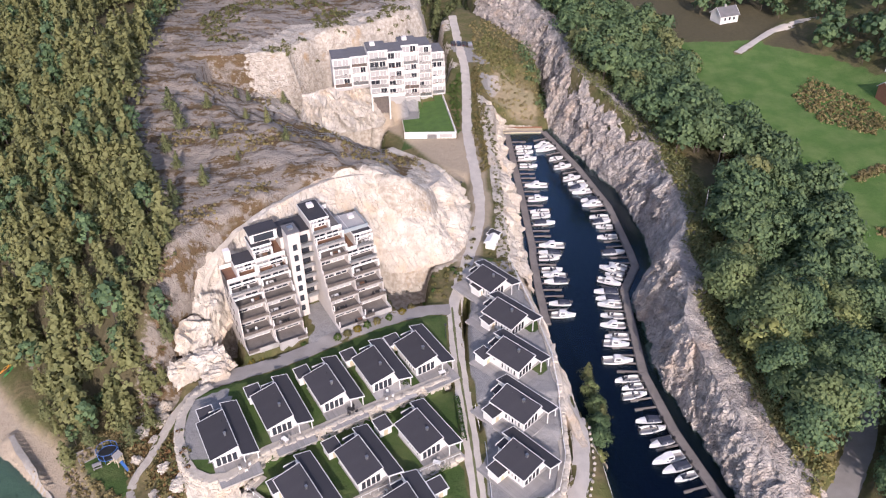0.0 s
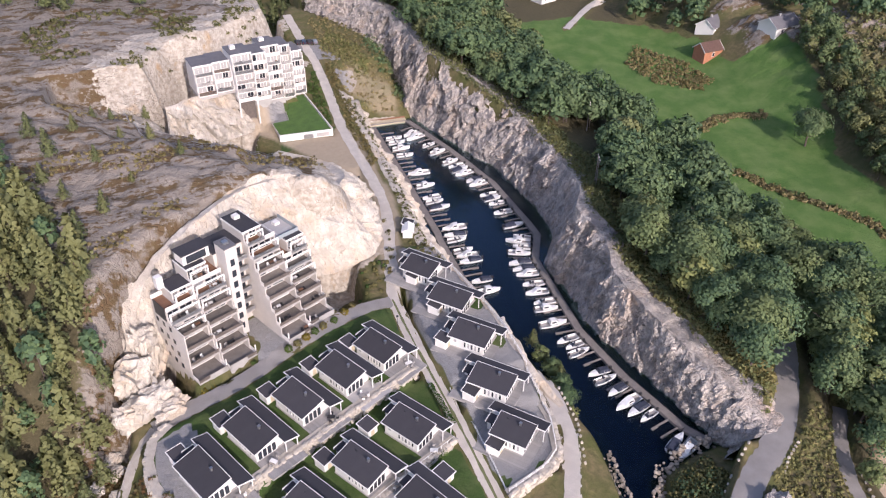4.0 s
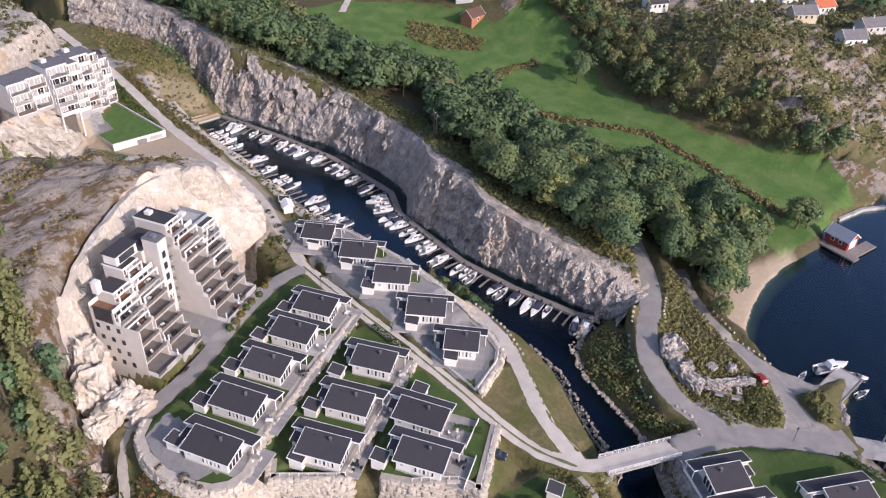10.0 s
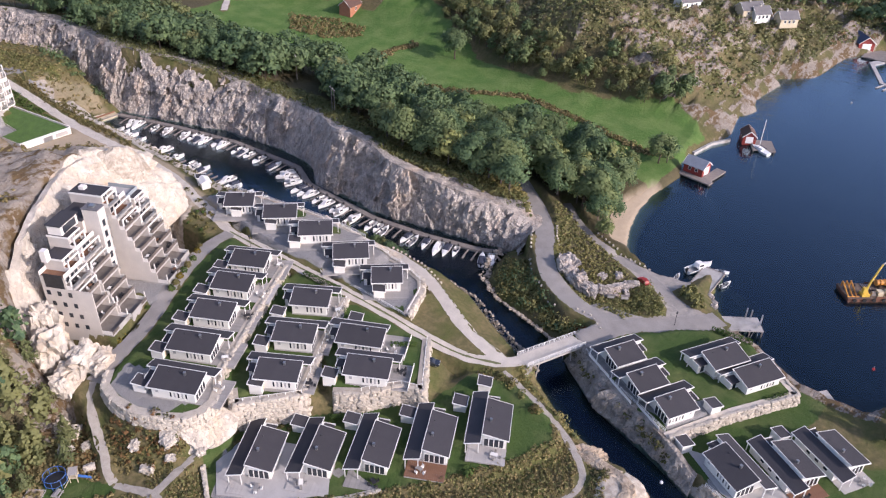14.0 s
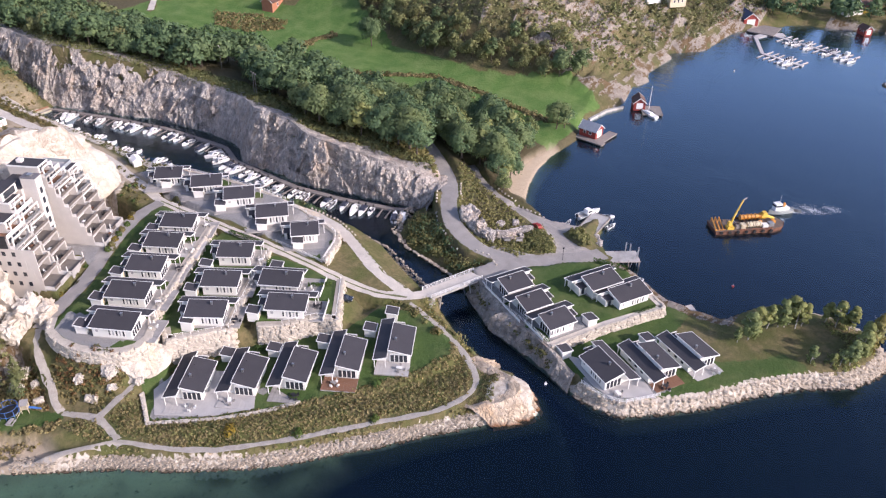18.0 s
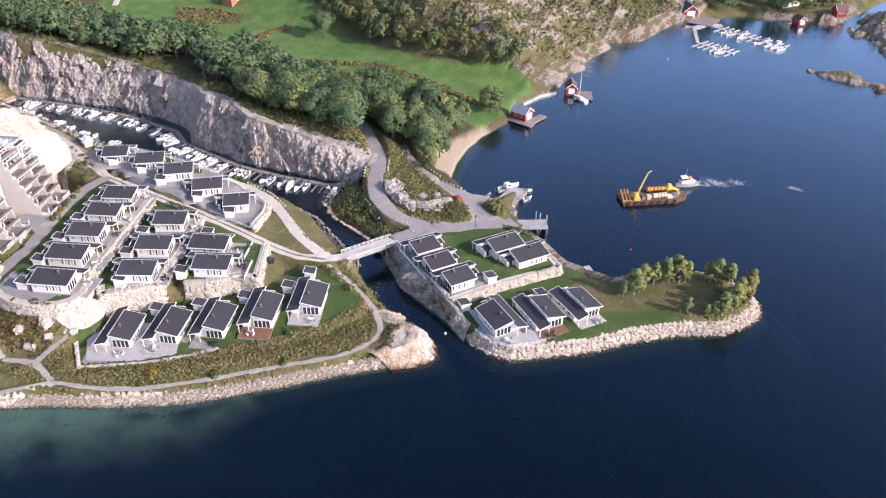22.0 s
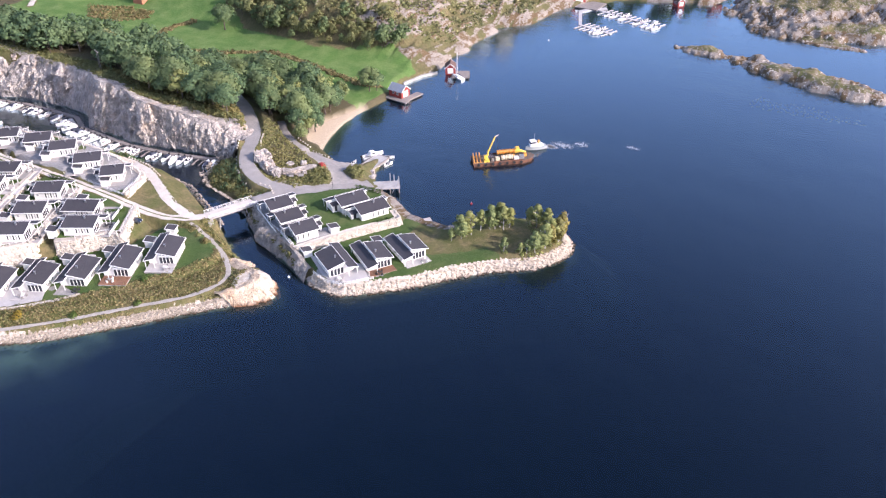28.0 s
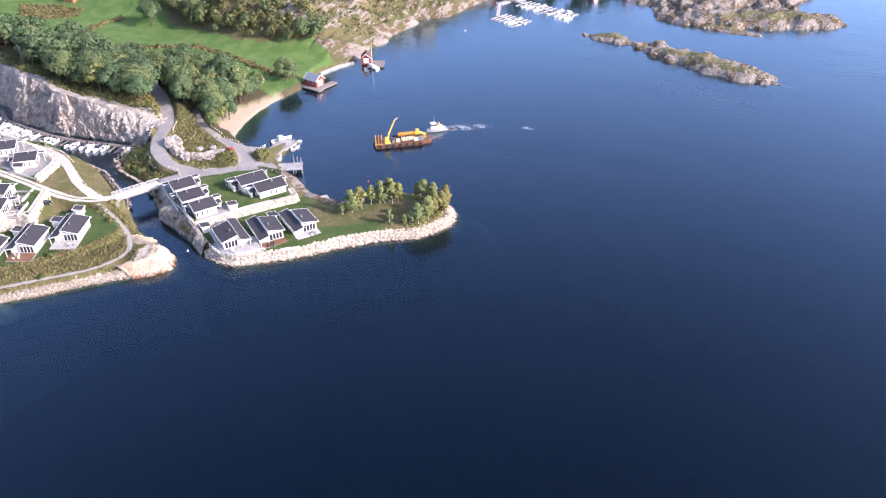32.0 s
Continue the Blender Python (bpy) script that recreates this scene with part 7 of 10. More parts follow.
def stone_wall(name, line, top, label, size=0.95, thick=1.5, low=None, seed=1):
    """A dry wall of rough blocks along a line up to the height top; its foot follows the ground outside."""
    r = random.Random(seed)
    w = empty(name, Matrix(), label, "wall")
    c = resample(line, 0.45)
    t = np.gradient(c[:, :2], axis=0)
    t /= np.linalg.norm(t, axis=1)[:, None]
    out = np.stack([-t[:, 1], t[:, 0]], 1)
    foot = land(c[:, 0] + out[:, 0] * 1.3, c[:, 1] + out[:, 1] * 1.3, True) - 0.3
    if low is not None:
        foot = np.maximum(foot, low)
    tops = np.full(len(c), top) if not hasattr(top, "__len__") else np.interp(np.linspace(0, 1, len(c)), np.linspace(0, 1, len(top)), top)
    # earth core behind the stones
    v, f = [], []
    for i in range(len(c)):
        a, b = c[i] - out[i] * 0.05, c[i] - out[i] * thick
        lean = 0.12 * (tops[i] - foot[i])
        v += [(a[0] + out[i][0] * lean, a[1] + out[i][1] * lean, foot[i]), (a[0], a[1], tops[i] - 0.12), (b[0], b[1], tops[i] - 0.12)]
        if i:
            k = 3 * i
            f += [(k - 2, k + 1, k, k - 3), (k - 1, k + 2, k + 1, k - 2)]
    part("core", mesh_of("core", v, f), STONE, w)
    spots = []
    s, n = 0.0, len(c)
    level = 0
    while True:
        z = level * size * 0.72
        x, any_ = r.uniform(0, 0.5), False
        while x < (n - 1) * 0.45:
            i = min(int(x / 0.45), n - 1)
            wide = size * r.uniform(0.75, 1.45)
            zz = foot[i] + z + size * 0.3
            if zz < tops[i] + 0.05:
                any_ = True
                lean = 0.12 * max(tops[i] - zz, 0)
                p = c[i] + out[i] * (lean + r.uniform(-0.08, 0.16))
                spots.append((p[0], p[1], min(zz, tops[i] - 0.18), wide * 1.02, size * r.uniform(0.8, 1.1), size * r.uniform(0.72, 0.95), math.degrees(math.atan2(t[i][1], t[i][0])) + r.uniform(-9, 9)))
            x += wide * 0.94
        level += 1
        if not any_ or level > 14:
            break
    pile(w, spots)
    return w


stone_wall("retaining_wall", [(1.5, 122.8), (-14.4, 114.3), (-24.6, 108.4), (-34.6, 103), (-38.2, 98.6), (-41, 96.6), (-44.8, 96.2), (-48.2, 97.8), (-50.9, 101.3), (-53.5, 107), (-54.3, 113), (-53.4, 118.3), (-50, 121.8)], 13.35, "pale rough stone retaining wall of the upper terrace", 0.9, seed=1, low=10.0)
stone_wall("retaining_wall", [(4.2, 103), (-12.5, 94.5), (-26.4, 86.2), (-37.9, 95.4), (-35.2, 99.4)], 11.0, "pale rough stone retaining wall of the middle terrace", 1.0, seed=2)
stone_wall("retaining_wall", [(6.3, 78.4), (-7.9, 68.1), (-9.8, 72.8), (-17.1, 77.9), (-21, 82.8)], 10.2, "pale rough stone retaining wall of the lower terrace", 0.95, seed=3)
stone_wall("retaining_wall", [(25.1, 107.5), (25.2, 103), (23, 94.4), (19.2, 91.2), (9.6, 87.6)], 10.65, "pale stone wall round the southern quay house", 0.9, seed=4)
stone_wall("retaining_wall", [(25.6, 133), (25.7, 116.5), (25.2, 107.5)], [13.1, 12.0, 10.8], "pale stone wall above the canal track", 0.95, seed=5, low=8.3)
stone_wall("retaining_wall", [(54.2, 10), (50.8, 5.0), (35.4, 14.4), (19.0, 22.4)], 5.6, "pale stone retaining wall between the two canal terraces", 0.85, seed=6)
stone_wall("garden_wall", [(-30.5, 60.2), (-36, 64), (-44.4, 71.6), (-54.2, 83.6), (-49, 92)], [4.7, 4.4, 4.1, 3.9, 4.6], "low pale stone garden wall above the shore path", 0.7, 0.6, seed=7)


def bank(name, line, width, label, size=1.0, density=1.0, seed=1, high=2.6):
    """Tipped stones along the water's edge."""
    r = random.Random(seed)
    b = empty(name, Matrix(), label, "stone bank")
    c = resample(line, 0.5)
    t = np.gradient(c, axis=0)
    t /= np.linalg.norm(t, axis=1)[:, None]
    inn = np.stack([-t[:, 1], t[:, 0]], 1)
    spots = []
    for i in range(len(c)):
        for _ in range(int(width * 0.5 * density / (size * size) * 1.35 + r.random())):
            o = r.uniform(-0.12, 1.12) * width
            p = c[i] + inn[i] * o + t[i] * r.uniform(-0.4, 0.4)
            s = size * r.choice((0.6, 0.8, 1.0, 1.25))
            spots.append((p[0], p[1], 0.0, s * r.uniform(0.8, 1.3), s * r.uniform(0.8, 1.2), s * r.uniform(0.6, 0.95), r.uniform(0, 360), o / width))
    a = np.array(spots)
    z = np.clip(land(a[:, 0], a[:, 1], True), -0.9, high)
    slope = np.clip(a[:, 7], -0.3, 1) * high
    z = np.maximum(z, np.minimum(slope, high) * 0.9) + 0.1
    full = [(x, y, float(zz), sa, sb, sc, tt) for (x, y, _, sa, sb, sc, tt, _o), zz in zip(spots, z)]
    r.shuffle(full)
    pile(b, full, stones=SHORE_STONES)
    return b


bank("stone_bank", WEST_BANK, 2.3, "long bank of pale tipped stones along the shore", 0.5, 1.5, seed=1, high=1.7)
bank("stone_bank", POINT_BANK, 3.0, "bank of large pale tipped stones round the wooded point", 0.66, 1.7, seed=2, high=2.3)
bank("stone_bank", [(33, 57), (36, 61), (38.5, 70.6), (41, 82.6), (46, 90), (53, 92.5), (60, 93.5)], 2.0, "bank of grey tipped stones beside the canal", 0.65, 0.8, seed=3, high=2.0)
bank("stone_bank", [(35.4, 97.8), (34.2, 86.2), (28.6, 73.7), (24.7, 64.3), (21, 58)], 1.6, "low bank of pale stones along the canal track", 0.55, 0.8, seed=4, high=1.6)

# ---- trees and shrubs ----
def cards(centres, out, size, rng, flat=0.6):
    """Ragged leaf clumps as four-cornered pieces, facing roughly outward: corners, four a clump, each with its place and its normal."""
    n = len(centres)
    nrm = out + rng.normal(0, flat, (n, 3))
    nrm /= np.maximum(np.linalg.norm(nrm, axis=1), 1e-6)[:, None]
    a = np.cross(nrm, rng.normal(0, 1, (n, 3)))
    a /= np.maximum(np.linalg.norm(a, axis=1), 1e-6)[:, None]
    b = np.cross(nrm, a)
    size = np.asarray(size) * rng.uniform(0.6, 1.35, n)
    v = np.empty((n, 4, 3))
    for k, (p, q) in enumerate(((-1, -1), (1, -1), (1, 1), (-1, 1))):
        j = rng.uniform(0.45, 1.1, (n, 2))
        v[:, k] = centres + a * (p * j[:, 0] * size)[:, None] * 0.5 + b * (q * j[:, 1] * size)[:, None] * 0.5 + nrm * (rng.normal(0, 0.12, n) * size)[:, None]
    soft = out + 0.45 * nrm
    soft /= np.maximum(np.linalg.norm(soft, axis=1), 1e-6)[:, None]
    return np.concatenate([v.reshape(-1, 3), np.repeat(soft, 4, axis=0)], 1)


def broad_crown(seed, high, wide, n, leaf, low=0.22):
    """Leaf clumps of a round-headed tree, gathered in uneven lobes."""
    r = np.random.RandomState(seed)
    lobes = []
    for _ in range(26):
        a, t = r.uniform(0, 2 * math.pi), r.uniform(0, 1)
        z = high * (low + 0.14 + (0.86 - low - 0.14) * t)
        reach = wide * 0.5 * math.sqrt(max(0.05, 1 - (2 * t - 0.75) ** 2 * 0.75)) * r.uniform(0.45, 0.8)
        lobes.append((reach * math.cos(a), reach * math.sin(a), z, wide * r.uniform(0.10, 0.24)))
    lobes.append((0, 0, high * 0.82, wide * 0.22))
    pts, outs = [], []
    per = n // len(lobes)
    for x, y, z, q in lobes:
        d = r.normal(0, 1, (per, 3))
        d[:, 2] = np.abs(d[:, 2]) * np.where(r.uniform(0, 1, per) < 0.75, 1, -0.6)
        d /= np.linalg.norm(d, axis=1)[:, None]
        rad = q * r.uniform(0.6, 1.2, per)
        pts.append(np.array([x, y, z]) + d * rad[:, None] * np.array([1, 1, 0.85]))
        whole = pts[-1] - np.array([0, 0, high * 0.45])
        outs.append(d + 0.8 * whole / np.maximum(np.linalg.norm(whole, axis=1), 0.1)[:, None])
    return cards(np.concatenate(pts), np.concatenate(outs), leaf, r)


def pine_crown(seed, high, wide, n, leaf):
    """Needle tufts on whorls of a slim, uneven conifer."""
    r = np.random.RandomState(seed)
    pts, outs = [], []
    levels = 12
    for k in range(levels):
        t = k / (levels - 1)
        z0 = high * (0.16 + 0.78 * t)
        reach = wide * 0.5 * ((1.04 - t) ** 0.85) * r.uniform(0.7, 1.2) + 0.12
        arms = max(3, int(8 - 5 * t))
        turn = r.uniform(0, 6)
        for a in range(arms):
            ang = turn + 2 * math.pi * a / arms + r.uniform(-0.35, 0.35)
            m = max(3, int(n / levels / arms * (1.6 - 1.2 * t)))
            s = r.uniform(0.15, 1.0, m) ** 0.7
            L = reach * r.uniform(0.55, 1.2)
            wig = 0.10 * L + 0.06
            pts.append(np.stack([np.cos(ang) * L * s + r.normal(0, wig, m), np.sin(ang) * L * s + r.normal(0, wig, m), z0 + 0.18 * L * s + r.normal(0, wig, m)], 1))
            outs.append(np.stack([np.full(m, np.cos(ang) * 0.7), np.full(m, np.sin(ang) * 0.7), np.full(m, 0.7)], 1))
    pts.append(r.normal(0, 0.1, (10, 3)) * np.array([1, 1, 3.5]) + np.array([0, 0, high * 0.96]))
    outs.append(np.tile([0, 0, 1.0], (10, 1)))
    return cards(np.concatenate(pts), np.concatenate(outs), leaf, r)


def quads_mesh(name, v, material):
    me = bpy.data.meshes.new(name)
    n = len(v)
    me.vertices.add(n)
    me.vertices.foreach_set("co", np.ascontiguousarray(v[:, :3], dtype=np.float32).ravel())
    me.loops.add(n)
    me.loops.foreach_set("vertex_index", np.arange(n, dtype=np.int32))
    me.polygons.add(n // 4)
    me.polygons.foreach_set("loop_start", np.arange(0, n, 4, dtype=np.int32))
    me.update(calc_edges=True)
    me.normals_split_custom_set_from_vertices(v[:, 3:].astype(np.float32))
    me.materials.append(material)
    return me


def trunk_mesh(seed, high, thick, limbs, material, spread=0.3):
    r = random.Random(seed)
    bm = bmesh.new()
    pts = [Vector((0, 0, -0.5))]
    for k in range(1, 6):
        pts.append(Vector((r.uniform(-1, 1) * 0.02 * high, r.uniform(-1, 1) * 0.02 * high, high * 0.17 * k)))
    for k in range(5):
        tube(bm, pts[k], pts[k + 1], thick * (1 - k / 6), thick * (1 - (k + 1) / 6), 7)
    for k in range(limbs):
        z = high * r.uniform(0.22, 0.7)
        a = r.uniform(0, 6.3)
        L = high * spread * r.uniform(0.6, 1.1)
        p = Vector((0, 0, z))
        q = p + Vector((math.cos(a) * L * 0.5, math.sin(a) * L * 0.5, L * 0.35))
        tube(bm, p, q, thick * 0.45, thick * 0.28, 5)
        tube(bm, q, q + Vector((math.cos(a + 0.4) * L * 0.5, math.sin(a + 0.4) * L * 0.5, L * 0.4)), thick * 0.28, thick * 0.08, 4)
    me = bpy.data.meshes.new("trunk")
    bm.normal_update()
    bm.to_mesh(me)
    bm.free()
    me.materials.append(material)
    return me


BROAD = [(trunk_mesh(k, 10, 0.26, 9, BARK), quads_mesh("crown", broad_crown(k, 10, (8.5, 9.5, 7.8, 10.2, 8.8)[k], 2900, 0.44), LEAF)) for k in range(5)]
BIRCHES = [(trunk_mesh(20 + k, 7, 0.12, 8, BIRCHBARK, 0.22), quads_mesh("crown", broad_crown(30 + k, 7, (2.9, 3.3, 2.8)[k], 980, 0.42, 0.04), (BIRCH, BIRCH, YELLOWING)[k])) for k in range(3)]
PINES = [(trunk_mesh(40 + k, 10, 0.19, 6, BARK, 0.18), quads_mesh("crown", pine_crown(50 + k, 10, (5.4, 4.6, 6.0, 5.0)[k], 1100, 0.42), PINE)) for k in range(4)]
YELLOWED = [(trunk_mesh(60, 10, 0.2, 9, BARK), quads_mesh("crown", broad_crown(61, 10, 7.5, 1200, 0.55), BIRCH))]
_trng = random.Random(11)


def tree(kind, x, y, high, label, category="tree", group="", z=None, scale=None):
    trunk, crown = kind
    z = ground_at(x, y) if z is None else z
    base = {0: 10.0}.get(0) if kind not in BIRCHES else 7.0
    s = high / base
    t = empty("tree", pose(x, y, z, _trng.uniform(-3, 3), _trng.uniform(-3, 3), _trng.uniform(0, 360)) @ Matrix.Diagonal((s * _trng.uniform(0.9, 1.12), s * _trng.uniform(0.9, 1.12), s, 1)), label, category, group)
    part("trunk", trunk, None, t)
    part("crown", crown, None, t)
    return t


def scatter(poly, gap, seed, ok=None):
    """Uneven spacing of points in a polygon."""
    r = np.random.RandomState(seed)
    p = np.array([q[:2] for q in poly], float)
    lo, hi = p.min(0), p.max(0)
    gx, gy = np.meshgrid(np.arange(lo[0], hi[0], gap), np.arange(lo[1], hi[1], gap))
    x, y = gx.ravel() + r.uniform(-0.45, 0.45, gx.size) * gap, gy.ravel() + r.uniform(-0.45, 0.45, gx.size) * gap
    keep = inside(x, y, poly) > 0
    x, y = x[keep], y[keep]
    if ok is not None:
        k = ok(x, y)
        x, y = x[k], y[k]
    return x, y


def clear_of_roads(x, y, margin=2.5):
    good = np.ones(len(x), bool)
    for name, line in ROADS.items():
        good &= to_line(x, y, line)[0] > WIDTH[name] / 2 + margin
    return good & (shore_gap(x, y) > 1.5)


def woodland(name, x, y, crowns, high, material, label, seed, z=None):
    """Many trees that nobody would count, as one object of leaf clumps over thin trunks."""
    r = np.random.RandomState(seed)
    z = land(x, y, True) if z is None else z
    vs, trunks = [], []
    for k in range(len(x)):
        c = crowns[r.randint(len(crowns))]
        h = high * r.choice((0.62, 0.8, 0.95, 1.05, 1.2, 1.38)) * r.uniform(0.92, 1.08) / 10.0
        a = r.uniform(0, 2 * math.pi)
        s = h * r.uniform(0.88, 1.18)
        ca, sa = math.cos(a) * s, math.sin(a) * s
        cn, sn = math.cos(a), math.sin(a)
        vs.append(np.stack([c[:, 0] * ca - c[:, 1] * sa + x[k], c[:, 0] * sa + c[:, 1] * ca + y[k], c[:, 2] * h + z[k], c[:, 3] * cn - c[:, 4] * sn, c[:, 3] * sn + c[:, 4] * cn, c[:, 5]], 1))
        w = 0.16 * h
        top = 6.5 * h
        for dx, dy in ((w, 0), (0, w)):
            side = (dy / w, -dx / w, 0.0)
            trunks.append(np.array([[x[k] - dx, y[k] - dy, z[k] - 0.4, *side], [x[k] + dx, y[k] + dy, z[k] - 0.4, *side], [x[k] + dx * 0.5, y[k] + dy * 0.5, z[k] + top, *side], [x[k] - dx * 0.5, y[k] - dy * 0.5, z[k] + top, *side]]))
    leaves, stems = np.concatenate(vs), np.concatenate(trunks)
    me = quads_mesh(name, np.concatenate([leaves, stems]), material)
    me.materials.append(BARK)
    idx = np.zeros((len(leaves) + len(stems)) // 4, np.int32)
    idx[len(leaves) // 4:] = 1
    me.polygons.foreach_set("material_index", idx)
    return tagged(new(name, me), label, "woodland", kind="stuff")


FAR_BROAD = [broad_crown(100 + k, 10, (8.4, 7.2, 9.2, 7.8)[k], 720, 0.64) for k in range(4)]
FAR_PINE = [pine_crown(110 + k, 10, (5.6, 6.2, 5.0, 5.8)[k], 520, 0.62) for k in range(4)]
DISTANT = [broad_crown(140 + k, 10, (9.0, 8.2, 10.0)[k], 110, 1.7) for k in range(3)]
DISTANT_PINE = [pine_crown(150 + k, 10, 4.8, 150, 1.0) for k in range(3)]
SMALL_BROAD = [broad_crown(170 + k, 10, (6.6, 5.8, 7.4)[k], 520, 0.6) for k in range(3)]
FAR_THIN = [broad_crown(120 + k, 10, 4.5, 190, 0.8) for k in range(3)]

# west: conifers over the hill
_x, _y = scatter(WEST_WOOD, 4.2, 1, lambda x, y: (shore_gap(x, y) > 3) & (np.hypot((x + 114) / 10, (y - 278) / 24) > 1))
_k = np.random.RandomState(4).uniform(0, 1, len(_x)) < 0.82
woodland("pine_wood", _x[_k], _y[_k], FAR_PINE, 10.5, PINE, "dense olive-green pine wood covering the rocky hillside", 2)
woodland("mixed_wood", _x[~_k], _y[~_k], FAR_THIN, 10.0, LEAF, "light green birches mixed into the pine wood", 3)
# pines standing by themselves along the wood's edge and on the bare rock
for _n, (_px, _py) in enumerate([(-62, 126), (-61, 132), (-64, 140), (-61.5, 146), (-66, 154), (-63, 159), (-70, 168), (-67, 177), (-72, 186), (-71, 197), (-76, 206), (-66, 208), (-55, 206), (-47, 198), (-40, 186), (-52, 180), (-58, 168), (-63, 118), (-66, 113), (-70, 117), (-75, 113), (-79, 110), (-72, 124), (-69, 131), (-58, 224), (-64, 232), (-50, 236), (-83, 116), (-87, 121), (-60, 190)]):
    tree(PINES[_n % 4], _px, _py, (6.5, 8.5, 7.5, 5.5)[_n % 4] * (0.62 if _n in (12, 13, 14, 15, 24, 25, 26, 29) else 1), "olive-green pine standing on bare rocky ground", "tree", "pines on the rock")

# east: broad-leaved wood behind the cliffs
EAST_WOOD = [(38, 345), (49, 304), (50, 276), (56, 258), (62, 246), (70, 224), (72, 212), (96, 213), (99, 206), (82, 196), (75, 180), (70.5, 160), (66.5, 140), (65.8, 122), (69, 106), (73, 94), (84, 80), (92, 76), (104, 80), (116, 84), (124, 94), (121, 118), (116, 145), (110, 172), (114, 198), (106, 214), (102, 232), (95, 245), (93, 285), (90, 330)]
_x, _y = scatter(EAST_WOOD, 5.0, 5, lambda x, y: clear_of_roads(x, y, 2.2))
_near = (_y < 150)
_k = ~_near & (np.random.RandomState(44).uniform(0, 1, len(_x)) < 0.16)
woodland("light_green_wood", _x[_k], _y[_k], FAR_BROAD, 10.0, EDGEWOOD, "lighter green trees scattered through the wood behind the cliff", 7)
_far = ~_near & ~_k
woodland("broadleaf_wood", _x[_far], _y[_far], FAR_BROAD, 11.0, LEAF, "dense dark green broad-leaved wood behind the cliff", 6)
for _n, (_px, _py) in enumerate(zip(_x[_near], _y[_near])):
    tree(YELLOWED[0] if _n % 11 == 4 else BROAD[_n % 5], _px, _py, _trng.choice((8.5, 10.0, 11.5, 13.0, 15.0)), "tall dark green broad-leaved tree beside the woodland road", "tree", "broad-leaved trees")
for _px, _py, _h in ((97, 92, 14), (90, 88, 14), (101, 84, 12), (93, 80, 10.5), (86.5, 93, 13), (89.6, 85.5, 12), (93, 100, 14), (86, 78, 10), (81, 73, 7.5), (99, 104, 13), (126, 88, 10), (119, 86, 9.5), (140, 84, 12), (143, 82, 9), (158, 191, 13.5), (105, 95, 13), (110, 88, 10)):
    tree(YELLOWED[0] if int(_px) % 3 == 0 and _px < 150 else BROAD[int(_px) % 5], _px, _py, _h, "large rounded green tree standing in the meadow" if _px > 150 else "large rounded green tree above the beach", "tree", "broad-leaved trees")
tree(YELLOWED[0], 71, 150, 6, "yellow-green young tree above the cliff", "tree")
tree(YELLOWED[0], 73, 143, 5, "yellow-green young tree above the cliff", "tree")
# hedgerow wood across the meadow
_x, _y = scatter([(186, 240), (178, 214), (170, 190), (163, 165), (163, 148), (166, 132), (169, 118), (173, 103), (180, 92), (190, 92), (190, 108), (180, 128), (174, 142), (176, 160), (184, 190), (196, 226), (200, 246)], 4.0, 8)
_k = np.random.RandomState(9).uniform(0, 1, len(_x)) < np.where((_y < 106) | (_y > 214), 0.85, 0.35)
woodland("hedgerow_wood", _x[_k], _y[_k], SMALL_BROAD, 8.5, LEAF, "dark green trees along the far edge of the meadow", 8)
woodland("autumn_hedgerow", _x[~_k], _y[~_k], SMALL_BROAD, 7.6, EDGEWOOD, "olive and yellowing trees along the far edge of the meadow", 9)
_x, _y = scatter([(120, 300), (140, 292), (186, 250), (205, 246), (260, 210), (300, 130), (340, 80), (380, 30), (600, 120), (700, 500), (300, 600), (120, 560), (60, 420), (62, 335)], 9, 12, lambda x, y: (fbm(x, y, scale=45, octaves=3, seed=90) > np.where((x > 200) & (y < 240), 0.45, -0.25)) & (inside(x, y, MEADOW) < -2) & (shore_gap(x, y) > 6))
woodland("far_wood", _x, _y, DISTANT, 9.0, LEAF, "distant mixed woods between the farmhouses", 13)
_x, _y = scatter([(-10, 340), (40, 345), (60, 420), (0, 520), (-160, 480), (-120, 330), (-60, 300)], 8, 14, lambda x, y: clear_of_roads(x, y, 4) & (fbm(x, y, scale=30, octaves=2, seed=91) > 0.0))
woodland("north_wood", _x, _y, DISTANT_PINE, 8.5, PINE, "distant pines beyond the upper flats", 15)
_x, _y = scatter([(368, -52), (372, -84), (392, -92), (425, -62), (410, -30), (380, -32)], 7, 16)
woodland("island_wood", _x, _y, DISTANT_PINE, 7.5, PINE, "dark pines on the outer island", 17)

# the wooded point
for _n, (_px, _py) in enumerate([(50.8, -14.7), (53.5, -16.6), (55.6, -17.2), (57.4, -18.1), (61.0, -19.3), (63.4, -21.4), (64.3, -22.9), (65.3, -25.4), (67.4, -26.4), (66.2, -23.6), (72.4, -31.2), (72.1, -33.9), (73.0, -37.1), (53.3, -32.1), (55.2, -36.5), (56.6, -38.2), (58.3, -40.2), (62.0, -41.8), (64.4, -42.6), (66.2, -42.4), (68.4, -43.4), (70.6, -43.6), (69.9, -41.6), (60.2, -40.6)]):
    _gold = _n in (18, 20, 21)
    tree(BIRCHES[2] if _gold else BIRCHES[_n % 2], _px, _py, (8.4, 9.8, 7.4, 9.2)[_n % 4] * (0.62 if _n in (0, 13, 14, 15, 23) else 1.0) * (1.12 if _gold else 1.0), "yellowing birch on the stony point" if _gold else "light green birch on the stony point", "tree", "birches on the point")
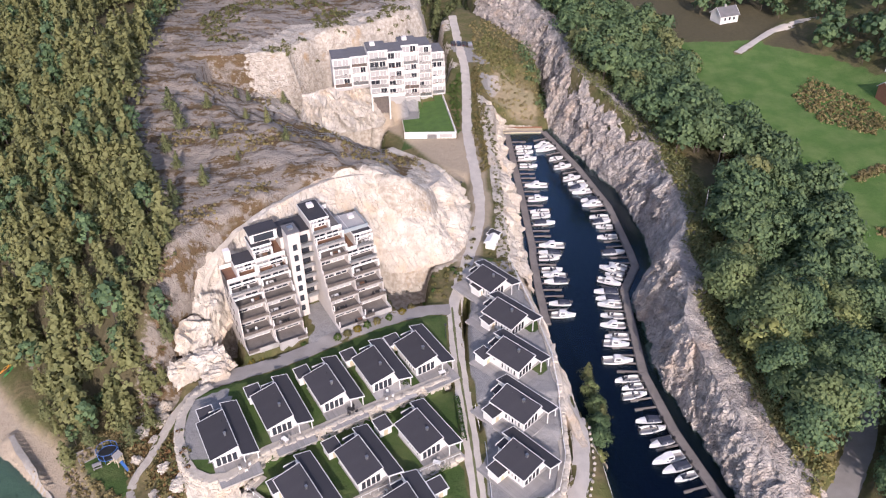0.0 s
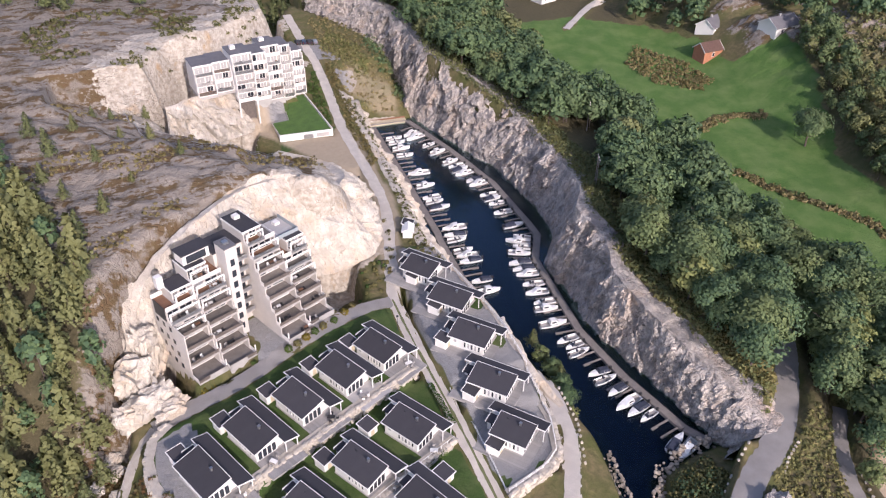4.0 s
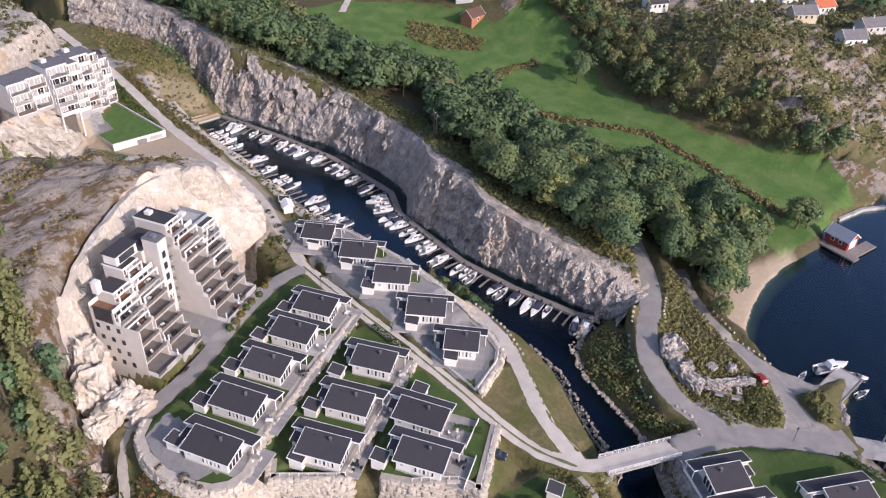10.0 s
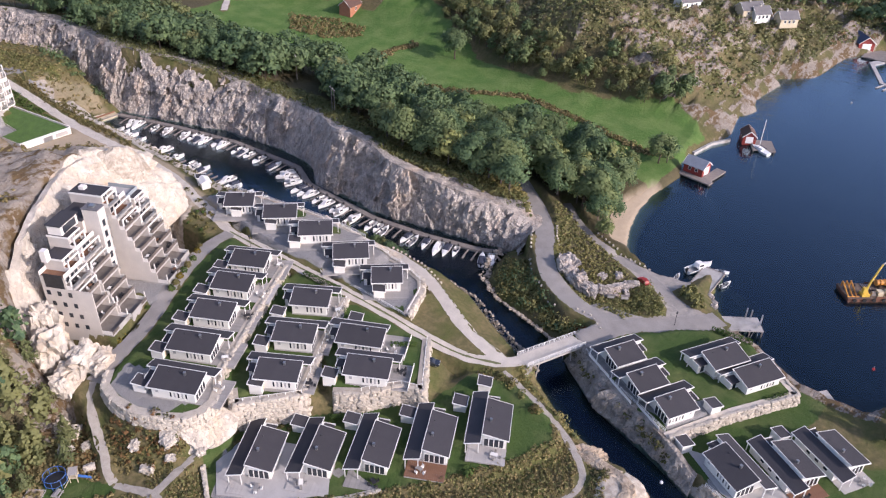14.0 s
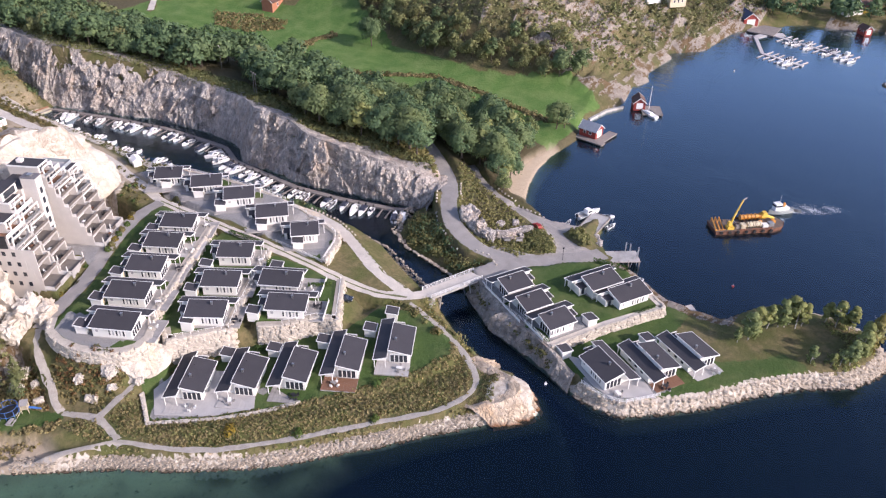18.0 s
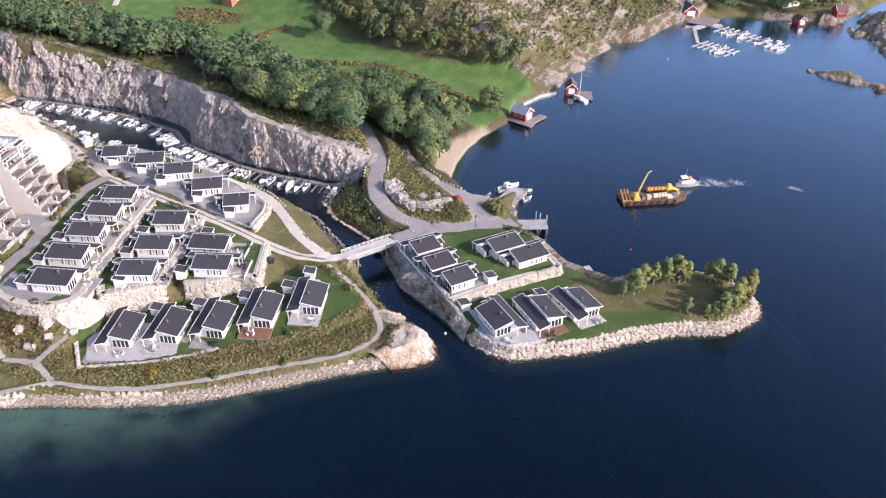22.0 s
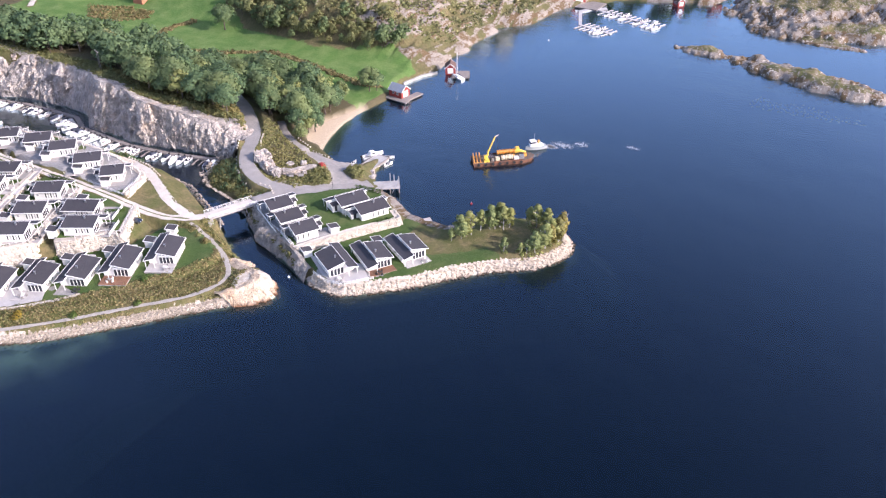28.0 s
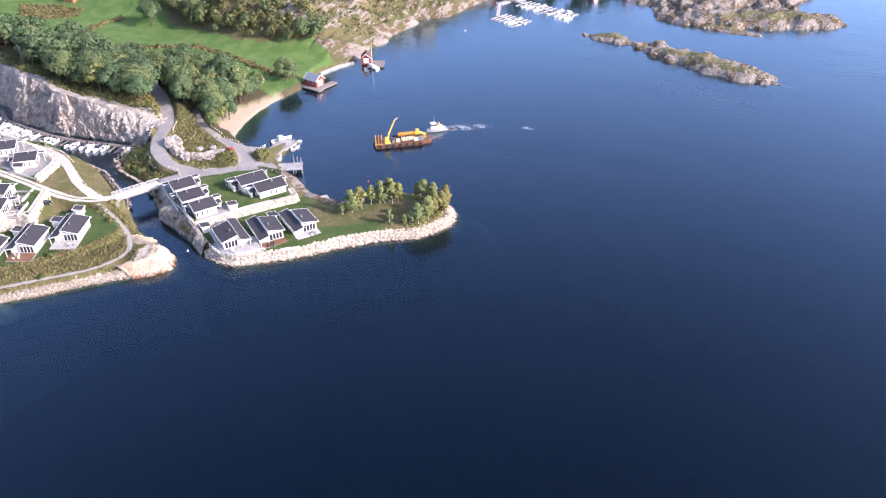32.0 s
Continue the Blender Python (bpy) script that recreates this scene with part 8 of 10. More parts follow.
# young trees along the canal
for _px, _py, _h in ((34.2, 128, 6), (34.6, 122.5, 6.5), (34.2, 117, 7), (33.6, 113, 6.5), (32.8, 109, 5)):
    tree(YELLOWED[0] if _h < 6.2 else BROAD[int(_py) % 5], _px, _py, _h, "young green tree on the canal bank", "tree", "young trees by the canal", z=0.8)


def thicket(name, x, y, high, leaf, material, label, per=26, seed=1, wide=1.0, z=None):
    """Bushes and rough growth as one object of leaf clumps."""
    r = np.random.RandomState(seed)
    z = land(x, y, True) if z is None else z
    n = len(x)
    h = high * r.uniform(0.5, 1.4, n)
    d = r.normal(0, 1, (n, per, 3))
    d[:, :, 2] = np.abs(d[:, :, 2])
    d /= np.linalg.norm(d, axis=2)[:, :, None]
    rad = r.uniform(0.55, 1.1, (n, per, 1))
    c = np.stack([x, y, z], 1)[:, None, :] + d * rad * np.stack([h * wide, h * wide, h], 1)[:, None, :]
    return tagged(new(name, quads_mesh(name, cards(c.reshape(-1, 3), d.reshape(-1, 3), leaf, r), material)), label, "shrubs", kind="stuff")


def rough(x, y):
    return clear_of_roads(x, y, 0.5)


_x, _y = scatter([(52, -30), (55, -39), (62, -43.5), (70, -45.5), (76, -40), (76, -30), (70, -32), (66, -38), (58, -35)], 2.0, 150, lambda x, y: shore_gap(x, y) > 3.2)
thicket("point_bushes", _x, _y, 1.0, 0.42, BIRCH, "green bushes under the birches on the point", 30, 151)
# rough slopes between the gardens, the path and the stones
_slope = [(-66, 98), (-62, 80), (-47, 58), (-30, 44), (-13, 31), (-2, 23.5), (7, 30), (12.5, 50), (13, 62), (8, 66), (7, 56), (-2, 46), (-30, 64), (-50, 96)]


def wild_slope(x, y):
    good = clear_of_roads(x, y, 0.35) & (shore_gap(x, y) > 2.6) & (inside(x, y, SEA_ROW) < 0.4)
    return good & ((np.hypot(x - 1.5, y - 20.5) > 6.5))


for _gap, _hi, _leaf, _per, _m, _lab, _s in ((0.85, 0.42, 0.34, 11, HEATH, "dry brown heath on the slope beside the path", 21), (1.25, 0.5, 0.36, 12, BANKLEAF, "olive-green scrub on the slope beside the path", 22)):
    _x, _y = scatter(_slope, _gap, _s, wild_slope)
    thicket("rough_growth", _x, _y, _hi, _leaf, _m, _lab, _per, _s, 1.3)
for _px, _py, _h, _m in ((-45.6, 66.8, 1.3, GOLD), (-16.5, 49.2, 1.4, HEDGE), (-37, 54.5, 0.9, HEDGE), (-24, 43.5, 0.8, HEDGE), (6.5, 48, 1.2, SHRUB), (9.6, 56.5, 1.6, SHRUB)):
    thicket("slope_bush", np.array([_px, _px + 0.8]), np.array([_py, _py + 0.5]), _h, 0.4, _m, "rounded bush on the rough slope", 90, int(abs(_px)))
# bushes on both sides of the path along the canal
_x, _y = scatter([(16.8, 61), (17.6, 57), (13.8, 50), (11, 43), (9.4, 38), (7.6, 38), (9.6, 44), (11.8, 51), (13.2, 58), (13.8, 62)], 1.35, 121, rough)
thicket("path_bushes", _x, _y, 1.35, 0.42, BANKLEAF, "yellow-green bushes between the footpath and the canal", 34, 121)
thicket("path_saplings", _x[::5], _y[::5], 2.0, 0.45, EDGEWOOD, "green saplings beside the footpath along the canal", 50, 122)
_x, _y = scatter([(11.2, 61), (9.6, 53), (7.4, 46), (6.4, 47), (8.4, 54), (9.8, 61)], 1.3, 123, rough)
thicket("path_bushes", _x, _y, 1.1, 0.42, BANKLEAF, "yellow-green bushes between the footpath and the lawn", 30, 123)
_x, _y = scatter([(-62, 118), (-56, 112), (-55, 104), (-50, 97), (-40, 92), (-34, 93), (-28, 84), (-48, 95), (-56, 96), (-63, 106)], 1.1, 25, rough)
thicket("scrub", _x, _y, 0.55, 0.42, SHRUB, "green and brown scrub below the stone terrace", 16, 25)
_x, _y = scatter([(-66, 122), (-58, 118), (-57, 110), (-62, 104), (-66, 98), (-76, 101), (-80, 108), (-78, 114)], 1.1, 26, lambda x, y: rough(x, y) & (inside(x, y, [(-74.2, 109.7), (-71.7, 112.4), (-66.9, 109.6), (-63.7, 102.4), (-63.7, 99.3), (-68.0, 101.6), (-73.0, 105.4), (-75.6, 108.6)]) < 0.2))
thicket("bracken", _x, _y, 0.6, 0.45, HEATH, "dry growth on the slope beside the footpath", 16, 26)
_x, _y = scatter([(-67.5, 112.2), (-62.8, 119.6), (-58.0, 120.1), (-55.7, 119.0), (-58.8, 114.2), (-61.6, 106.7), (-63.5, 103.0), (-65.4, 108.7)], 0.8, 46, rough)
thicket("bracken", _x, _y, 0.5, 0.36, BRACKEN, "rust-brown bracken on the slope beside the footpath", 14, 46, 1.3)
_x, _y = scatter([(-53.9, 115.1), (-53.0, 106.8), (-47.7, 97.6), (-50.2, 95.6), (-54.4, 96.6), (-57.4, 98.9), (-59.9, 105.6), (-57.0, 111.1)], 1.5, 47, rough)
thicket("terrace_scrub", _x, _y, 0.85, 0.4, BRACKEN, "brown and green scrub among rubble below the round terrace", 26, 47)
thicket("terrace_scrub", _x[::2] + 0.6, _y[::2] + 0.3, 0.9, 0.4, SHRUB, "green scrub among rubble below the round terrace", 26, 48)
_x, _y = scatter([(38.5, 60), (36.5, 68), (39.5, 80), (45, 87), (54, 90), (56, 84), (50, 77), (45, 70), (41, 62), (40.5, 55.5)], 1.35, 27, rough)
thicket("bank_saplings", _x[::5], _y[::5], 2.1, 0.5, LEAF, "green saplings among the canal bank shrubs", 60, 37)
thicket("bank_shrubs", _x, _y, 1.6, 0.48, BANKLEAF, "dense green shrubs on the bank beside the canal", 34, 27)
thicket("red_shrubs", np.array([40.4, 41.2, 40.8]), np.array([57.0, 56.2, 55.4]), 0.9, 0.4, RUSSET, "reddish autumn shrubs at the bridge", 40, 28)
_x, _y = scatter([(47, 50), (47, 60), (51, 69.5), (57, 76.5), (66, 82), (76, 88), (82, 91), (80, 76), (72, 62), (66, 52), (58, 47.5), (50, 48.5)], 1.15, 29, rough)
thicket("verge_scrub", _x, _y, 0.6, 0.42, BANKLEAF, "scrub and rough grass round the boulders", 16, 29, 1.3)
thicket("verge_heath", _x[::4] + 0.5, _y[::4], 0.5, 0.42, HEATH, "brown rough growth round the boulders", 16, 39, 1.3)
_x, _y = scatter([(66.5, 222), (70, 190), (66.5, 173), (62, 160), (59.5, 141), (62, 121), (67, 103), (69.5, 92), (80, 100), (77, 122), (74, 142), (74, 165), (78, 190), (76, 222)], 1.6, 30, rough)
thicket("cliff_top_scrub", _x, _y, 0.95, 0.55, BANKLEAF, "scrub and heather along the cliff top", 24, 30)
thicket("cliff_top_heather", _x[::2] + 0.7, _y[::2] - 0.4, 0.6, 0.5, HEATH, "brown heather along the cliff top", 18, 31)
_x, _y = scatter([(20, 158), (21.5, 170), (20.5, 200), (19.5, 240), (17, 262), (14.5, 262), (16.5, 240), (17, 200), (15, 180), (13, 168), (17, 160)], 1.5, 32, rough)
thicket("roadside_scrub", _x, _y, 0.6, 0.42, SHRUB, "green scrub on the verge above the dock", 18, 32)
for _k, _poly in enumerate(([(12.4, 212), (11.6, 240), (12.4, 262), (13.4, 288), (17, 282), (17.5, 262), (15.5, 240), (16, 214)], [(7.2, 236), (8, 262), (8.8, 284), (5.2, 276), (3.6, 266)], [(14, 300), (24, 284), (30, 282), (30, 300), (20, 316)])):
    _x, _y = scatter(_poly, 1.5, 130 + _k, rough)
    thicket("roadside_scrub", _x, _y, 0.85, 0.45, (SHRUB, HEDGE, BANKLEAF)[_k], ("olive scrub on the verge of the upper road", "dark green shrubs beside the garden wall", "green bushes beside the car park")[_k], 26, 133 + _k)
_x, _y = scatter([(24, 268), (42, 270), (44, 292), (36, 330), (14, 330), (14, 285), (18, 270)], 2.2, 33, rough)
thicket("quarry_scrub", _x, _y, 0.7, 0.5, HEATH, "dry scrub on the flat ground beyond the basin", 18, 33)
_x, _y = scatter([(38, 272), (46, 280), (42, 310), (34, 322), (32, 290)], 3.0, 34)
thicket("cliff_foot_trees", _x, _y, 2.2, 0.6, LEAF, "green bushes at the foot of the cliff", 60, 34)
# heather in the hollows of the bare hill
_x, _y = scatter([(-60, 150), (-40, 164), (-20, 176), (-4, 186), (-2, 200), (-20, 218), (-40, 230), (-72, 236), (-78, 200), (-70, 165)], 1.5, 35, lambda x, y: fbm(x * 0.8 + y * 0.3, (y * 0.95 - x * 0.3) * 2.2, scale=14, octaves=3, seed=61) > 0.42)
thicket("rock_heather", _x, _y, 0.42, 0.45, HEATH, "brown heather in the hollows of the rock", 16, 35)
thicket("rock_scrub", _x[::5], _y[::5], 0.9, 0.45, SHRUB, "low green juniper on the rock", 24, 36)
_x, _y = scatter([(-72, 250), (-34, 236), (-36, 262), (-20, 276), (0, 288), (-4, 330), (-60, 320), (-90, 280)], 2.4, 37, lambda x, y: fbm(x, y, scale=13, octaves=3, seed=62) > 0.2)
thicket("quarry_bushes", _x, _y, 1.0, 0.55, SHRUB, "green bushes on the quarry ledges", 26, 37)
# bushes at the foot of the blasted wall, and on the verges of the quay
for _k, (_poly, _gap, _hi, _m, _lab) in enumerate((([(-8, 151), (-3, 150.5), (2, 152), (6.4, 160), (9.2, 170), (10.4, 186), (9.6, 186), (8.4, 174), (5.4, 166.5), (0, 162.5), (-6, 158)], 2.4, 0.7, SHRUB, "olive and brown bushes at the foot of the blasted rock wall"), ([(-8, 152), (-2, 151.5), (4, 158), (8, 169), (5, 166), (0, 162), (-5, 157)], 4.0, 0.7, HEDGE, "green bushes at the foot of the blasted rock wall"), ([(72.8, 45), (78.5, 43.2), (76, 38.5), (70.5, 36), (69.2, 38.5), (71, 43)], 1.0, 0.6, BANKLEAF, "low green growth on the verge by the quay"), ([(56.5, 46), (59.2, 43), (62.6, 44), (68.6, 50), (69, 53), (64, 53), (58, 51)], 1.3, 1.5, BANKLEAF, "dense green bushes at the tip of the road island"))):
    _x, _y = scatter(_poly, _gap, 140 + _k, lambda x, y: inside(x, y, APRON) < -0.3)
    thicket("verge_bushes", _x, _y, _hi, 0.42, _m, _lab, 34, 144 + _k)
# planting in front of the flats
for _px, _py, _m in ((-44.5, 129.2, SHRUB), (-42.6, 129.6, GOLD), (-40.4, 130.7, GOLD), (-38.3, 131.6, SHRUB), (-36, 132.8, GOLD), (-34, 133.6, HEDGE), (-31.5, 134.8, HEDGE), (-23.8, 136.2, HEDGE), (-21.6, 137.4, SHRUB), (-19.4, 138.9, GOLD), (-17.2, 140.4, HEDGE), (-15, 141.8, SHRUB), (-12.2, 143.4, HEDGE), (-9.2, 145.6, GOLD), (-7, 147.8, SHRUB), (-4.6, 149.6, HEDGE), (-10, 149.6, HEDGE)):
    _r = np.random.RandomState(int(abs(_px) * 10))
    _d = _r.normal(0, 1, (150, 3))
    _d[:, 2] = np.abs(_d[:, 2])
    _d /= np.linalg.norm(_d, axis=1)[:, None]
    _s = empty("garden_shrub", pose(_px, _py, ground_at(_px, _py)), "clipped yellow-green shrub below the balconies" if _m is GOLD else "clipped green shrub below the balconies", "shrub", "shrubs below the flats")
    part("foliage", quads_mesh("foliage", cards(_d * _r.uniform(0.7, 1.05, (150, 1)) * np.array([1.0, 1.0, 1.25]), _d, 0.34, _r), _m), None, _s)


def hedge(a, b, high, wide, material, label, seed=1):
    L = math.dist(a, b)
    h = empty("hedge", pose(a[0], a[1], ground_at(*a), 0, 0, math.degrees(math.atan2(b[1] - a[1], b[0] - a[0]))), label, "hedge")
    r = np.random.RandomState(seed)
    n = int(L * 55)
    p = np.stack([r.uniform(0, L, n), r.uniform(-0.5, 0.5, n) * wide, r.uniform(0.05, 1, n) * high], 1)
    side = r.uniform(0, 1, n)
    p[:, 1] = np.where(side < 0.3, wide * 0.5, np.where(side < 0.6, -wide * 0.5, p[:, 1]))
    p[:, 2] = np.where(side >= 0.6, high, p[:, 2])
    o = np.stack([np.zeros(n), np.where(side < 0.3, 1, np.where(side < 0.6, -1, 0)), np.where(side >= 0.6, 1.0, 0.2)], 1)
    part("foliage", quads_mesh("foliage", cards(p + r.normal(0, 0.06, p.shape), o, 0.3, r), material), None, h)


for _a, _b, _h in (((3.3, 118), (4.6, 106), 1.2), ((1.6, 101.2), (-2.5, 99.2), 1.0), ((-10.5, 126), (-7.5, 120.5), 0.8), ((-1.5, 83.5), (2.5, 79), 1.0), ((-24, 81), (-18, 75), 1.4), ((44, 10.6), (50, 7.2), 1.0), ((59.5, 30), (61, 20), 1.2)):
    hedge(_a, _b, _h, 0.9, HEDGE, "clipped green garden hedge beside a terrace", int(_a[0] * 3) % 97)


# overgrown ditches through the meadow
for _k, (_line, _wide) in enumerate((([(126, 184), (132, 171), (140, 159.5), (148, 148), (147, 133), (147, 122), (145.5, 108), (143.5, 92), (146, 84)], 2.4), ([(131, 211), (138, 215), (146, 216), (158, 213)], 2.6))):
    _c = resample(_line, 0.55)
    _r = np.random.RandomState(70 + _k)
    _p = np.concatenate([_c, _c, _c]) + _r.normal(0, _wide * 0.36, (3 * len(_c), 2))
    thicket("ditch_growth", _p[:, 0], _p[:, 1], 0.85, 0.6, HEATH, "rust-brown overgrown ditch through the meadow", 12, 72 + _k)
    thicket("ditch_scrub", _p[::6, 0], _p[::6, 1], 1.15, 0.6, SHRUB, "green scrub in the meadow ditch", 20, 76 + _k)
# rough knoll in the meadow, and scrub on the far hillside
_x, _y = scatter([(128, 264), (132, 246), (146, 236), (156, 242), (154, 262), (142, 278)], 1.6, 80)
thicket("knoll_scrub", _x, _y, 0.7, 0.6, HEATH, "brown rough growth on a rocky knoll in the meadow", 14, 80)
thicket("knoll_bushes", _x[::6], _y[::6], 1.6, 0.6, SHRUB, "green bushes on the rocky knoll", 30, 81)
_x, _y = scatter([(112, 122), (118, 98), (128, 94), (140, 92), (143, 108), (142, 122), (132, 138), (122, 146)], 2.4, 82, lambda x, y: fbm(x, y, scale=9, octaves=2, seed=83) > 0.05)
thicket("meadow_scrub", _x, _y, 0.8, 0.6, HEATH, "rough brown growth at the meadow's lower edge", 14, 82)
_hill = [(186, 240), (184, 200), (178, 165), (178, 140), (190, 112), (196, 92), (215, 84), (250, 84), (275, 76), (310, 72), (335, 60), (380, 60), (430, 160), (330, 260), (230, 260)]
for _gap, _hi, _m, _lab, _s, _lim in ((2.2, 0.9, HILLSIDE, "olive scrub over the far rocky hillside", 84, -0.12), (2.1, 0.65, EDGEWOOD, "dry green growth over the far rocky hillside", 85, -0.3), (6.0, 2.0, HILLSIDE, "tall bushes on the far rocky hillside", 86, 0.0)):
    _x, _y = scatter(_hill, _gap, _s, lambda x, y: (fbm(x, y, scale=17, octaves=3, seed=_s) > _lim) & (shore_gap(x, y) > 7))
    thicket("hillside_scrub", _x, _y, _hi, 0.85, _m, _lab, 8 if _hi < 2 else 30, _s, 1.5 if _hi < 2 else 1.0)
_x, _y = scatter([(190, 240), (184, 190), (188, 120), (210, 95), (330, 75), (380, 80), (420, 160), (320, 260), (230, 262)], 13, 87, lambda x, y: (fbm(x, y, scale=30, octaves=2, seed=88) > -0.15) & (shore_gap(x, y) > 12))
woodland("hillside_trees", _x, _y, FAR_THIN, 5.5, EDGEWOOD, "small scattered trees on the far hillside", 88)
_x, _y = scatter([(254, -58), (268, -60), (268, -84), (262, -108), (256, -112), (252, -88)], 2.2, 89)
thicket("islet_grass", _x, _y, 0.4, 0.8, HEATH, "yellowed grass along the back of the skerry", 12, 89)
# tufts on the ledges and brow of the cliff
_x, _y = scatter([(48, 296), (48, 272), (58.5, 243), (67.5, 221), (69, 188), (64, 171), (60, 160), (58, 141), (60.8, 121), (65.4, 104), (68.4, 92), (74, 92), (70, 105), (66.5, 122), (65, 141), (68, 160), (73, 172), (77, 188), (75, 221), (66, 245), (56, 274), (56, 298)], 1.15, 90, rough)
thicket("brow_grass", _x, _y, 0.95, 0.45, EDGEWOOD, "olive grass and scrub over the brow of the cliff", 14, 90, 1.1, land(_x, _y, True) + 0.5)
# firs on the canal bank
for _px, _py, _h in ((34.6, 134, 6.0), (35.0, 126, 5.0), (35.6, 120, 6.5)):
    tree(PINES[int(_py) % 4], _px, _py, _h, "small green fir on the canal bank", "tree", "young trees by the canal", z=0.8)
# ivy and brambles hanging on the canal bank
_r = np.random.RandomState(95)
_c = resample([(31.2, 54), (23.8, 42.8), (20, 32), (16, 21)], 0.5)
_c = np.concatenate([_c, _c, _c])
_k = _r.uniform(0, 1, len(_c)) < 0.45
_c = _c[_k] + _r.normal(0, 0.35, (_k.sum(), 2)) + np.array([0.5, -0.2])
thicket("bank_brambles", _c[:, 0], _c[:, 1], 0.6, 0.4, SHRUB, "green brambles growing on the canal bank rock", 14, 96, 1.0, _r.uniform(0.8, 4.6, len(_c)))
# trees along the far shore beyond the marina
_x, _y = scatter([(340, 64), (350, 34), (362, 4), (440, -12), (560, 50), (700, 220), (480, 260), (380, 130)], 8.5, 97, lambda x, y: (shore_gap(x, y) > 5) & (fbm(x, y, scale=26, octaves=2, seed=98) > -0.35))
woodland("far_shore_wood", _x, _y, DISTANT, 8.0, LEAF, "dark green trees along the far shore", 97)

# ---- shore, quay and smaller things ----
def fence_line(name, line, label, high=1.0, gap=1.8, material=None, lift=0.0, bars=(0.95, 0.6, 0.25), category="fence", zs=None):
    """Posts and rails that follow the ground."""
    material = material or TRIM
    c = resample(line, gap)
    z = land(c[:, 0], c[:, 1], True) + lift if zs is None else np.full(len(c), zs)
    f = empty(name, Matrix(), label, category)
    post = None
    for x, y, h in zip(c[:, 0], c[:, 1], z):
        if post is None:
            post = part("post", boxes((-0.05, 0.05, -0.05, 0.05, -0.3, high)), material, f)
            q = post
        else:
            q = part("post", post.data, None, f)
        q.location = (x, y, h)
    for b in bars:
        t = np.gradient(c, axis=0)
        t /= np.linalg.norm(t, axis=1)[:, None]
        o = np.stack([-t[:, 1], t[:, 0]], 1) * 0.035
        ring = [np.column_stack([c + o * s, z + b * high + d]) for s, d in ((-1, -0.035), (1, -0.035), (1, 0.035), (-1, 0.035))]
        n = len(c)
        quads = [(s * n + k, s * n + k + 1, (s + 1) % 4 * n + k + 1, (s + 1) % 4 * n + k) for s in range(4) for k in range(n - 1)] + [(0, n, 2 * n, 3 * n), (4 * n - 1, 3 * n - 1, 2 * n - 1, n - 1)]
        part("rail", mesh_of("rail", np.concatenate(ring), quads), material, f)
    return f


fence_line("canal_fence", [(26.2, 66.5), (29.6, 74.2), (35, 87), (35.0, 97), (33.5, 106)], "white railing along the canal bank", 1.0)
fence_line("terrace_railing", [(18.2, 166.2), (21.6, 150), (25.0, 130), (25.1, 117)], "white railing above the dock below the houses", 1.0, zs=13.05)
fence_line("terrace_railing", [(25.0, 116.5), (24.6, 108)], "white railing on the quay terrace wall", 1.0, zs=11.7)
fence_line("terrace_railing", [(24.7, 107), (24.7, 103), (22.5, 95), (19, 92), (9.8, 88.4)], "white railing on the curved stone wall", 0.9, zs=10.6)
fence_line("roadside_fence", [(7.2, 116), (8.8, 108), (9.2, 98), (9.6, 89)], "white wooden fence beside the gravel road", 0.9, zs=None)
fence_line("terrace_railing", [(19.8, 23.4), (23, 31.2), (26.4, 41), (31.6, 50)], "white railing above the canal rock bank", 1.0, zs=5.75)
fence_line("terrace_railing", [(3.8, 103.2), (-12.3, 94.9), (-26.2, 86.8), (-37.2, 95.6)], "pale railing along the middle stone wall", 0.8, zs=11.0, bars=(0.97,))
fence_line("terrace_railing", [(5.9, 78.6), (-7.6, 68.7), (-9.4, 73.3), (-16.6, 78.3)], "pale railing along the lower stone wall", 0.8, zs=10.2, bars=(0.97,))
fence_line("hill_fence", [(-56, 236), (-50, 214), (-47, 206), (-42, 203), (-32, 197.5), (-24, 196), (-15, 201), (-8, 206)], "grey wire safety fence along the rock edge", 1.3, 2.5, METAL, bars=(0.98, 0.5))
fence_line("terrace_railing", [(14.2, 11.2), (12.6, 5), (13.6, 0.2), (17.4, -3.2), (21, -6)], "white railing round the paved point terrace", 0.95, zs=3.05)

# wheel-track grass strip in the middle of the road
_c = resample(rounded([p[:2] for p in ROADS["main"][8:15]]), 0.8)
_t = np.gradient(_c, axis=0)
_t /= np.linalg.norm(_t, axis=1)[:, None]
_nv = np.stack([-_t[:, 1], _t[:, 0]], 1)
_w = 0.28 + 0.14 * fbm(_c[:, 0], _c[:, 1], scale=2.0, octaves=2, seed=9)
_l, _r = _c + _nv * _w[:, None], _c - _nv * _w[:, None]
_v = np.concatenate([np.column_stack([_l, land(_l[:, 0], _l[:, 1], True) + 0.10]), np.column_stack([_r, land(_r[:, 0], _r[:, 1], True) + 0.10])])
_n = len(_c)
_me = mesh_of("grass_strip", _v, [(i, i + _n, i + 1 + _n, i + 1) for i in range(_n - 1)])
_me.materials.append(surface("trodden_grass", (0.16, 0.17, 0.07), (0.10, 0.11, 0.05), 0.8, 0.95, 0.4, world_space=True))
tagged(new("grass_strip", _me), "worn grass strip between the wheel tracks", "grass", kind="structure")


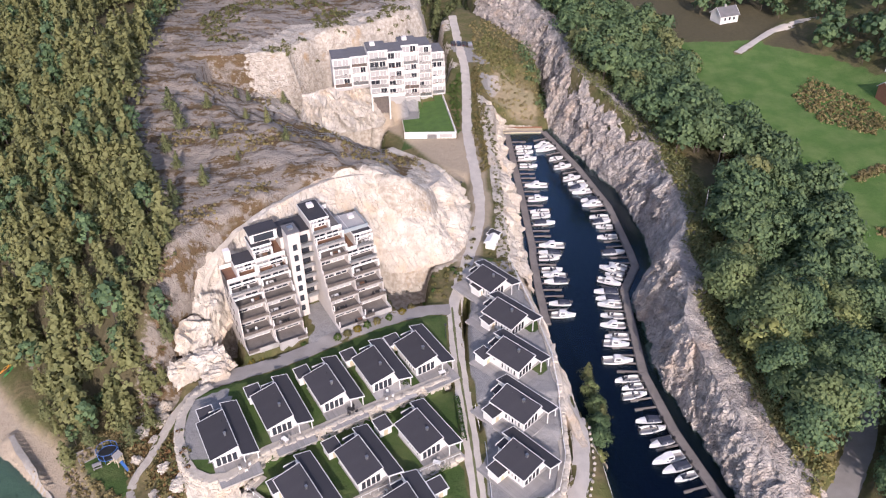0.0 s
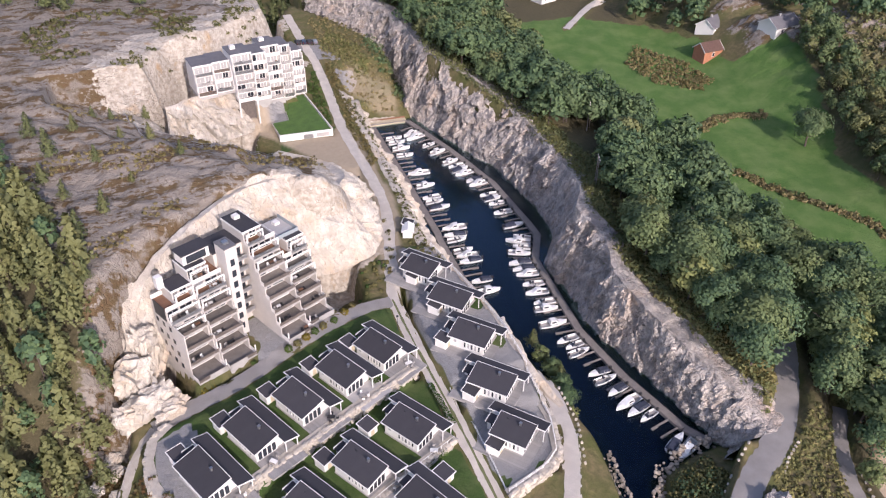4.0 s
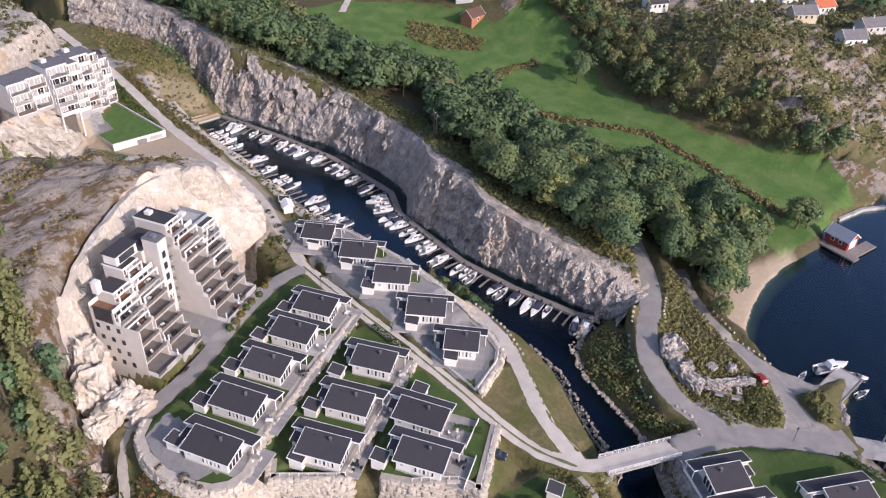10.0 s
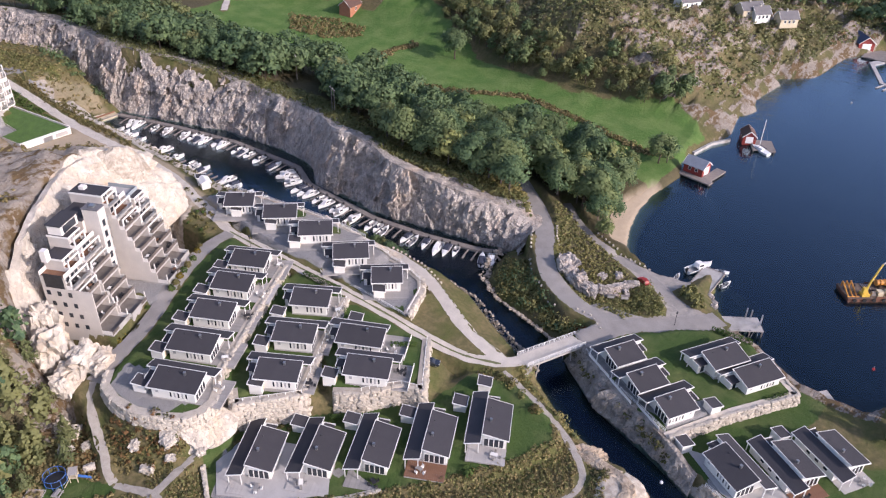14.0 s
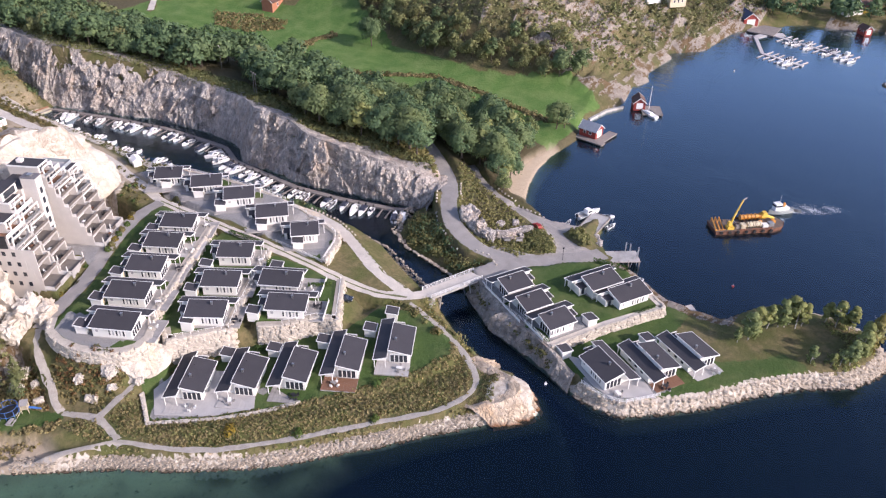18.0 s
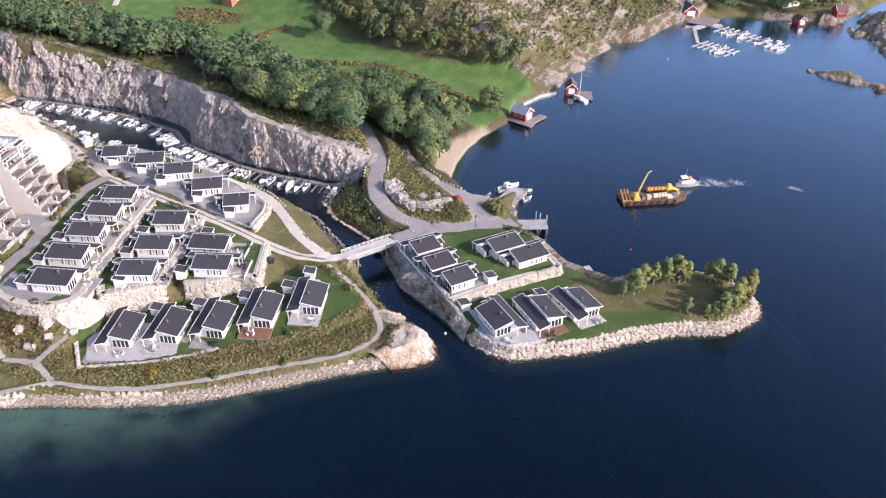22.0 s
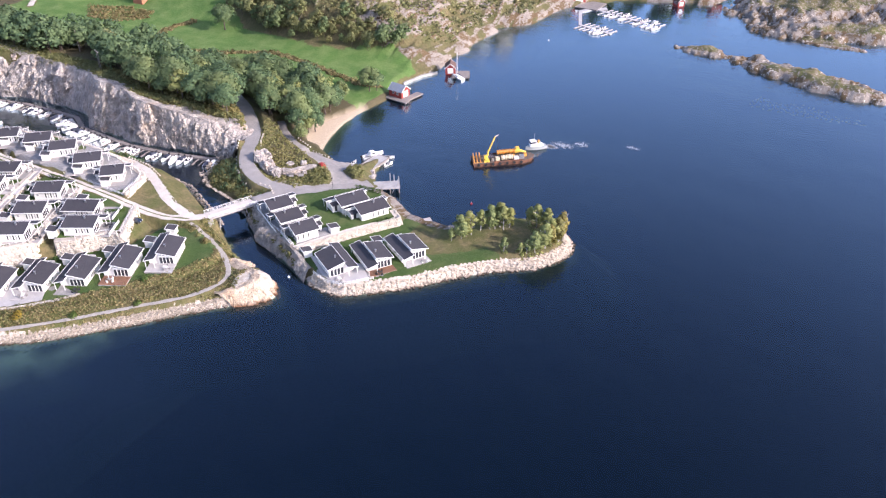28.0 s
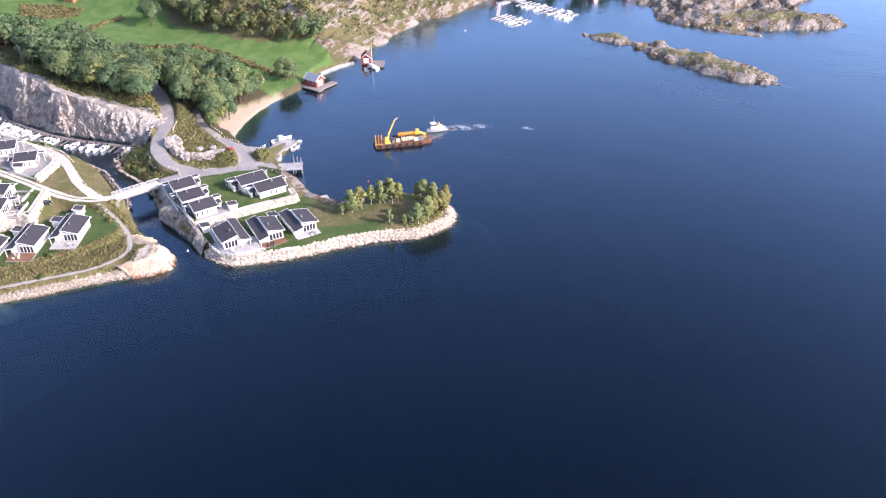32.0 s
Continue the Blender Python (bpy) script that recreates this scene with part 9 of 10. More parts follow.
def boulder(x, y, z, a, b, c, turn, label, seed, material=None):
    bm = bmesh.new()
    bmesh.ops.create_icosphere(bm, subdivisions=4, radius=1.0)
    co = np.array([v.co for v in bm.verts])
    k = 0.88 + 0.55 * facets(co[:, 0] + seed, co[:, 1], co[:, 2], 0.8, seed, 0.7) + 0.22 * facets(co[:, 0], co[:, 1] + seed, co[:, 2], 0.33, seed + 7, 0.7)
    co = np.sign(co) * np.abs(co) ** 0.75 * k[:, None] * np.array([a, b, c])
    for v, p in zip(bm.verts, co):
        v.co = p
    o = part("boulder", bm, material or (CLIFF if seed < 214 else BLASTED))
    o.matrix_world = pose(x, y, z, 0, 0, turn)
    return tagged(o, label, "boulder", "boulders by the road")


for _n, (_bx, _by, _a, _b, _c, _tn) in enumerate([(57.4, 71.4, 4.6, 3.4, 3.9, 40), (55.2, 67.0, 3.6, 2.4, 3.0, 60), (54.4, 62.8, 3.2, 2.0, 2.5, 80), (57.2, 59.4, 2.8, 1.7, 2.0, -50), (61.8, 57.4, 4.2, 1.5, 1.5, -35), (65.4, 55.4, 2.8, 1.4, 1.3, -45), (67.0, 60.2, 1.8, 1.2, 1.0, 30), (63.0, 63.0, 1.6, 1.3, 0.9, 0), (59.4, 56.4, 1.5, 1.1, 0.9, 15), (61.4, 54.8, 1.3, 1.0, 0.8, 45), (79.5, 37.6, 1.6, 1.0, 0.8, 30), (77.6, 36.0, 1.2, 0.9, 0.7, 80), (75.5, 35.0, 1.4, 1.0, 0.8, 10)]):
    boulder(_bx, _by, ground_at(_bx, _by) + _c * 0.15, _a, _b, _c, _tn, "large pale split boulder beside the road" if _a > 2.3 else "pale angular boulder in rough grass", 200 + _n)
for _n, (_bx, _by, _s) in enumerate([(-51, 98.5, 1.6), (-56, 104, 1.2), (-48, 93.5, 1.0), (-57, 99, 1.3), (-53, 110.5 - 14, 0.9), (-61.5, 114, 1.1), (-61.2, 119.5, 1.6), (-62, 123, 1.8), (-65, 116, 1.4), (-64, 109, 1.0)]):
    boulder(_bx, _by, ground_at(_bx, _by) + 0.3, _s * 1.3, _s, _s * 0.8, _n * 37, "pale rock outcrop on the slope below the terrace", 230 + _n)
# pale outcrops beside the flats
for _n, (_bx, _by, _bz, _a, _b, _c, _tn) in enumerate([(-52.5, 128.5, 13.0, 5.2, 3.4, 4.2, 35), (-55.8, 134, 15, 4.6, 3.6, 6.0, 50), (-49.5, 125.6, 12.4, 3.4, 2.2, 2.4, 20), (-52.8, 139.5, 18, 3.6, 3.0, 6.5, 60), (-57, 126.8, 12, 3.2, 2.6, 3.6, 10)]):
    boulder(_bx, _by, _bz, _a, _b, _c, _tn, "pale blasted rock outcrop beside the flats", 250 + _n)

# white kerb stones along the hill road and bridge approach
for _n, (_line, _gap) in enumerate((([(43, 66), (45.4, 71), (50, 77.6), (55.6, 82.4), (60.6, 85.6)], 1.5), ([(64.6, 78.6), (67.2, 81), (71.4, 83.6)], 1.2), ([(78.3, 56), (78.6, 62), (79.4, 68), (81.4, 75)], 1.6), ([(41.4, 51.6), (44.6, 56), (44.2, 60)], 2.0), ([(27.6, 92), (30.6, 102), (31, 112)], 1.6))):
    _e = empty("edge_stones", Matrix(), "row of white painted edge stones beside the road", "kerb")
    for _q in resample(_line, _gap):
        _o = part("edge_stone", STONES[int(_q[0] * 5) % 9], None, _e)
        _o.matrix_world = pose(_q[0], _q[1], ground_at(_q[0], _q[1]) + 0.2, 0, 0, _q[1] * 40) @ Matrix.Diagonal((0.55, 0.45, 0.5, 1))

# quay, slipway and pier
_q = empty("quay", pose(80.4, 43.0, 0, 0, 0, 2), "grey concrete boat quay with timber edge", "quay")
part("slab", boxes((-1.5, 11.6, -4.3, 1.6, -2.0, 1.25)), CONCRETE, _q)
part("edge_beam", boxes((-1.5, 11.8, 1.6, 1.85, 0.7, 1.4), (11.6, 11.85, -4.3, 1.6, 0.7, 1.4), (-1.5, 11.8, -4.55, -4.3, 0.7, 1.4)), DOCKWOOD, _q)
for _x in (0.5, 4, 7.5, 10.8):
    part("fender", boxes((_x, _x + 0.4, 1.85, 2.05, 0.1, 1.2)), TYRE, _q)
_p = empty("pier", pose(69.4, 33.6, 0, 0, 0, -53), "grey concrete pier with tall mooring posts beside the houses", "pier")
part("deck", boxes((0, 12.5, -5.2, 0.6, 1.75, 2.05)), CONCRETE, _p)
part("shore_slab", boxes((-3.0, 0.2, -4.6, 1.6, 0.5, 2.0)), CONCRETE, _p)
for _x, _y, _h in ((9.2, 0.4, 5.2), (10.6, 0.4, 4.6), (12.2, -2.6, 5.4), (12.2, -5.0, 2.0), (6, 0.3, 2.2), (6, -5, 2.2), (3, -5, 2.2), (9, -5, 2.2)):
    _bm = bmesh.new()
    tube(_bm, (_x, _y, -5), (_x, _y, _h), 0.2, n=8)
    part("mooring_post", _bm, METAL if _h > 4 else DOCKWOOD, _p)
_bm = bmesh.new()
tube(_bm, (9.5, -5.0, -0.5), (12.1, -3.0, 4.8), 0.1)
part("brace", _bm, METAL, _p)
_s = empty("slipway", pose(58.6, -1.0, 0, 0, 0, -125), "concrete slipway running down into the water", "slipway")
_bm = bmesh.new()
hexa(_bm, [(-4, -2, -0.3), (7, -2, -2.0), (7, 2, -2.0), (-4, 2, -0.3), (-4, -2, 1.0), (7, -2, -0.8), (7, 2, -0.8), (-4, 2, 1.0)])
part("ramp", _bm, CONCRETE, _s)
moor(5, pose(91.2, 46.2, 0.05, 0, 0, -24) @ Matrix.Diagonal((1.25, 1.25, 1.3, 1)))
moor(0, pose(83.1, 49.3, 0.0, 0, 0, 5) @ Matrix.Diagonal((0.7, 0.7, 0.7, 1)))
moor(0, pose(88.6, 37.0, 0.0, 0, 0, -15) @ Matrix.Diagonal((0.85, 0.85, 0.85, 1)))
moor(3, pose(93.6, 40.6, 0.0, 0, 0, -60) @ Matrix.Diagonal((0.8, 0.8, 0.8, 1)))


def gable_hut(name, m, L, W, wall_h, ridge_h, walls, roof, label, category="boathouse", windows=2, front="door", chimney=False, group=""):
    """A gabled building, ridge along x, front at +x."""
    h = empty(name, m, label, category, group)
    bm = bmesh.new()
    a = [bm.verts.new(p) for p in ((0, -W / 2, -0.8), (0, W / 2, -0.8), (0, W / 2, wall_h), (0, 0, ridge_h), (0, -W / 2, wall_h))]
    b = [bm.verts.new(v.co + Vector((L, 0, 0))) for v in a]
    bm.faces.new(a[::-1])
    bm.faces.new(b)
    for k in range(5):
        bm.faces.new((a[k], a[(k + 1) % 5], b[(k + 1) % 5], b[k]))
    part("wall", bm, walls, h)
    o = 0.4
    rise = (ridge_h - wall_h) / (W / 2)
    for s in (-1, 1):
        bm = bmesh.new()
        y0, y1 = s * (W / 2 + o), 0
        z0, z1 = wall_h - o * rise, ridge_h
        hexa(bm, [(-o, min(y0, y1), (z0 if y0 < y1 else z1)), (L + o, min(y0, y1), (z0 if y0 < y1 else z1)), (L + o, max(y0, y1), (z1 if y0 < y1 else z0)), (-o, max(y0, y1), (z1 if y0 < y1 else z0)),
                  (-o, min(y0, y1), (z0 if y0 < y1 else z1) + 0.16), (L + o, min(y0, y1), (z0 if y0 < y1 else z1) + 0.16), (L + o, max(y0, y1), (z1 if y0 < y1 else z0) + 0.16), (-o, max(y0, y1), (z1 if y0 < y1 else z0) + 0.16)])
        r = part("roof", bm, roof, h)
        for x in (-o - 0.1, L + o):
            bm = bmesh.new()
            hexa(bm, [(x, min(y0, y1), (z0 if y0 < y1 else z1) - 0.12), (x + 0.1, min(y0, y1), (z0 if y0 < y1 else z1) - 0.12), (x + 0.1, max(y0, y1), (z1 if y0 < y1 else z0) - 0.12), (x, max(y0, y1), (z1 if y0 < y1 else z0) - 0.12),
                      (x, min(y0, y1), (z0 if y0 < y1 else z1) + 0.2), (x + 0.1, min(y0, y1), (z0 if y0 < y1 else z1) + 0.2), (x + 0.1, max(y0, y1), (z1 if y0 < y1 else z0) + 0.2), (x, max(y0, y1), (z1 if y0 < y1 else z0) + 0.2)])
            part("barge_board", bm, TRIM, r)
    for s in (-1, 1):
        for k in range(windows):
            c = L * (k + 1) / (windows + 1)
            y = s * W / 2
            w = part("window", boxes((c - 0.6, c + 0.6, min(y, y + s * 0.08), max(y, y + s * 0.08), wall_h * 0.38, wall_h * 0.82)), TRIM, h)
            part("pane", boxes((c - 0.48, c + 0.48, min(y, y + s * 0.1), max(y, y + s * 0.1), wall_h * 0.42, wall_h * 0.78)), PANE, w)
    if front == "door":
        part("door", boxes((L, L + 0.08, -W * 0.28, W * 0.28, 0.05, wall_h * 0.95)), TRIM, h, "wide white boathouse door")
    else:
        part("door", boxes((L, L + 0.08, -0.5, 0.5, 0.05, 2.05)), PANE, h)
        for y in (-W * 0.3, W * 0.3):
            part("window", boxes((L, L + 0.08, y - 0.55, y + 0.55, 0.9, 2.1)), PANE, h)
    if chimney:
        part("chimney", boxes((L * 0.4, L * 0.4 + 0.7, -0.35, 0.35, ridge_h - 0.5, ridge_h + 1.0)), CONCRETE, h)
    return h


SLATE = surface("blue_grey_roof_sheets", (0.30, 0.33, 0.38), (0.22, 0.24, 0.28), 1.5, 0.5, 0.05)
BROWNROOF = surface("brown_roof_tiles", (0.13, 0.075, 0.055), (0.09, 0.05, 0.04), 1.0, 0.8, 0.2)
gable_hut("boathouse", pose(147.4, 76.0, 1.1, 0, 0, -96), 7.4, 5.6, 3.0, 5.2, REDWOOD, SLATE, "red boathouse with grey roof on a timber dock")
_d = empty("boathouse_dock", Matrix(), "grey timber dock round the red boathouse", "dock")
for _m, _dim in ((pose(147.4, 76.0, 0, 0, 0, -96), (-0.5, 12.0, -5.6, -2.8, 0.45, 0.95)), (pose(147.4, 76.0, 0, 0, 0, -96), (7.4, 11.0, -2.8, 8.0, 0.45, 0.95)), (pose(147.4, 76.0, 0, 0, 0, -96), (0, 7.2, -2.75, 2.75, -0.3, 0.93))):
    part("platform", boxes(_dim), DOCKWOOD, _d).matrix_world = _m
    for _x in (_dim[0] + 0.4, _dim[1] - 0.4):
        _q = part("mooring_post", boxes((_x - 0.12, _x + 0.12, _dim[2] + 0.2, _dim[2] + 0.44, -4, 0.5)), DOCKWOOD, _d)
        _q.matrix_world = _m
gable_hut("boathouse", pose(187.6, 70.0, 1.0, 0, 0, -150), 6.4, 4.8, 2.8, 4.8, REDWOOD, BROWNROOF, "red boathouse with brown roof beside a sailboat")
_d = empty("jetty", pose(186, 66.5, 0, 0, 0, -150), "small grey timber jetty beside the red boathouse", "dock")
part("platform", boxes((-1, 8.2, -1.4, 7.0, 0.4, 0.9)), DOCKWOOD, _d)
for _x, _y in ((-0.6, -1.1), (7.8, -1.1), (7.8, 6.6), (3.5, -1.1)):
    part("mooring_post", boxes((_x - 0.12, _x + 0.12, _y - 0.12, _y + 0.12, -4, 1.6)), DOCKWOOD, _d)
_d = empty("sea_wall", Matrix(), "low pale stone sea wall below the lawn", "wall")
for _k, (_a, _b) in enumerate((((160.5, 79.4), (173, 77.6)), ((173, 77.6), (181, 73.6)))):
    _q = part("wall_section", boxes((0, math.dist(_a, _b), -0.5, 0.5, -1, 1.1)), CONCRETE, _d)
    _q.matrix_world = pose(_a[0], _a[1], 0, 0, 0, math.degrees(math.atan2(_b[1] - _a[1], _b[0] - _a[0])))

# sailing boat
_s = empty("sailing_boat", pose(180.6, 61.6, 0.05, 0, 0, 65), "white sailing boat with bare mast at the jetty", "boat")
_rg = hull_rings(8.6, 2.8, 1.0)
_bm = bmesh.new()
_rows = [[_bm.verts.new(p) for p in ((x, -w, s), (x, -w * 0.7, -0.1), (x, 0, k - 0.4), (x, w * 0.7, -0.1), (x, w, s))] for x, w, s, k in _rg]
for _a, _c in zip(_rows[:-1], _rows[1:]):
    for _k in range(4):
        _bm.faces.new((_a[_k], _a[_k + 1], _c[_k + 1], _c[_k])[::-1])
    _bm.faces.new((_a[0], _c[0], _c[4], _a[4])[::-1])
_bm.faces.new(_rows[0])
part("hull", _bm, GEL, _s)
part("coach_roof", boxes((-1.2, 2.2, -0.75, 0.75, 1.0, 1.5)), GEL, _s)
_bm = bmesh.new()
tube(_bm, (0.8, 0, 1.0), (0.8, 0, 12.4), 0.15, 0.11, 8)
part("mast", _bm, GEL, _s)
_bm = bmesh.new()
tube(_bm, (0.8, 0, 2.3), (-3.0, 0, 2.2), 0.12, 0.12, 8)
part("boom", _bm, CANVAS, _s)
for _e in ((4.2, 0, 1.3), (-4.2, 0, 1.0), (0.6, 1.3, 1.0), (0.6, -1.3, 1.0)):
    _bm = bmesh.new()
    tube(_bm, (0.8, 0, 11.6), _e, 0.02, 0.02, 4)
    part("stay", _bm, METAL, _s)

# work barge
def work_barge(m):
    b = empty("work_barge", m, "rusty work barge with yellow crane and orange dredging gear", "barge")
    plan = [(0, -3.6), (19.0, -3.6), (23.2, -2.2), (24.6, 0.4), (23.6, 2.6), (19.5, 3.6), (0, 3.6)]

    def slab(z0, z1, low=1.0, high=1.0):
        bm = bmesh.new()
        mid = 11.5
        lo = [bm.verts.new((mid + (x - mid) * low, y * low, z0)) for x, y in plan]
        hi = [bm.verts.new((mid + (x - mid) * high, y * high, z1)) for x, y in plan]
        bm.faces.new(lo[::-1])
        bm.faces.new(hi)
        for i in range(len(plan)):
            j = (i + 1) % len(plan)
            bm.faces.new((lo[i], lo[j], hi[j], hi[i]))
        return bm

    def rod(name, p, q, r0, material, parent, r1=None, n=8, label=""):
        bm = bmesh.new()
        tube(bm, p, q, r0, r1, n)
        return part(name, bm, material, parent, label)

    part("hull", slab(-0.8, 1.2, 0.95), RUST, b)
    part("deck_plate", slab(1.2, 1.27, 0.985, 0.985), surface("worn_deck", (0.17, 0.125, 0.095), (0.07, 0.052, 0.042), 1.5, 0.85, 0.2), b)
    for y in (-3.55, 3.47):
        part("bulwark", boxes((8.0, 19.0, y, y + 0.08, 1.2, 1.8)), RUST, b)
    for k in range(7):
        bm = bmesh.new()
        bmesh.ops.create_cone(bm, cap_ends=True, segments=12, radius1=0.55, radius2=0.55, depth=0.3, matrix=Matrix.Translation((2.0 + k * 2.75, -3.78, 0.75)) @ Matrix.Rotation(math.pi / 2, 4, "X"))
        part("tyre_fender", bm, TYRE, b)
    # crane with a pale knuckled boom
    c = part("crane_base", boxes((4.2, 6.4, -2.9, -0.9, 1.27, 2.1), (4.7, 5.9, -2.4, -1.4, 2.1, 2.7)), YELLOW, b)
    part("crane_cab", boxes((4.3, 5.4, -2.7, -1.6, 2.7, 3.9)), YELLOW, c)
    rod("crane_post", (5.4, -1.9, 2.6), (6.0, -1.6, 5.2), 0.36, YELLOW, c, 0.32)
    rod("crane_boom", (6.0, -1.6, 5.2), (8.9, 0.2, 10.2), 0.32, YELLOW, c, 0.24)
    rod("lifting_ram", (5.7, -1.5, 3.4), (7.4, -0.7, 7.6), 0.13, METAL, c)
    rod("crane_jib", (8.9, 0.2, 10.2), (10.3, 0.8, 10.6), 0.22, CONCRETE, c, 0.16)
    rod("hoist_rope", (10.2, 0.8, 10.5), (10.2, 0.8, 5.6), 0.05, DARKMETAL, c, n=4)
    part("crane_hook", boxes((10.05, 10.35, 0.65, 0.95, 5.1, 5.6)), DARKMETAL, c)
    # leaning frames at the blunt end
    for x in (0.5, 1.7, 2.9):
        f = rod("spud_frame", (x, -2.8, 1.3), (x + 0.4, 2.6, 2.9), 0.2, ORANGE, b)
        rod("frame_leg", (x + 0.4, 2.6, 1.27), (x + 0.4, 2.6, 2.9), 0.16, ORANGE, f)
        rod("frame_foot", (x - 0.4, -2.8, 1.4), (x + 0.6, -2.8, 1.4), 0.16, ORANGE, f)
    # ribbed dredging cylinder in its cradles
    d = rod("dredge_cylinder", (10.2, 2.0, 2.7), (17.2, 2.0, 2.9), 0.78, ORANGE, b, 0.74, 14)
    for x in (10.2, 11.3, 12.6, 13.9, 15.2, 16.6):
        rod("flange", (x, 2.0, 2.7 + (x - 10) * 0.028), (x + 0.2, 2.0, 2.705 + (x - 10) * 0.028), 1.0, ORANGE, d, n=14)
    rod("drive_head", (17.2, 2.0, 2.9), (18.9, 1.9, 3.0), 1.1, YELLOW, d, 0.95, 12)
    rod("dredge_arm", (18.9, 1.9, 2.9), (21.6, 1.5, 2.1), 0.6, YELLOW, d, 0.35, 10)
    part("motor_box", boxes((17.4, 18.7, 0.9, 2.4, 3.6, 4.5)), YELLOW, d)
    for x in (10.8, 13.4, 16.0):
        part("cradle", boxes((x, x + 0.4, 1.0, 3.0, 1.27, 2.1)), DARKMETAL, b)
    # tanks, boxes and coils along the near side
    part("container", boxes((8.8, 10.4, -2.7, -1.1, 1.27, 2.7)), SKIRT, b)
    part("pallet_stack", boxes((7.2, 8.4, -2.4, -1.4, 1.27, 1.9), (7.3, 8.3, -2.3, -1.5, 1.9, 2.3)), DOCKWOOD, b)
    for x, y, r in ((11.0, -1.9, 0.95), (13.4, -1.7, 0.95)):
        t = rod("tank", (x, y, 2.3), (x + 2.1, y, 2.3), r, SKIRT, b, n=14, label="tan steel tank")
        for q in (0.4, 1.5):
            rod("tank_band", (x + q, y, 2.3), (x + q + 0.12, y, 2.3), r + 0.05, RUST, t, n=14)
    part("deck_box", boxes((16.0, 17.8, -2.9, -1.2, 1.27, 2.3)), GEL, b)
    part("generator", boxes((18.2, 20.0, -2.2, -0.6, 1.27, 2.5)), METAL, b)
    part("pump", boxes((20.4, 21.4, -0.4, 0.8, 1.27, 2.2)), ORANGE, b)
    rod("cable_drum", (15.8, -0.2, 1.9), (16.6, -0.2, 1.9), 0.65, ORANGE, b, n=12)
    for k in range(7):
        part("pipe", boxes((6.6 + k * 0.3, 6.8 + k * 0.3, 0.6, 3.1, 1.27, 1.5)), RUST if k % 2 else METAL, b)
    for x, y in ((3.4, 0.2), (4.4, 2.2), (21.8, 1.6), (8.4, -0.4)):
        part("bollard", boxes((x, x + 0.3, y, y + 0.3, 1.27, 1.9)), DARKMETAL, b)


work_barge(pose(106.2, 10.4, 0.1, 0, 0, -48.8))
# tug
_t = empty("tug_boat", pose(130.2, -4.8, 0.1, 0, 0, 139), "small grey and white tug alongside the barge", "boat")
_rg = hull_rings(8.6, 3.4, 1.3)
_bm = bmesh.new()
_rows = [[_bm.verts.new(p) for p in ((x, -w, s), (x, -w * 0.8, 0), (x, 0, k), (x, w * 0.8, 0), (x, w, s))] for x, w, s, k in _rg]
for _a, _c in zip(_rows[:-1], _rows[1:]):
    for _k in range(4):
        _bm.faces.new((_a[_k], _a[_k + 1], _c[_k + 1], _c[_k])[::-1])
    _bm.faces.new((_a[0], _c[0], _c[4], _a[4])[::-1])
_bm.faces.new(_rows[0])
part("hull", _bm, surface("grey_green_hull_paint", (0.42, 0.45, 0.43), (0.30, 0.33, 0.32), 1.0, 0.5, 0.05), _t)
_w = part("wheelhouse", boxes((0.2, 2.6, -1.0, 1.0, 1.4, 3.8)), GEL, _t)
part("window", boxes((0.15, 2.65, -1.04, 1.04, 2.7, 3.4)), PANE, _w)
part("deckhouse", boxes((-2.6, 0.2, -1.1, 1.1, 1.3, 2.2)), GEL, _t)
_bm = bmesh.new()
tube(_bm, (0.8, 0, 3.8), (0.8, 0, 6.8), 0.08, 0.05, 6)
part("mast", _bm, METAL, _t)
part("funnel", boxes((-1.4, -0.8, -0.3, 0.3, 2.2, 3.6)), ORANGE, _t)
# foam behind the tug
_r = np.random.RandomState(3)
_cc = []
for _px, _py, _a, _b, _m in ((135.0, -9.0, 1.6, 2.2, 900), (138.5, -13.0, 2.6, 4.6, 420), (143.0, -18.6, 2.2, 3.4, 160), (150.5, -37.2, 1.6, 2.6, 90)):
    _u = _r.uniform(0, 2 * math.pi, _m)
    _q = np.abs(_r.normal(0.55, 0.38, _m))
    _cc.append(np.stack([_px + _a * _q * np.cos(_u), _py + _b * _q * np.sin(_u), np.full(_m, 0.02)], 1))
_cc = np.concatenate(_cc)
_v = cards(_cc, np.tile([0.0, 0.0, 1.0], (len(_cc), 1)), 0.22, _r, 0.03)
_v[:, 2] = 0.025
tagged(new("foam", quads_mesh("foam", _v, surface("white_foam", (0.75, 0.78, 0.80), (0.45, 0.52, 0.58), 0.5, 0.8, 0.0))), "white churned foam on the water behind the tug", "foam", kind="stuff")

# buoys
for _x, _y in ((79.0, -5.4), (253.6, 49.0), (11.8, 19.2)):
    _o = empty("buoy", pose(_x, _y, 0), "small pink mooring buoy on the water" if _x < 100 and _x > 50 else "small white mooring buoy on the water", "buoy")
    _bm = bmesh.new()
    bmesh.ops.create_uvsphere(_bm, u_segments=10, v_segments=8, radius=0.38, matrix=Matrix.Translation((0, 0, 0.2)))
    part("float", _bm, RED if 50 < _x < 100 else GEL, _o)
    _bm = bmesh.new()
    tube(_bm, (0, 0, 0.4), (0.1, 0, 1.0), 0.04)
    part("stalk", _bm, METAL, _o)

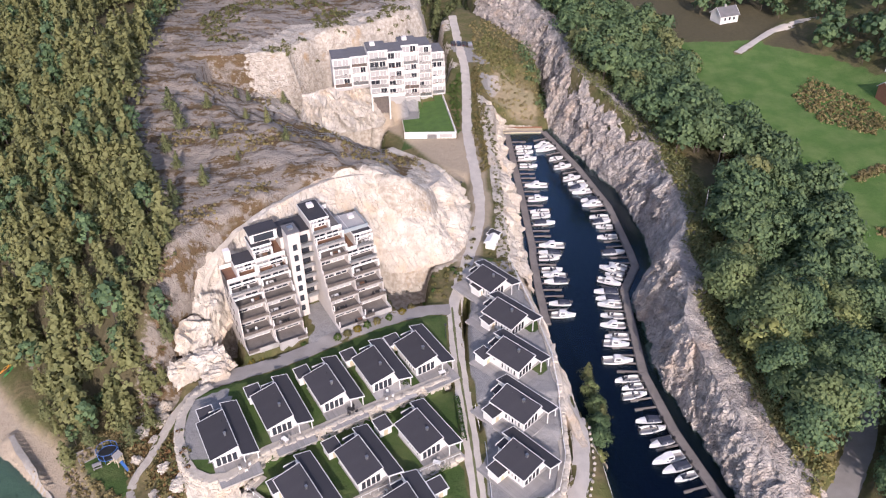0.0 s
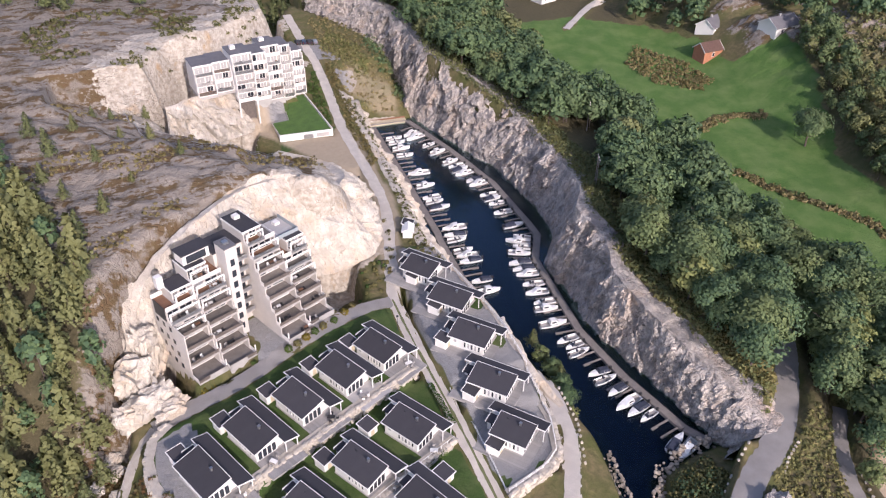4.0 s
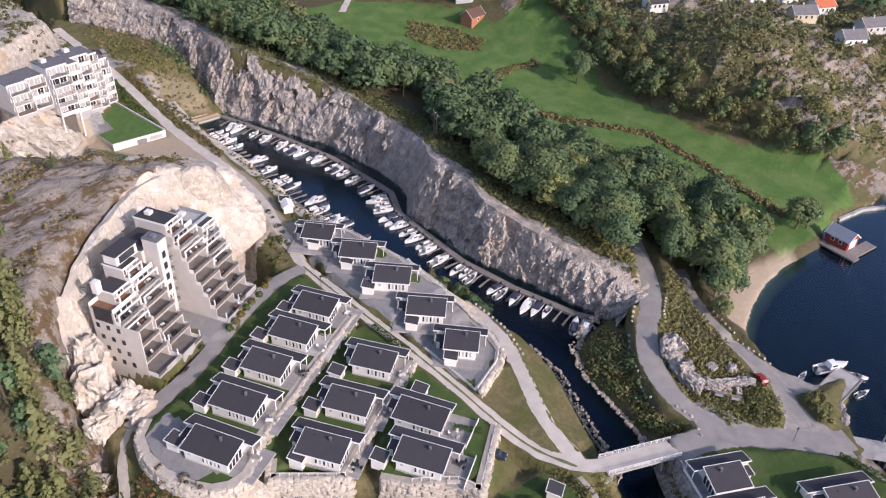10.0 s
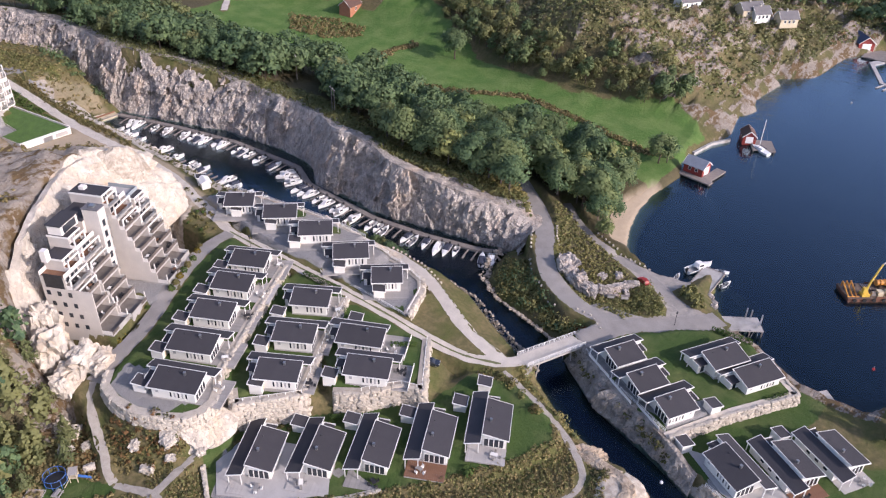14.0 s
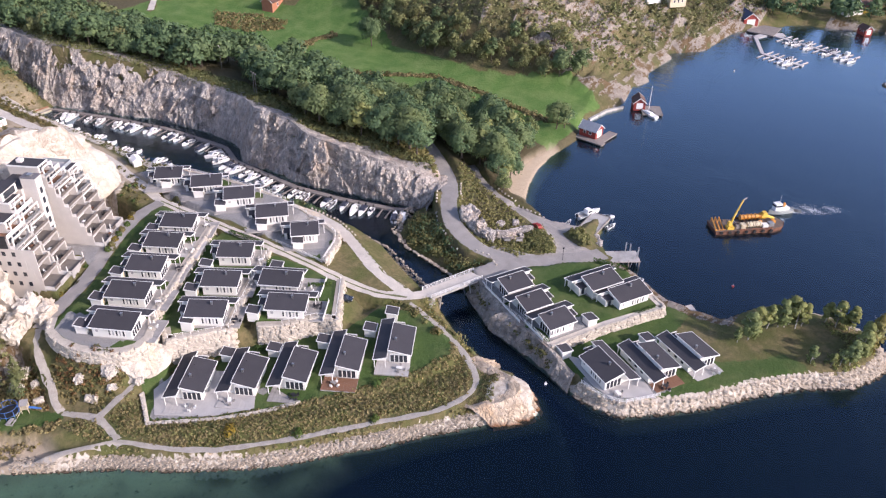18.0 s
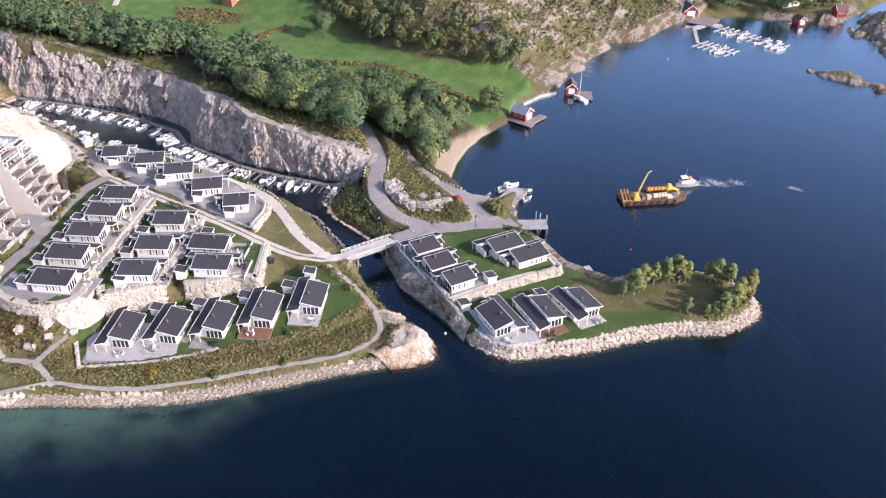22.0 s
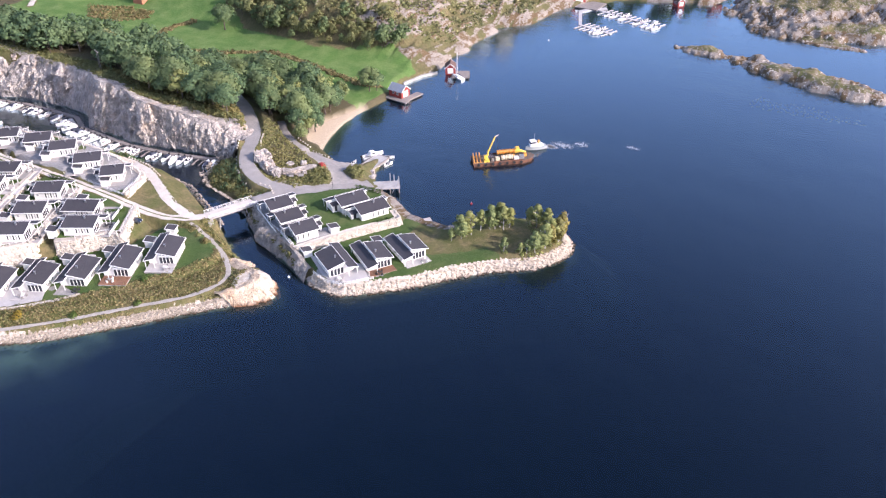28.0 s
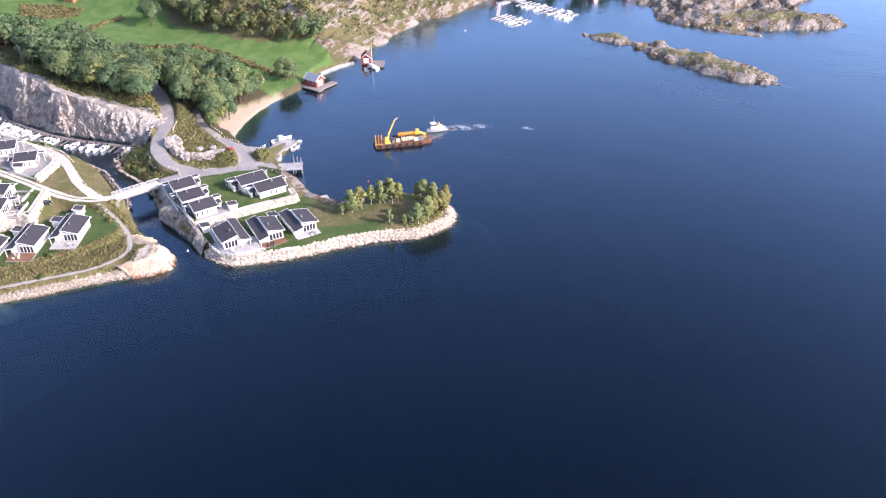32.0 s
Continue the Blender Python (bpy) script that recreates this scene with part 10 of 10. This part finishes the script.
# marina across the bay
_d = empty("marina_pontoon", Matrix(), "pale floating pontoons of a small marina", "dock")
for _a, _b, _w in (((318, 52), (310, 55.5), 3.5), ((310, 55.5), (286, 45), 1.8), ((286, 45), (279.5, 24), 2.0), ((318, 52), (323, 44), 4.5), ((318, 47), (303.5, 5), 2.0)):
    _q = part("pontoon", boxes((0, math.dist(_a, _b), -_w / 2, _w / 2, -0.2, 0.55)), PAVING, _d)
    _q.matrix_world = pose(_a[0], _a[1], 0, 0, 0, math.degrees(math.atan2(_b[1] - _a[1], _b[0] - _a[0])))
for (_a, _b), _n in ((((286, 45), (279.5, 24)), 7), (((317, 44), (303.5, 5)), 12)):
    _tn = math.degrees(math.atan2(_b[1] - _a[1], _b[0] - _a[0]))
    for _k in range(_n):
        _s = (_k + 0.5) / _n
        for _e in (-1, 1):
            _q = part("finger", boxes((0, 7.0, -0.35, 0.35, 0.1, 0.45)), PAVING, _d)
            _q.matrix_world = pose(_a[0] + (_b[0] - _a[0]) * _s, _a[1] + (_b[1] - _a[1]) * _s, 0, 0, 0, _tn + 90 * _e)
            if _rng.random() < (0.5 if _n > 8 else 0.3):
                _tt = radians(_tn + 90 * _e)
                moor(_rng.choice((1, 2, 3, 5)), pose(_a[0] + (_b[0] - _a[0]) * (_s + 0.5 / _n) + math.cos(_tt) * 4.2, _a[1] + (_b[1] - _a[1]) * (_s + 0.5 / _n) + math.sin(_tt) * 4.2, 0, 0, 0, _tn + 90 * _e))
gable_hut("boathouse", pose(334, 71, 1.5, 0, 0, -140), 13, 8, 3.6, 6.6, REDWOOD, surface("dark_blue_roof", (0.05, 0.07, 0.13), (0.035, 0.05, 0.09), 1.5, 0.6, 0.05), "red boathouse with dark blue roof at the marina")
part("platform", boxes((316, 332, 48, 62, 0.3, 0.9)), DOCKWOOD, _d)
gable_hut("boathouse", pose(352, 12, 1.0, 0, 0, -130), 6, 4.5, 2.6, 4.4, REDWOOD, BROWNROOF, "small red boathouse on the far shore")

# houses across the valley
HAMLET = [(168.2, 271.1, 10, 8, 30, WHITE, GREYROOF), (180.3, 249.1, 13, 9, 12, WHITE, GREYROOF), (214.9, 204.1, 9, 7, -20, WHITE, ROOF), (254.3, 217.5, 10, 7, 15, WHITE, GREYROOF), (258.0, 200.5, 15, 7, -25, RENDERED, GREYROOF), (265.4, 187.6, 13, 9, -5, WHITE, TILE),
          (297.3, 190.9, 10, 7, -10, REDWOOD, BROWNROOF), (282.6, 179.5, 14, 7, -15, WHITE, ROOF), (259.5, 160.4, 11, 7, -30, SKIRT, GREYROOF), (284.6, 163.0, 10, 8, -20, WHITE, TILE), (247.9, 131.9, 10, 7, -30, WHITE, GREYROOF), (274.4, 136.1, 13, 7, -25, RENDERED, GREYROOF), (273.0, 111.8, 11, 7, -35, SKIRT, GREYROOF), (332.8, 139.6, 12, 8, -20, WHITE, ROOF), (337.9, 122.8, 12, 8, -30, WHITE, GREYROOF),
          (274.9, 106.0, 8, 6, -35, WHITE, GREYROOF), (281.5, 96.0, 9, 6, -40, SKIRT, GREYROOF), (368.2, 25.2, 10, 7, -40, WHITE, BROWNROOF), (378.0, 19.0, 9, 7, -40, YELLOW, BROWNROOF), (120.3, 333.1, 9, 7, 20, WHITE, GREYROOF), (370.0, -4.0, 7, 5, -40, REDWOOD, BROWNROOF), (398, -70, 9, 6, -40, REDWOOD, BROWNROOF), (318, 240, 12, 8, 10, WHITE, ROOF), (345, 205, 12, 8, 30, WHITE, TILE)]
for _x, _y, _L, _W, _tn, _wm, _rm in HAMLET:
    gable_hut("farmhouse", pose(_x, _y, ground_at(_x, _y), 0, 0, _tn), _L, _W, 3.6, 6.4, _wm, _rm, {"white_painted_boards": "white timber house", "red_painted_boards": "red timber house", "pale_rendered_wall": "pale rendered house", "wooden_cream_boards": "cream timber house", "yellow_paint": "yellow timber house"}[_wm.name] + {"orange_roof_tiles": " with orange tiled roof", "charcoal_roof_felt": " with dark roof", "grey_roof_membrane": " with grey roof"}.get(_rm.name, " with brown roof") + " among far trees", "house", 3, "window", True, "houses across the valley")
gable_hut("barn", pose(158.5, 258.5, ground_at(162, 258) - 0.3, 0, 0, 8), 9, 6.5, 4.2, 6.8, surface("orange_brown_boards", (0.45, 0.20, 0.11), (0.34, 0.14, 0.08), 1.0, 0.8, 0.1), BROWNROOF, "weathered orange-red barn at the meadow's edge", "barn", 1)
gable_hut("storage_hut", pose(13.6, 172.0, ground_at(14.6, 173.4) + 0.1, 0, 0, 70), 3.2, 2.6, 2.1, 2.8, WHITE, TRIM, "small white hut beside the gravel road", "hut", 1)

# power lines
def pole_frame(x, y, high, turn, label, double=True):
    z = ground_at(x, y)
    p = empty("power_pole", pose(x, y, z, 0, 0, turn), label, "power pole")
    for s in ((-1.1, 1.1) if double else (0,)):
        bm = bmesh.new()
        tube(bm, (s, 0, -0.8), (s, 0, high), 0.17, 0.12, 8)
        part("pole", bm, DOCKWOOD, p)
    part("crossarm", boxes((-2.2, 2.2, -0.1, 0.1, high - 0.6, high - 0.4)) if double else boxes((-1.0, 1.0, -0.06, 0.06, high - 0.6, high - 0.45)), DOCKWOOD, p)
    for k in (-2.0, 0, 2.0) if double else (-0.9, 0.9):
        part("insulator", boxes((k - 0.07, k + 0.07, -0.07, 0.07, high - 0.4, high - 0.05)), PLASTER, p)


pole_frame(71.0, 176.2, 9.0, 70, "double wooden power pole with crossarm above the cliff")
pole_frame(86.3, 212, 10.0, 60, "single wooden power pole beside the wood", False)
pole_frame(212, 222, 10.0, 60, "single wooden power pole by the farmhouses", False)
pole_frame(290, 172, 10.0, 20, "single wooden power pole by the farmhouses", False)
_b = empty("hay_bales", pose(95.6, 226, ground_at(95.6, 226)), "white wrapped hay bales stacked at the field edge", "hay bale")
for _k in range(5):
    _bm = bmesh.new()
    bmesh.ops.create_cone(_bm, cap_ends=True, segments=14, radius1=0.65, radius2=0.65, depth=1.2, matrix=Matrix.Translation((_k * 1.35 - 2.7, 0, 0.62)))
    part("bale", _bm, GEL, _b)

# cars
def car(m, paint, label):
    c = empty("parked_car", m, label, "car")
    bm = bmesh.new()
    prof = [(-2.15, 0.35), (-2.15, 0.85), (-1.9, 0.98), (-1.55, 1.0), (-1.1, 1.48), (0.45, 1.5), (1.15, 1.02), (1.95, 0.88), (2.15, 0.7), (2.15, 0.35)]
    l = [bm.verts.new((x, -0.86 + (0.14 if z > 1.2 else 0), z)) for x, z in prof]
    r = [bm.verts.new((x, 0.86 - (0.14 if z > 1.2 else 0), z)) for x, z in prof]
    bm.faces.new(l)
    bm.faces.new(r[::-1])
    for k in range(len(prof)):
        j = (k + 1) % len(prof)
        bm.faces.new((l[k], r[k], r[j], l[j]))
    b = part("body", bm, paint, c)
    for y in (-0.875, 0.835):
        part("side_window", boxes((-0.95, 0.4, y + (0.1 if y < 0 else -0.1), y + (0.14 if y < 0 else -0.06), 1.08, 1.4)), PANE, b)
    bm = bmesh.new()
    hexa(bm, [(0.5, -0.66, 1.47), (0.52, -0.66, 1.47), (0.52, 0.66, 1.47), (0.5, 0.66, 1.47), (1.08, -0.74, 1.08), (1.12, -0.74, 1.08), (1.12, 0.74, 1.08), (1.08, 0.74, 1.08)])
    part("windscreen", bm, PANE, b)
    for x in (-1.35, 1.35):
        for y in (-0.8, 0.8):
            bm = bmesh.new()
            bmesh.ops.create_cone(bm, cap_ends=True, segments=16, radius1=0.33, radius2=0.33, depth=0.22, matrix=Matrix.Translation((x, y, 0.33)) @ Matrix.Rotation(math.pi / 2, 4, "X"))
            w = part("wheel", bm, TYRE, c)
            bm = bmesh.new()
            bmesh.ops.create_cone(bm, cap_ends=True, segments=12, radius1=0.2, radius2=0.2, depth=0.24, matrix=Matrix.Translation((x, y, 0.33)) @ Matrix.Rotation(math.pi / 2, 4, "X"))
            part("rim", bm, METAL, w)
    for y in (-0.6, 0.6):
        part("headlight", boxes((2.1, 2.17, y - 0.18, y + 0.18, 0.62, 0.78)), GEL, c)
        part("tail_light", boxes((-2.17, -2.1, y - 0.16, y + 0.16, 0.7, 0.86)), RED, c)


car(pose(2.0, 74.2, ground_at(2.0, 74.2) + 0.02, 0, 0, -62), CARGREY, "dark blue estate car parked on the grass")
car(pose(69.8, 53.6, ground_at(69.8, 53.6) + 0.05, 0, 0, 60), RED, "small red car parked beside the boulders")
# row of cars far up the road
for _k in range(4):
    car(pose(6.6 + _k * 2.2, 306.4 - 0.25 * _k, ground_at(6.6 + _k * 2.2, 306.4 - 0.25 * _k) + 0.05, 0, 0, 95), (DARKMETAL, CARGREY, DARKMETAL, METAL)[_k], ("dark", "dark blue", "dark", "silver")[_k] + " car parked beyond the upper flats")
# street lamps
for _x, _y, _h in ((57.8, 38.8, 4.0), (1.2, 136.5, 4.0), (6.6, 199, 5.0)):
    _o = empty("street_lamp", pose(_x, _y, ground_at(_x, _y)), "dark metal street lamp beside the road", "lamp")
    _bm = bmesh.new()
    tube(_bm, (0, 0, -0.4), (0, 0, _h), 0.07, 0.05, 8)
    part("pole", _bm, DARKMETAL, _o)
    part("lantern", boxes((-0.25, 0.25, -0.16, 0.16, _h, _h + 0.4)), DARKMETAL, _o)
# benches and notice boards by the boulders
for _x, _y, _tn in ((56.2, 56.6, -60), (57.8, 53.4, -55)):
    _o = empty("notice_board", pose(_x, _y, ground_at(_x, _y), 0, 0, _tn), "grey wooden notice board beside the road", "sign")
    part("panel", boxes((-1.0, 1.0, -0.05, 0.05, 0.6, 1.7)), PAVING, _o)
    part("shingle_roof", boxes((-1.15, 1.15, -0.35, 0.35, 1.7, 1.82)), DOCKWOOD, _o)
    for _k in (-0.9, 0.9):
        part("post", boxes((_k - 0.06, _k + 0.06, -0.06, 0.06, -0.2, 1.7)), DOCKWOOD, _o)

# playground by the footpath
_z = ground_at(-69.9, 111)
_o = empty("trampoline", pose(-70.2, 110.2, _z), "round dark trampoline with safety net", "trampoline")
_bm = bmesh.new()
bmesh.ops.create_cone(_bm, cap_ends=True, segments=24, radius1=2.1, radius2=2.1, depth=0.06, matrix=Matrix.Translation((0, 0, 0.85)))
part("mat", _bm, BLACK, _o)
for _k in range(8):
    _a = _k * math.pi / 4
    _bm = bmesh.new()
    tube(_bm, (2.15 * math.cos(_a), 2.15 * math.sin(_a), 0), (2.15 * math.cos(_a), 2.15 * math.sin(_a), 2.5), 0.05)
    part("pole", _bm, BLUE, _o)
for _h in (0.9, 2.45):
    _bm = bmesh.new()
    for _k in range(24):
        _a, _c = _k * math.pi / 12, (_k + 1) * math.pi / 12
        tube(_bm, (2.15 * math.cos(_a), 2.15 * math.sin(_a), _h), (2.15 * math.cos(_c), 2.15 * math.sin(_c), _h), 0.06, n=4)
    part("rim", _bm, BLUE, _o)
_o = empty("play_tower", pose(-67.4, 108.4, ground_at(-67.4, 108.4), 0, 0, -40), "wooden play tower with a blue slide", "play tower")
for _x in (-0.7, 0.7):
    for _y in (-0.7, 0.7):
        part("post", boxes((_x - 0.06, _x + 0.06, _y - 0.06, _y + 0.06, -0.1, 2.6)), SKIRT, _o)
part("platform", boxes((-0.75, 0.75, -0.75, 0.75, 1.2, 1.28)), SKIRT, _o)
part("roof", sloped(-0.9, 0.9, -0.9, 0.9, 2.5, 2.9, 0.06), DECKWOOD, _o)
_bm = bmesh.new()
hexa(_bm, [(0.75, -0.3, 1.15), (3.2, -0.3, 0.1), (3.2, 0.3, 0.1), (0.75, 0.3, 1.15), (0.75, -0.3, 1.25), (3.2, -0.3, 0.2), (3.2, 0.3, 0.2), (0.75, 0.3, 1.25)])
part("slide", _bm, BLUE, _o)
_bm = bmesh.new()
tube(_bm, (-0.7, -0.7, 1.2), (-1.8, -2.4, 0), 0.07)
tube(_bm, (-0.7, 0.7, 1.2), (-2.2, -1.6, 0), 0.07)
part("climbing_beam", _bm, SKIRT, _o)
_o = empty("picnic_table", pose(-71.6, 107.2, ground_at(-71.6, 107.2), 0, 0, 30), "grey wooden picnic table on the grass", "table")
part("tabletop", boxes((-0.9, 0.9, -0.4, 0.4, 0.7, 0.76)), DECKWOOD, _o)
for _y in (-0.85, 0.65):
    part("bench", boxes((-0.9, 0.9, _y, _y + 0.25, 0.42, 0.47)), DECKWOOD, _o)
for _x in (-0.7, 0.7):
    part("leg", boxes((_x - 0.05, _x + 0.05, -0.75, 0.75, 0.0, 0.42), (_x - 0.04, _x + 0.04, -0.3, 0.3, 0.42, 0.7)), DECKWOOD, _o)
_o = empty("sand_pit", pose(-75.0, 110.4, ground_at(-75, 110.4), 0, 0, 35), "square sand pit with timber edges", "sand pit")
part("sand", boxes((-1.7, 1.7, -1.7, 1.7, -0.3, 0.16)), surface("pit_sand", (0.48, 0.40, 0.30), (0.38, 0.31, 0.23), 0.6, 0.95, 0.3), _o)
for _d4 in ((-1.85, -1.7, -1.85, 1.85), (1.7, 1.85, -1.85, 1.85), (-1.7, 1.7, -1.85, -1.7), (-1.7, 1.7, 1.7, 1.85)):
    part("edge_board", boxes((*_d4, -0.3, 0.28)), DECKWOOD, _o)
# kayaks on the west beach
for _k, (_m, _c) in enumerate(((pose(-104.0, 137.2, ground_at(-104, 137.2) + 0.2, 0, 0, 70), ORANGE), (pose(-102.6, 136.0, ground_at(-102.6, 136) + 0.2, 0, 0, 80), surface("green_plastic", (0.06, 0.35, 0.10), (0.05, 0.28, 0.08), 1.0, 0.4, 0.0)), (pose(-103.4, 138.8, ground_at(-103.4, 138.8) + 0.2, 0, 0, 55), YELLOW))):
    _o = empty("kayak", _m, "bright plastic kayak pulled up on the beach", "kayak", "kayaks on the beach")
    _bm = bmesh.new()
    _rows = []
    for _i in range(9):
        _s = _i / 8
        _w = 0.34 * math.sin(math.pi * (0.04 + 0.92 * _s))
        _rows.append([_bm.verts.new((4 * _s - 2, _w * math.cos(a), 0.16 * math.sin(a) * (1 if _i not in (0, 8) else 0.3))) for a in [k * math.pi / 4 for k in range(8)]])
    for _a, _b2 in zip(_rows[:-1], _rows[1:]):
        for _j in range(8):
            _bm.faces.new((_a[_j], _b2[_j], _b2[(_j + 1) % 8], _a[(_j + 1) % 8]))
    part("shell", _bm, _c, _o)
    part("seat", boxes((-0.45, 0.35, -0.2, 0.2, 0.1, 0.2)), BLACK, _o)
# garden furniture on the terraces
for _n, (_m, _len, _s, _g) in enumerate(SITES):
    if _g in ("upper", "sea", "middle", "point", "lower", "long"):
        _x, _y = _len + 2.2, (-2.6 if _n % 2 else 0.4) * _s
        _o = empty("garden_table", _m @ pose(_x, _y, 0.1, 0, 0, 20 * (_n % 5)), "garden table on the terrace boards", "table", "garden tables")
        part("tabletop", boxes((-0.75, 0.75, -0.45, 0.45, 0.7, 0.75)), (DECKWOOD, TRIM, DARKMETAL)[_n % 3], _o)
        for _dx in (-0.65, 0.65):
            for _dy in (-0.36, 0.36):
                part("leg", boxes((_dx - 0.035, _dx + 0.035, _dy - 0.035, _dy + 0.035, 0.0, 0.7)), (DECKWOOD, TRIM, DARKMETAL)[_n % 3], _o)
        for _k, (_dx, _dy, _tt) in enumerate(((0, -0.95, 0), (0, 0.95, 180), (1.25, 0, 90))):
            _q = empty("garden_chair", _m @ pose(_x, _y, 0.1, 0, 0, 20 * (_n % 5)) @ pose(_dx, _dy, 0, 0, 0, _tt), "garden chair at the terrace table", "chair", "garden chairs")
            _cm = (DARKMETAL, TRIM, ORANGE if _n == 15 else DECKWOOD)[(_n + 1) % 3]
            part("seat", boxes((-0.25, 0.25, -0.25, 0.25, 0.4, 0.46)), _cm, _q)
            part("backrest", boxes((-0.25, 0.25, -0.29, -0.24, 0.46, 0.95)), _cm, _q)
            for _lx in (-0.22, 0.22):
                part("leg", boxes((_lx - 0.025, _lx + 0.025, -0.24, 0.24, 0, 0.4)), _cm, _q)
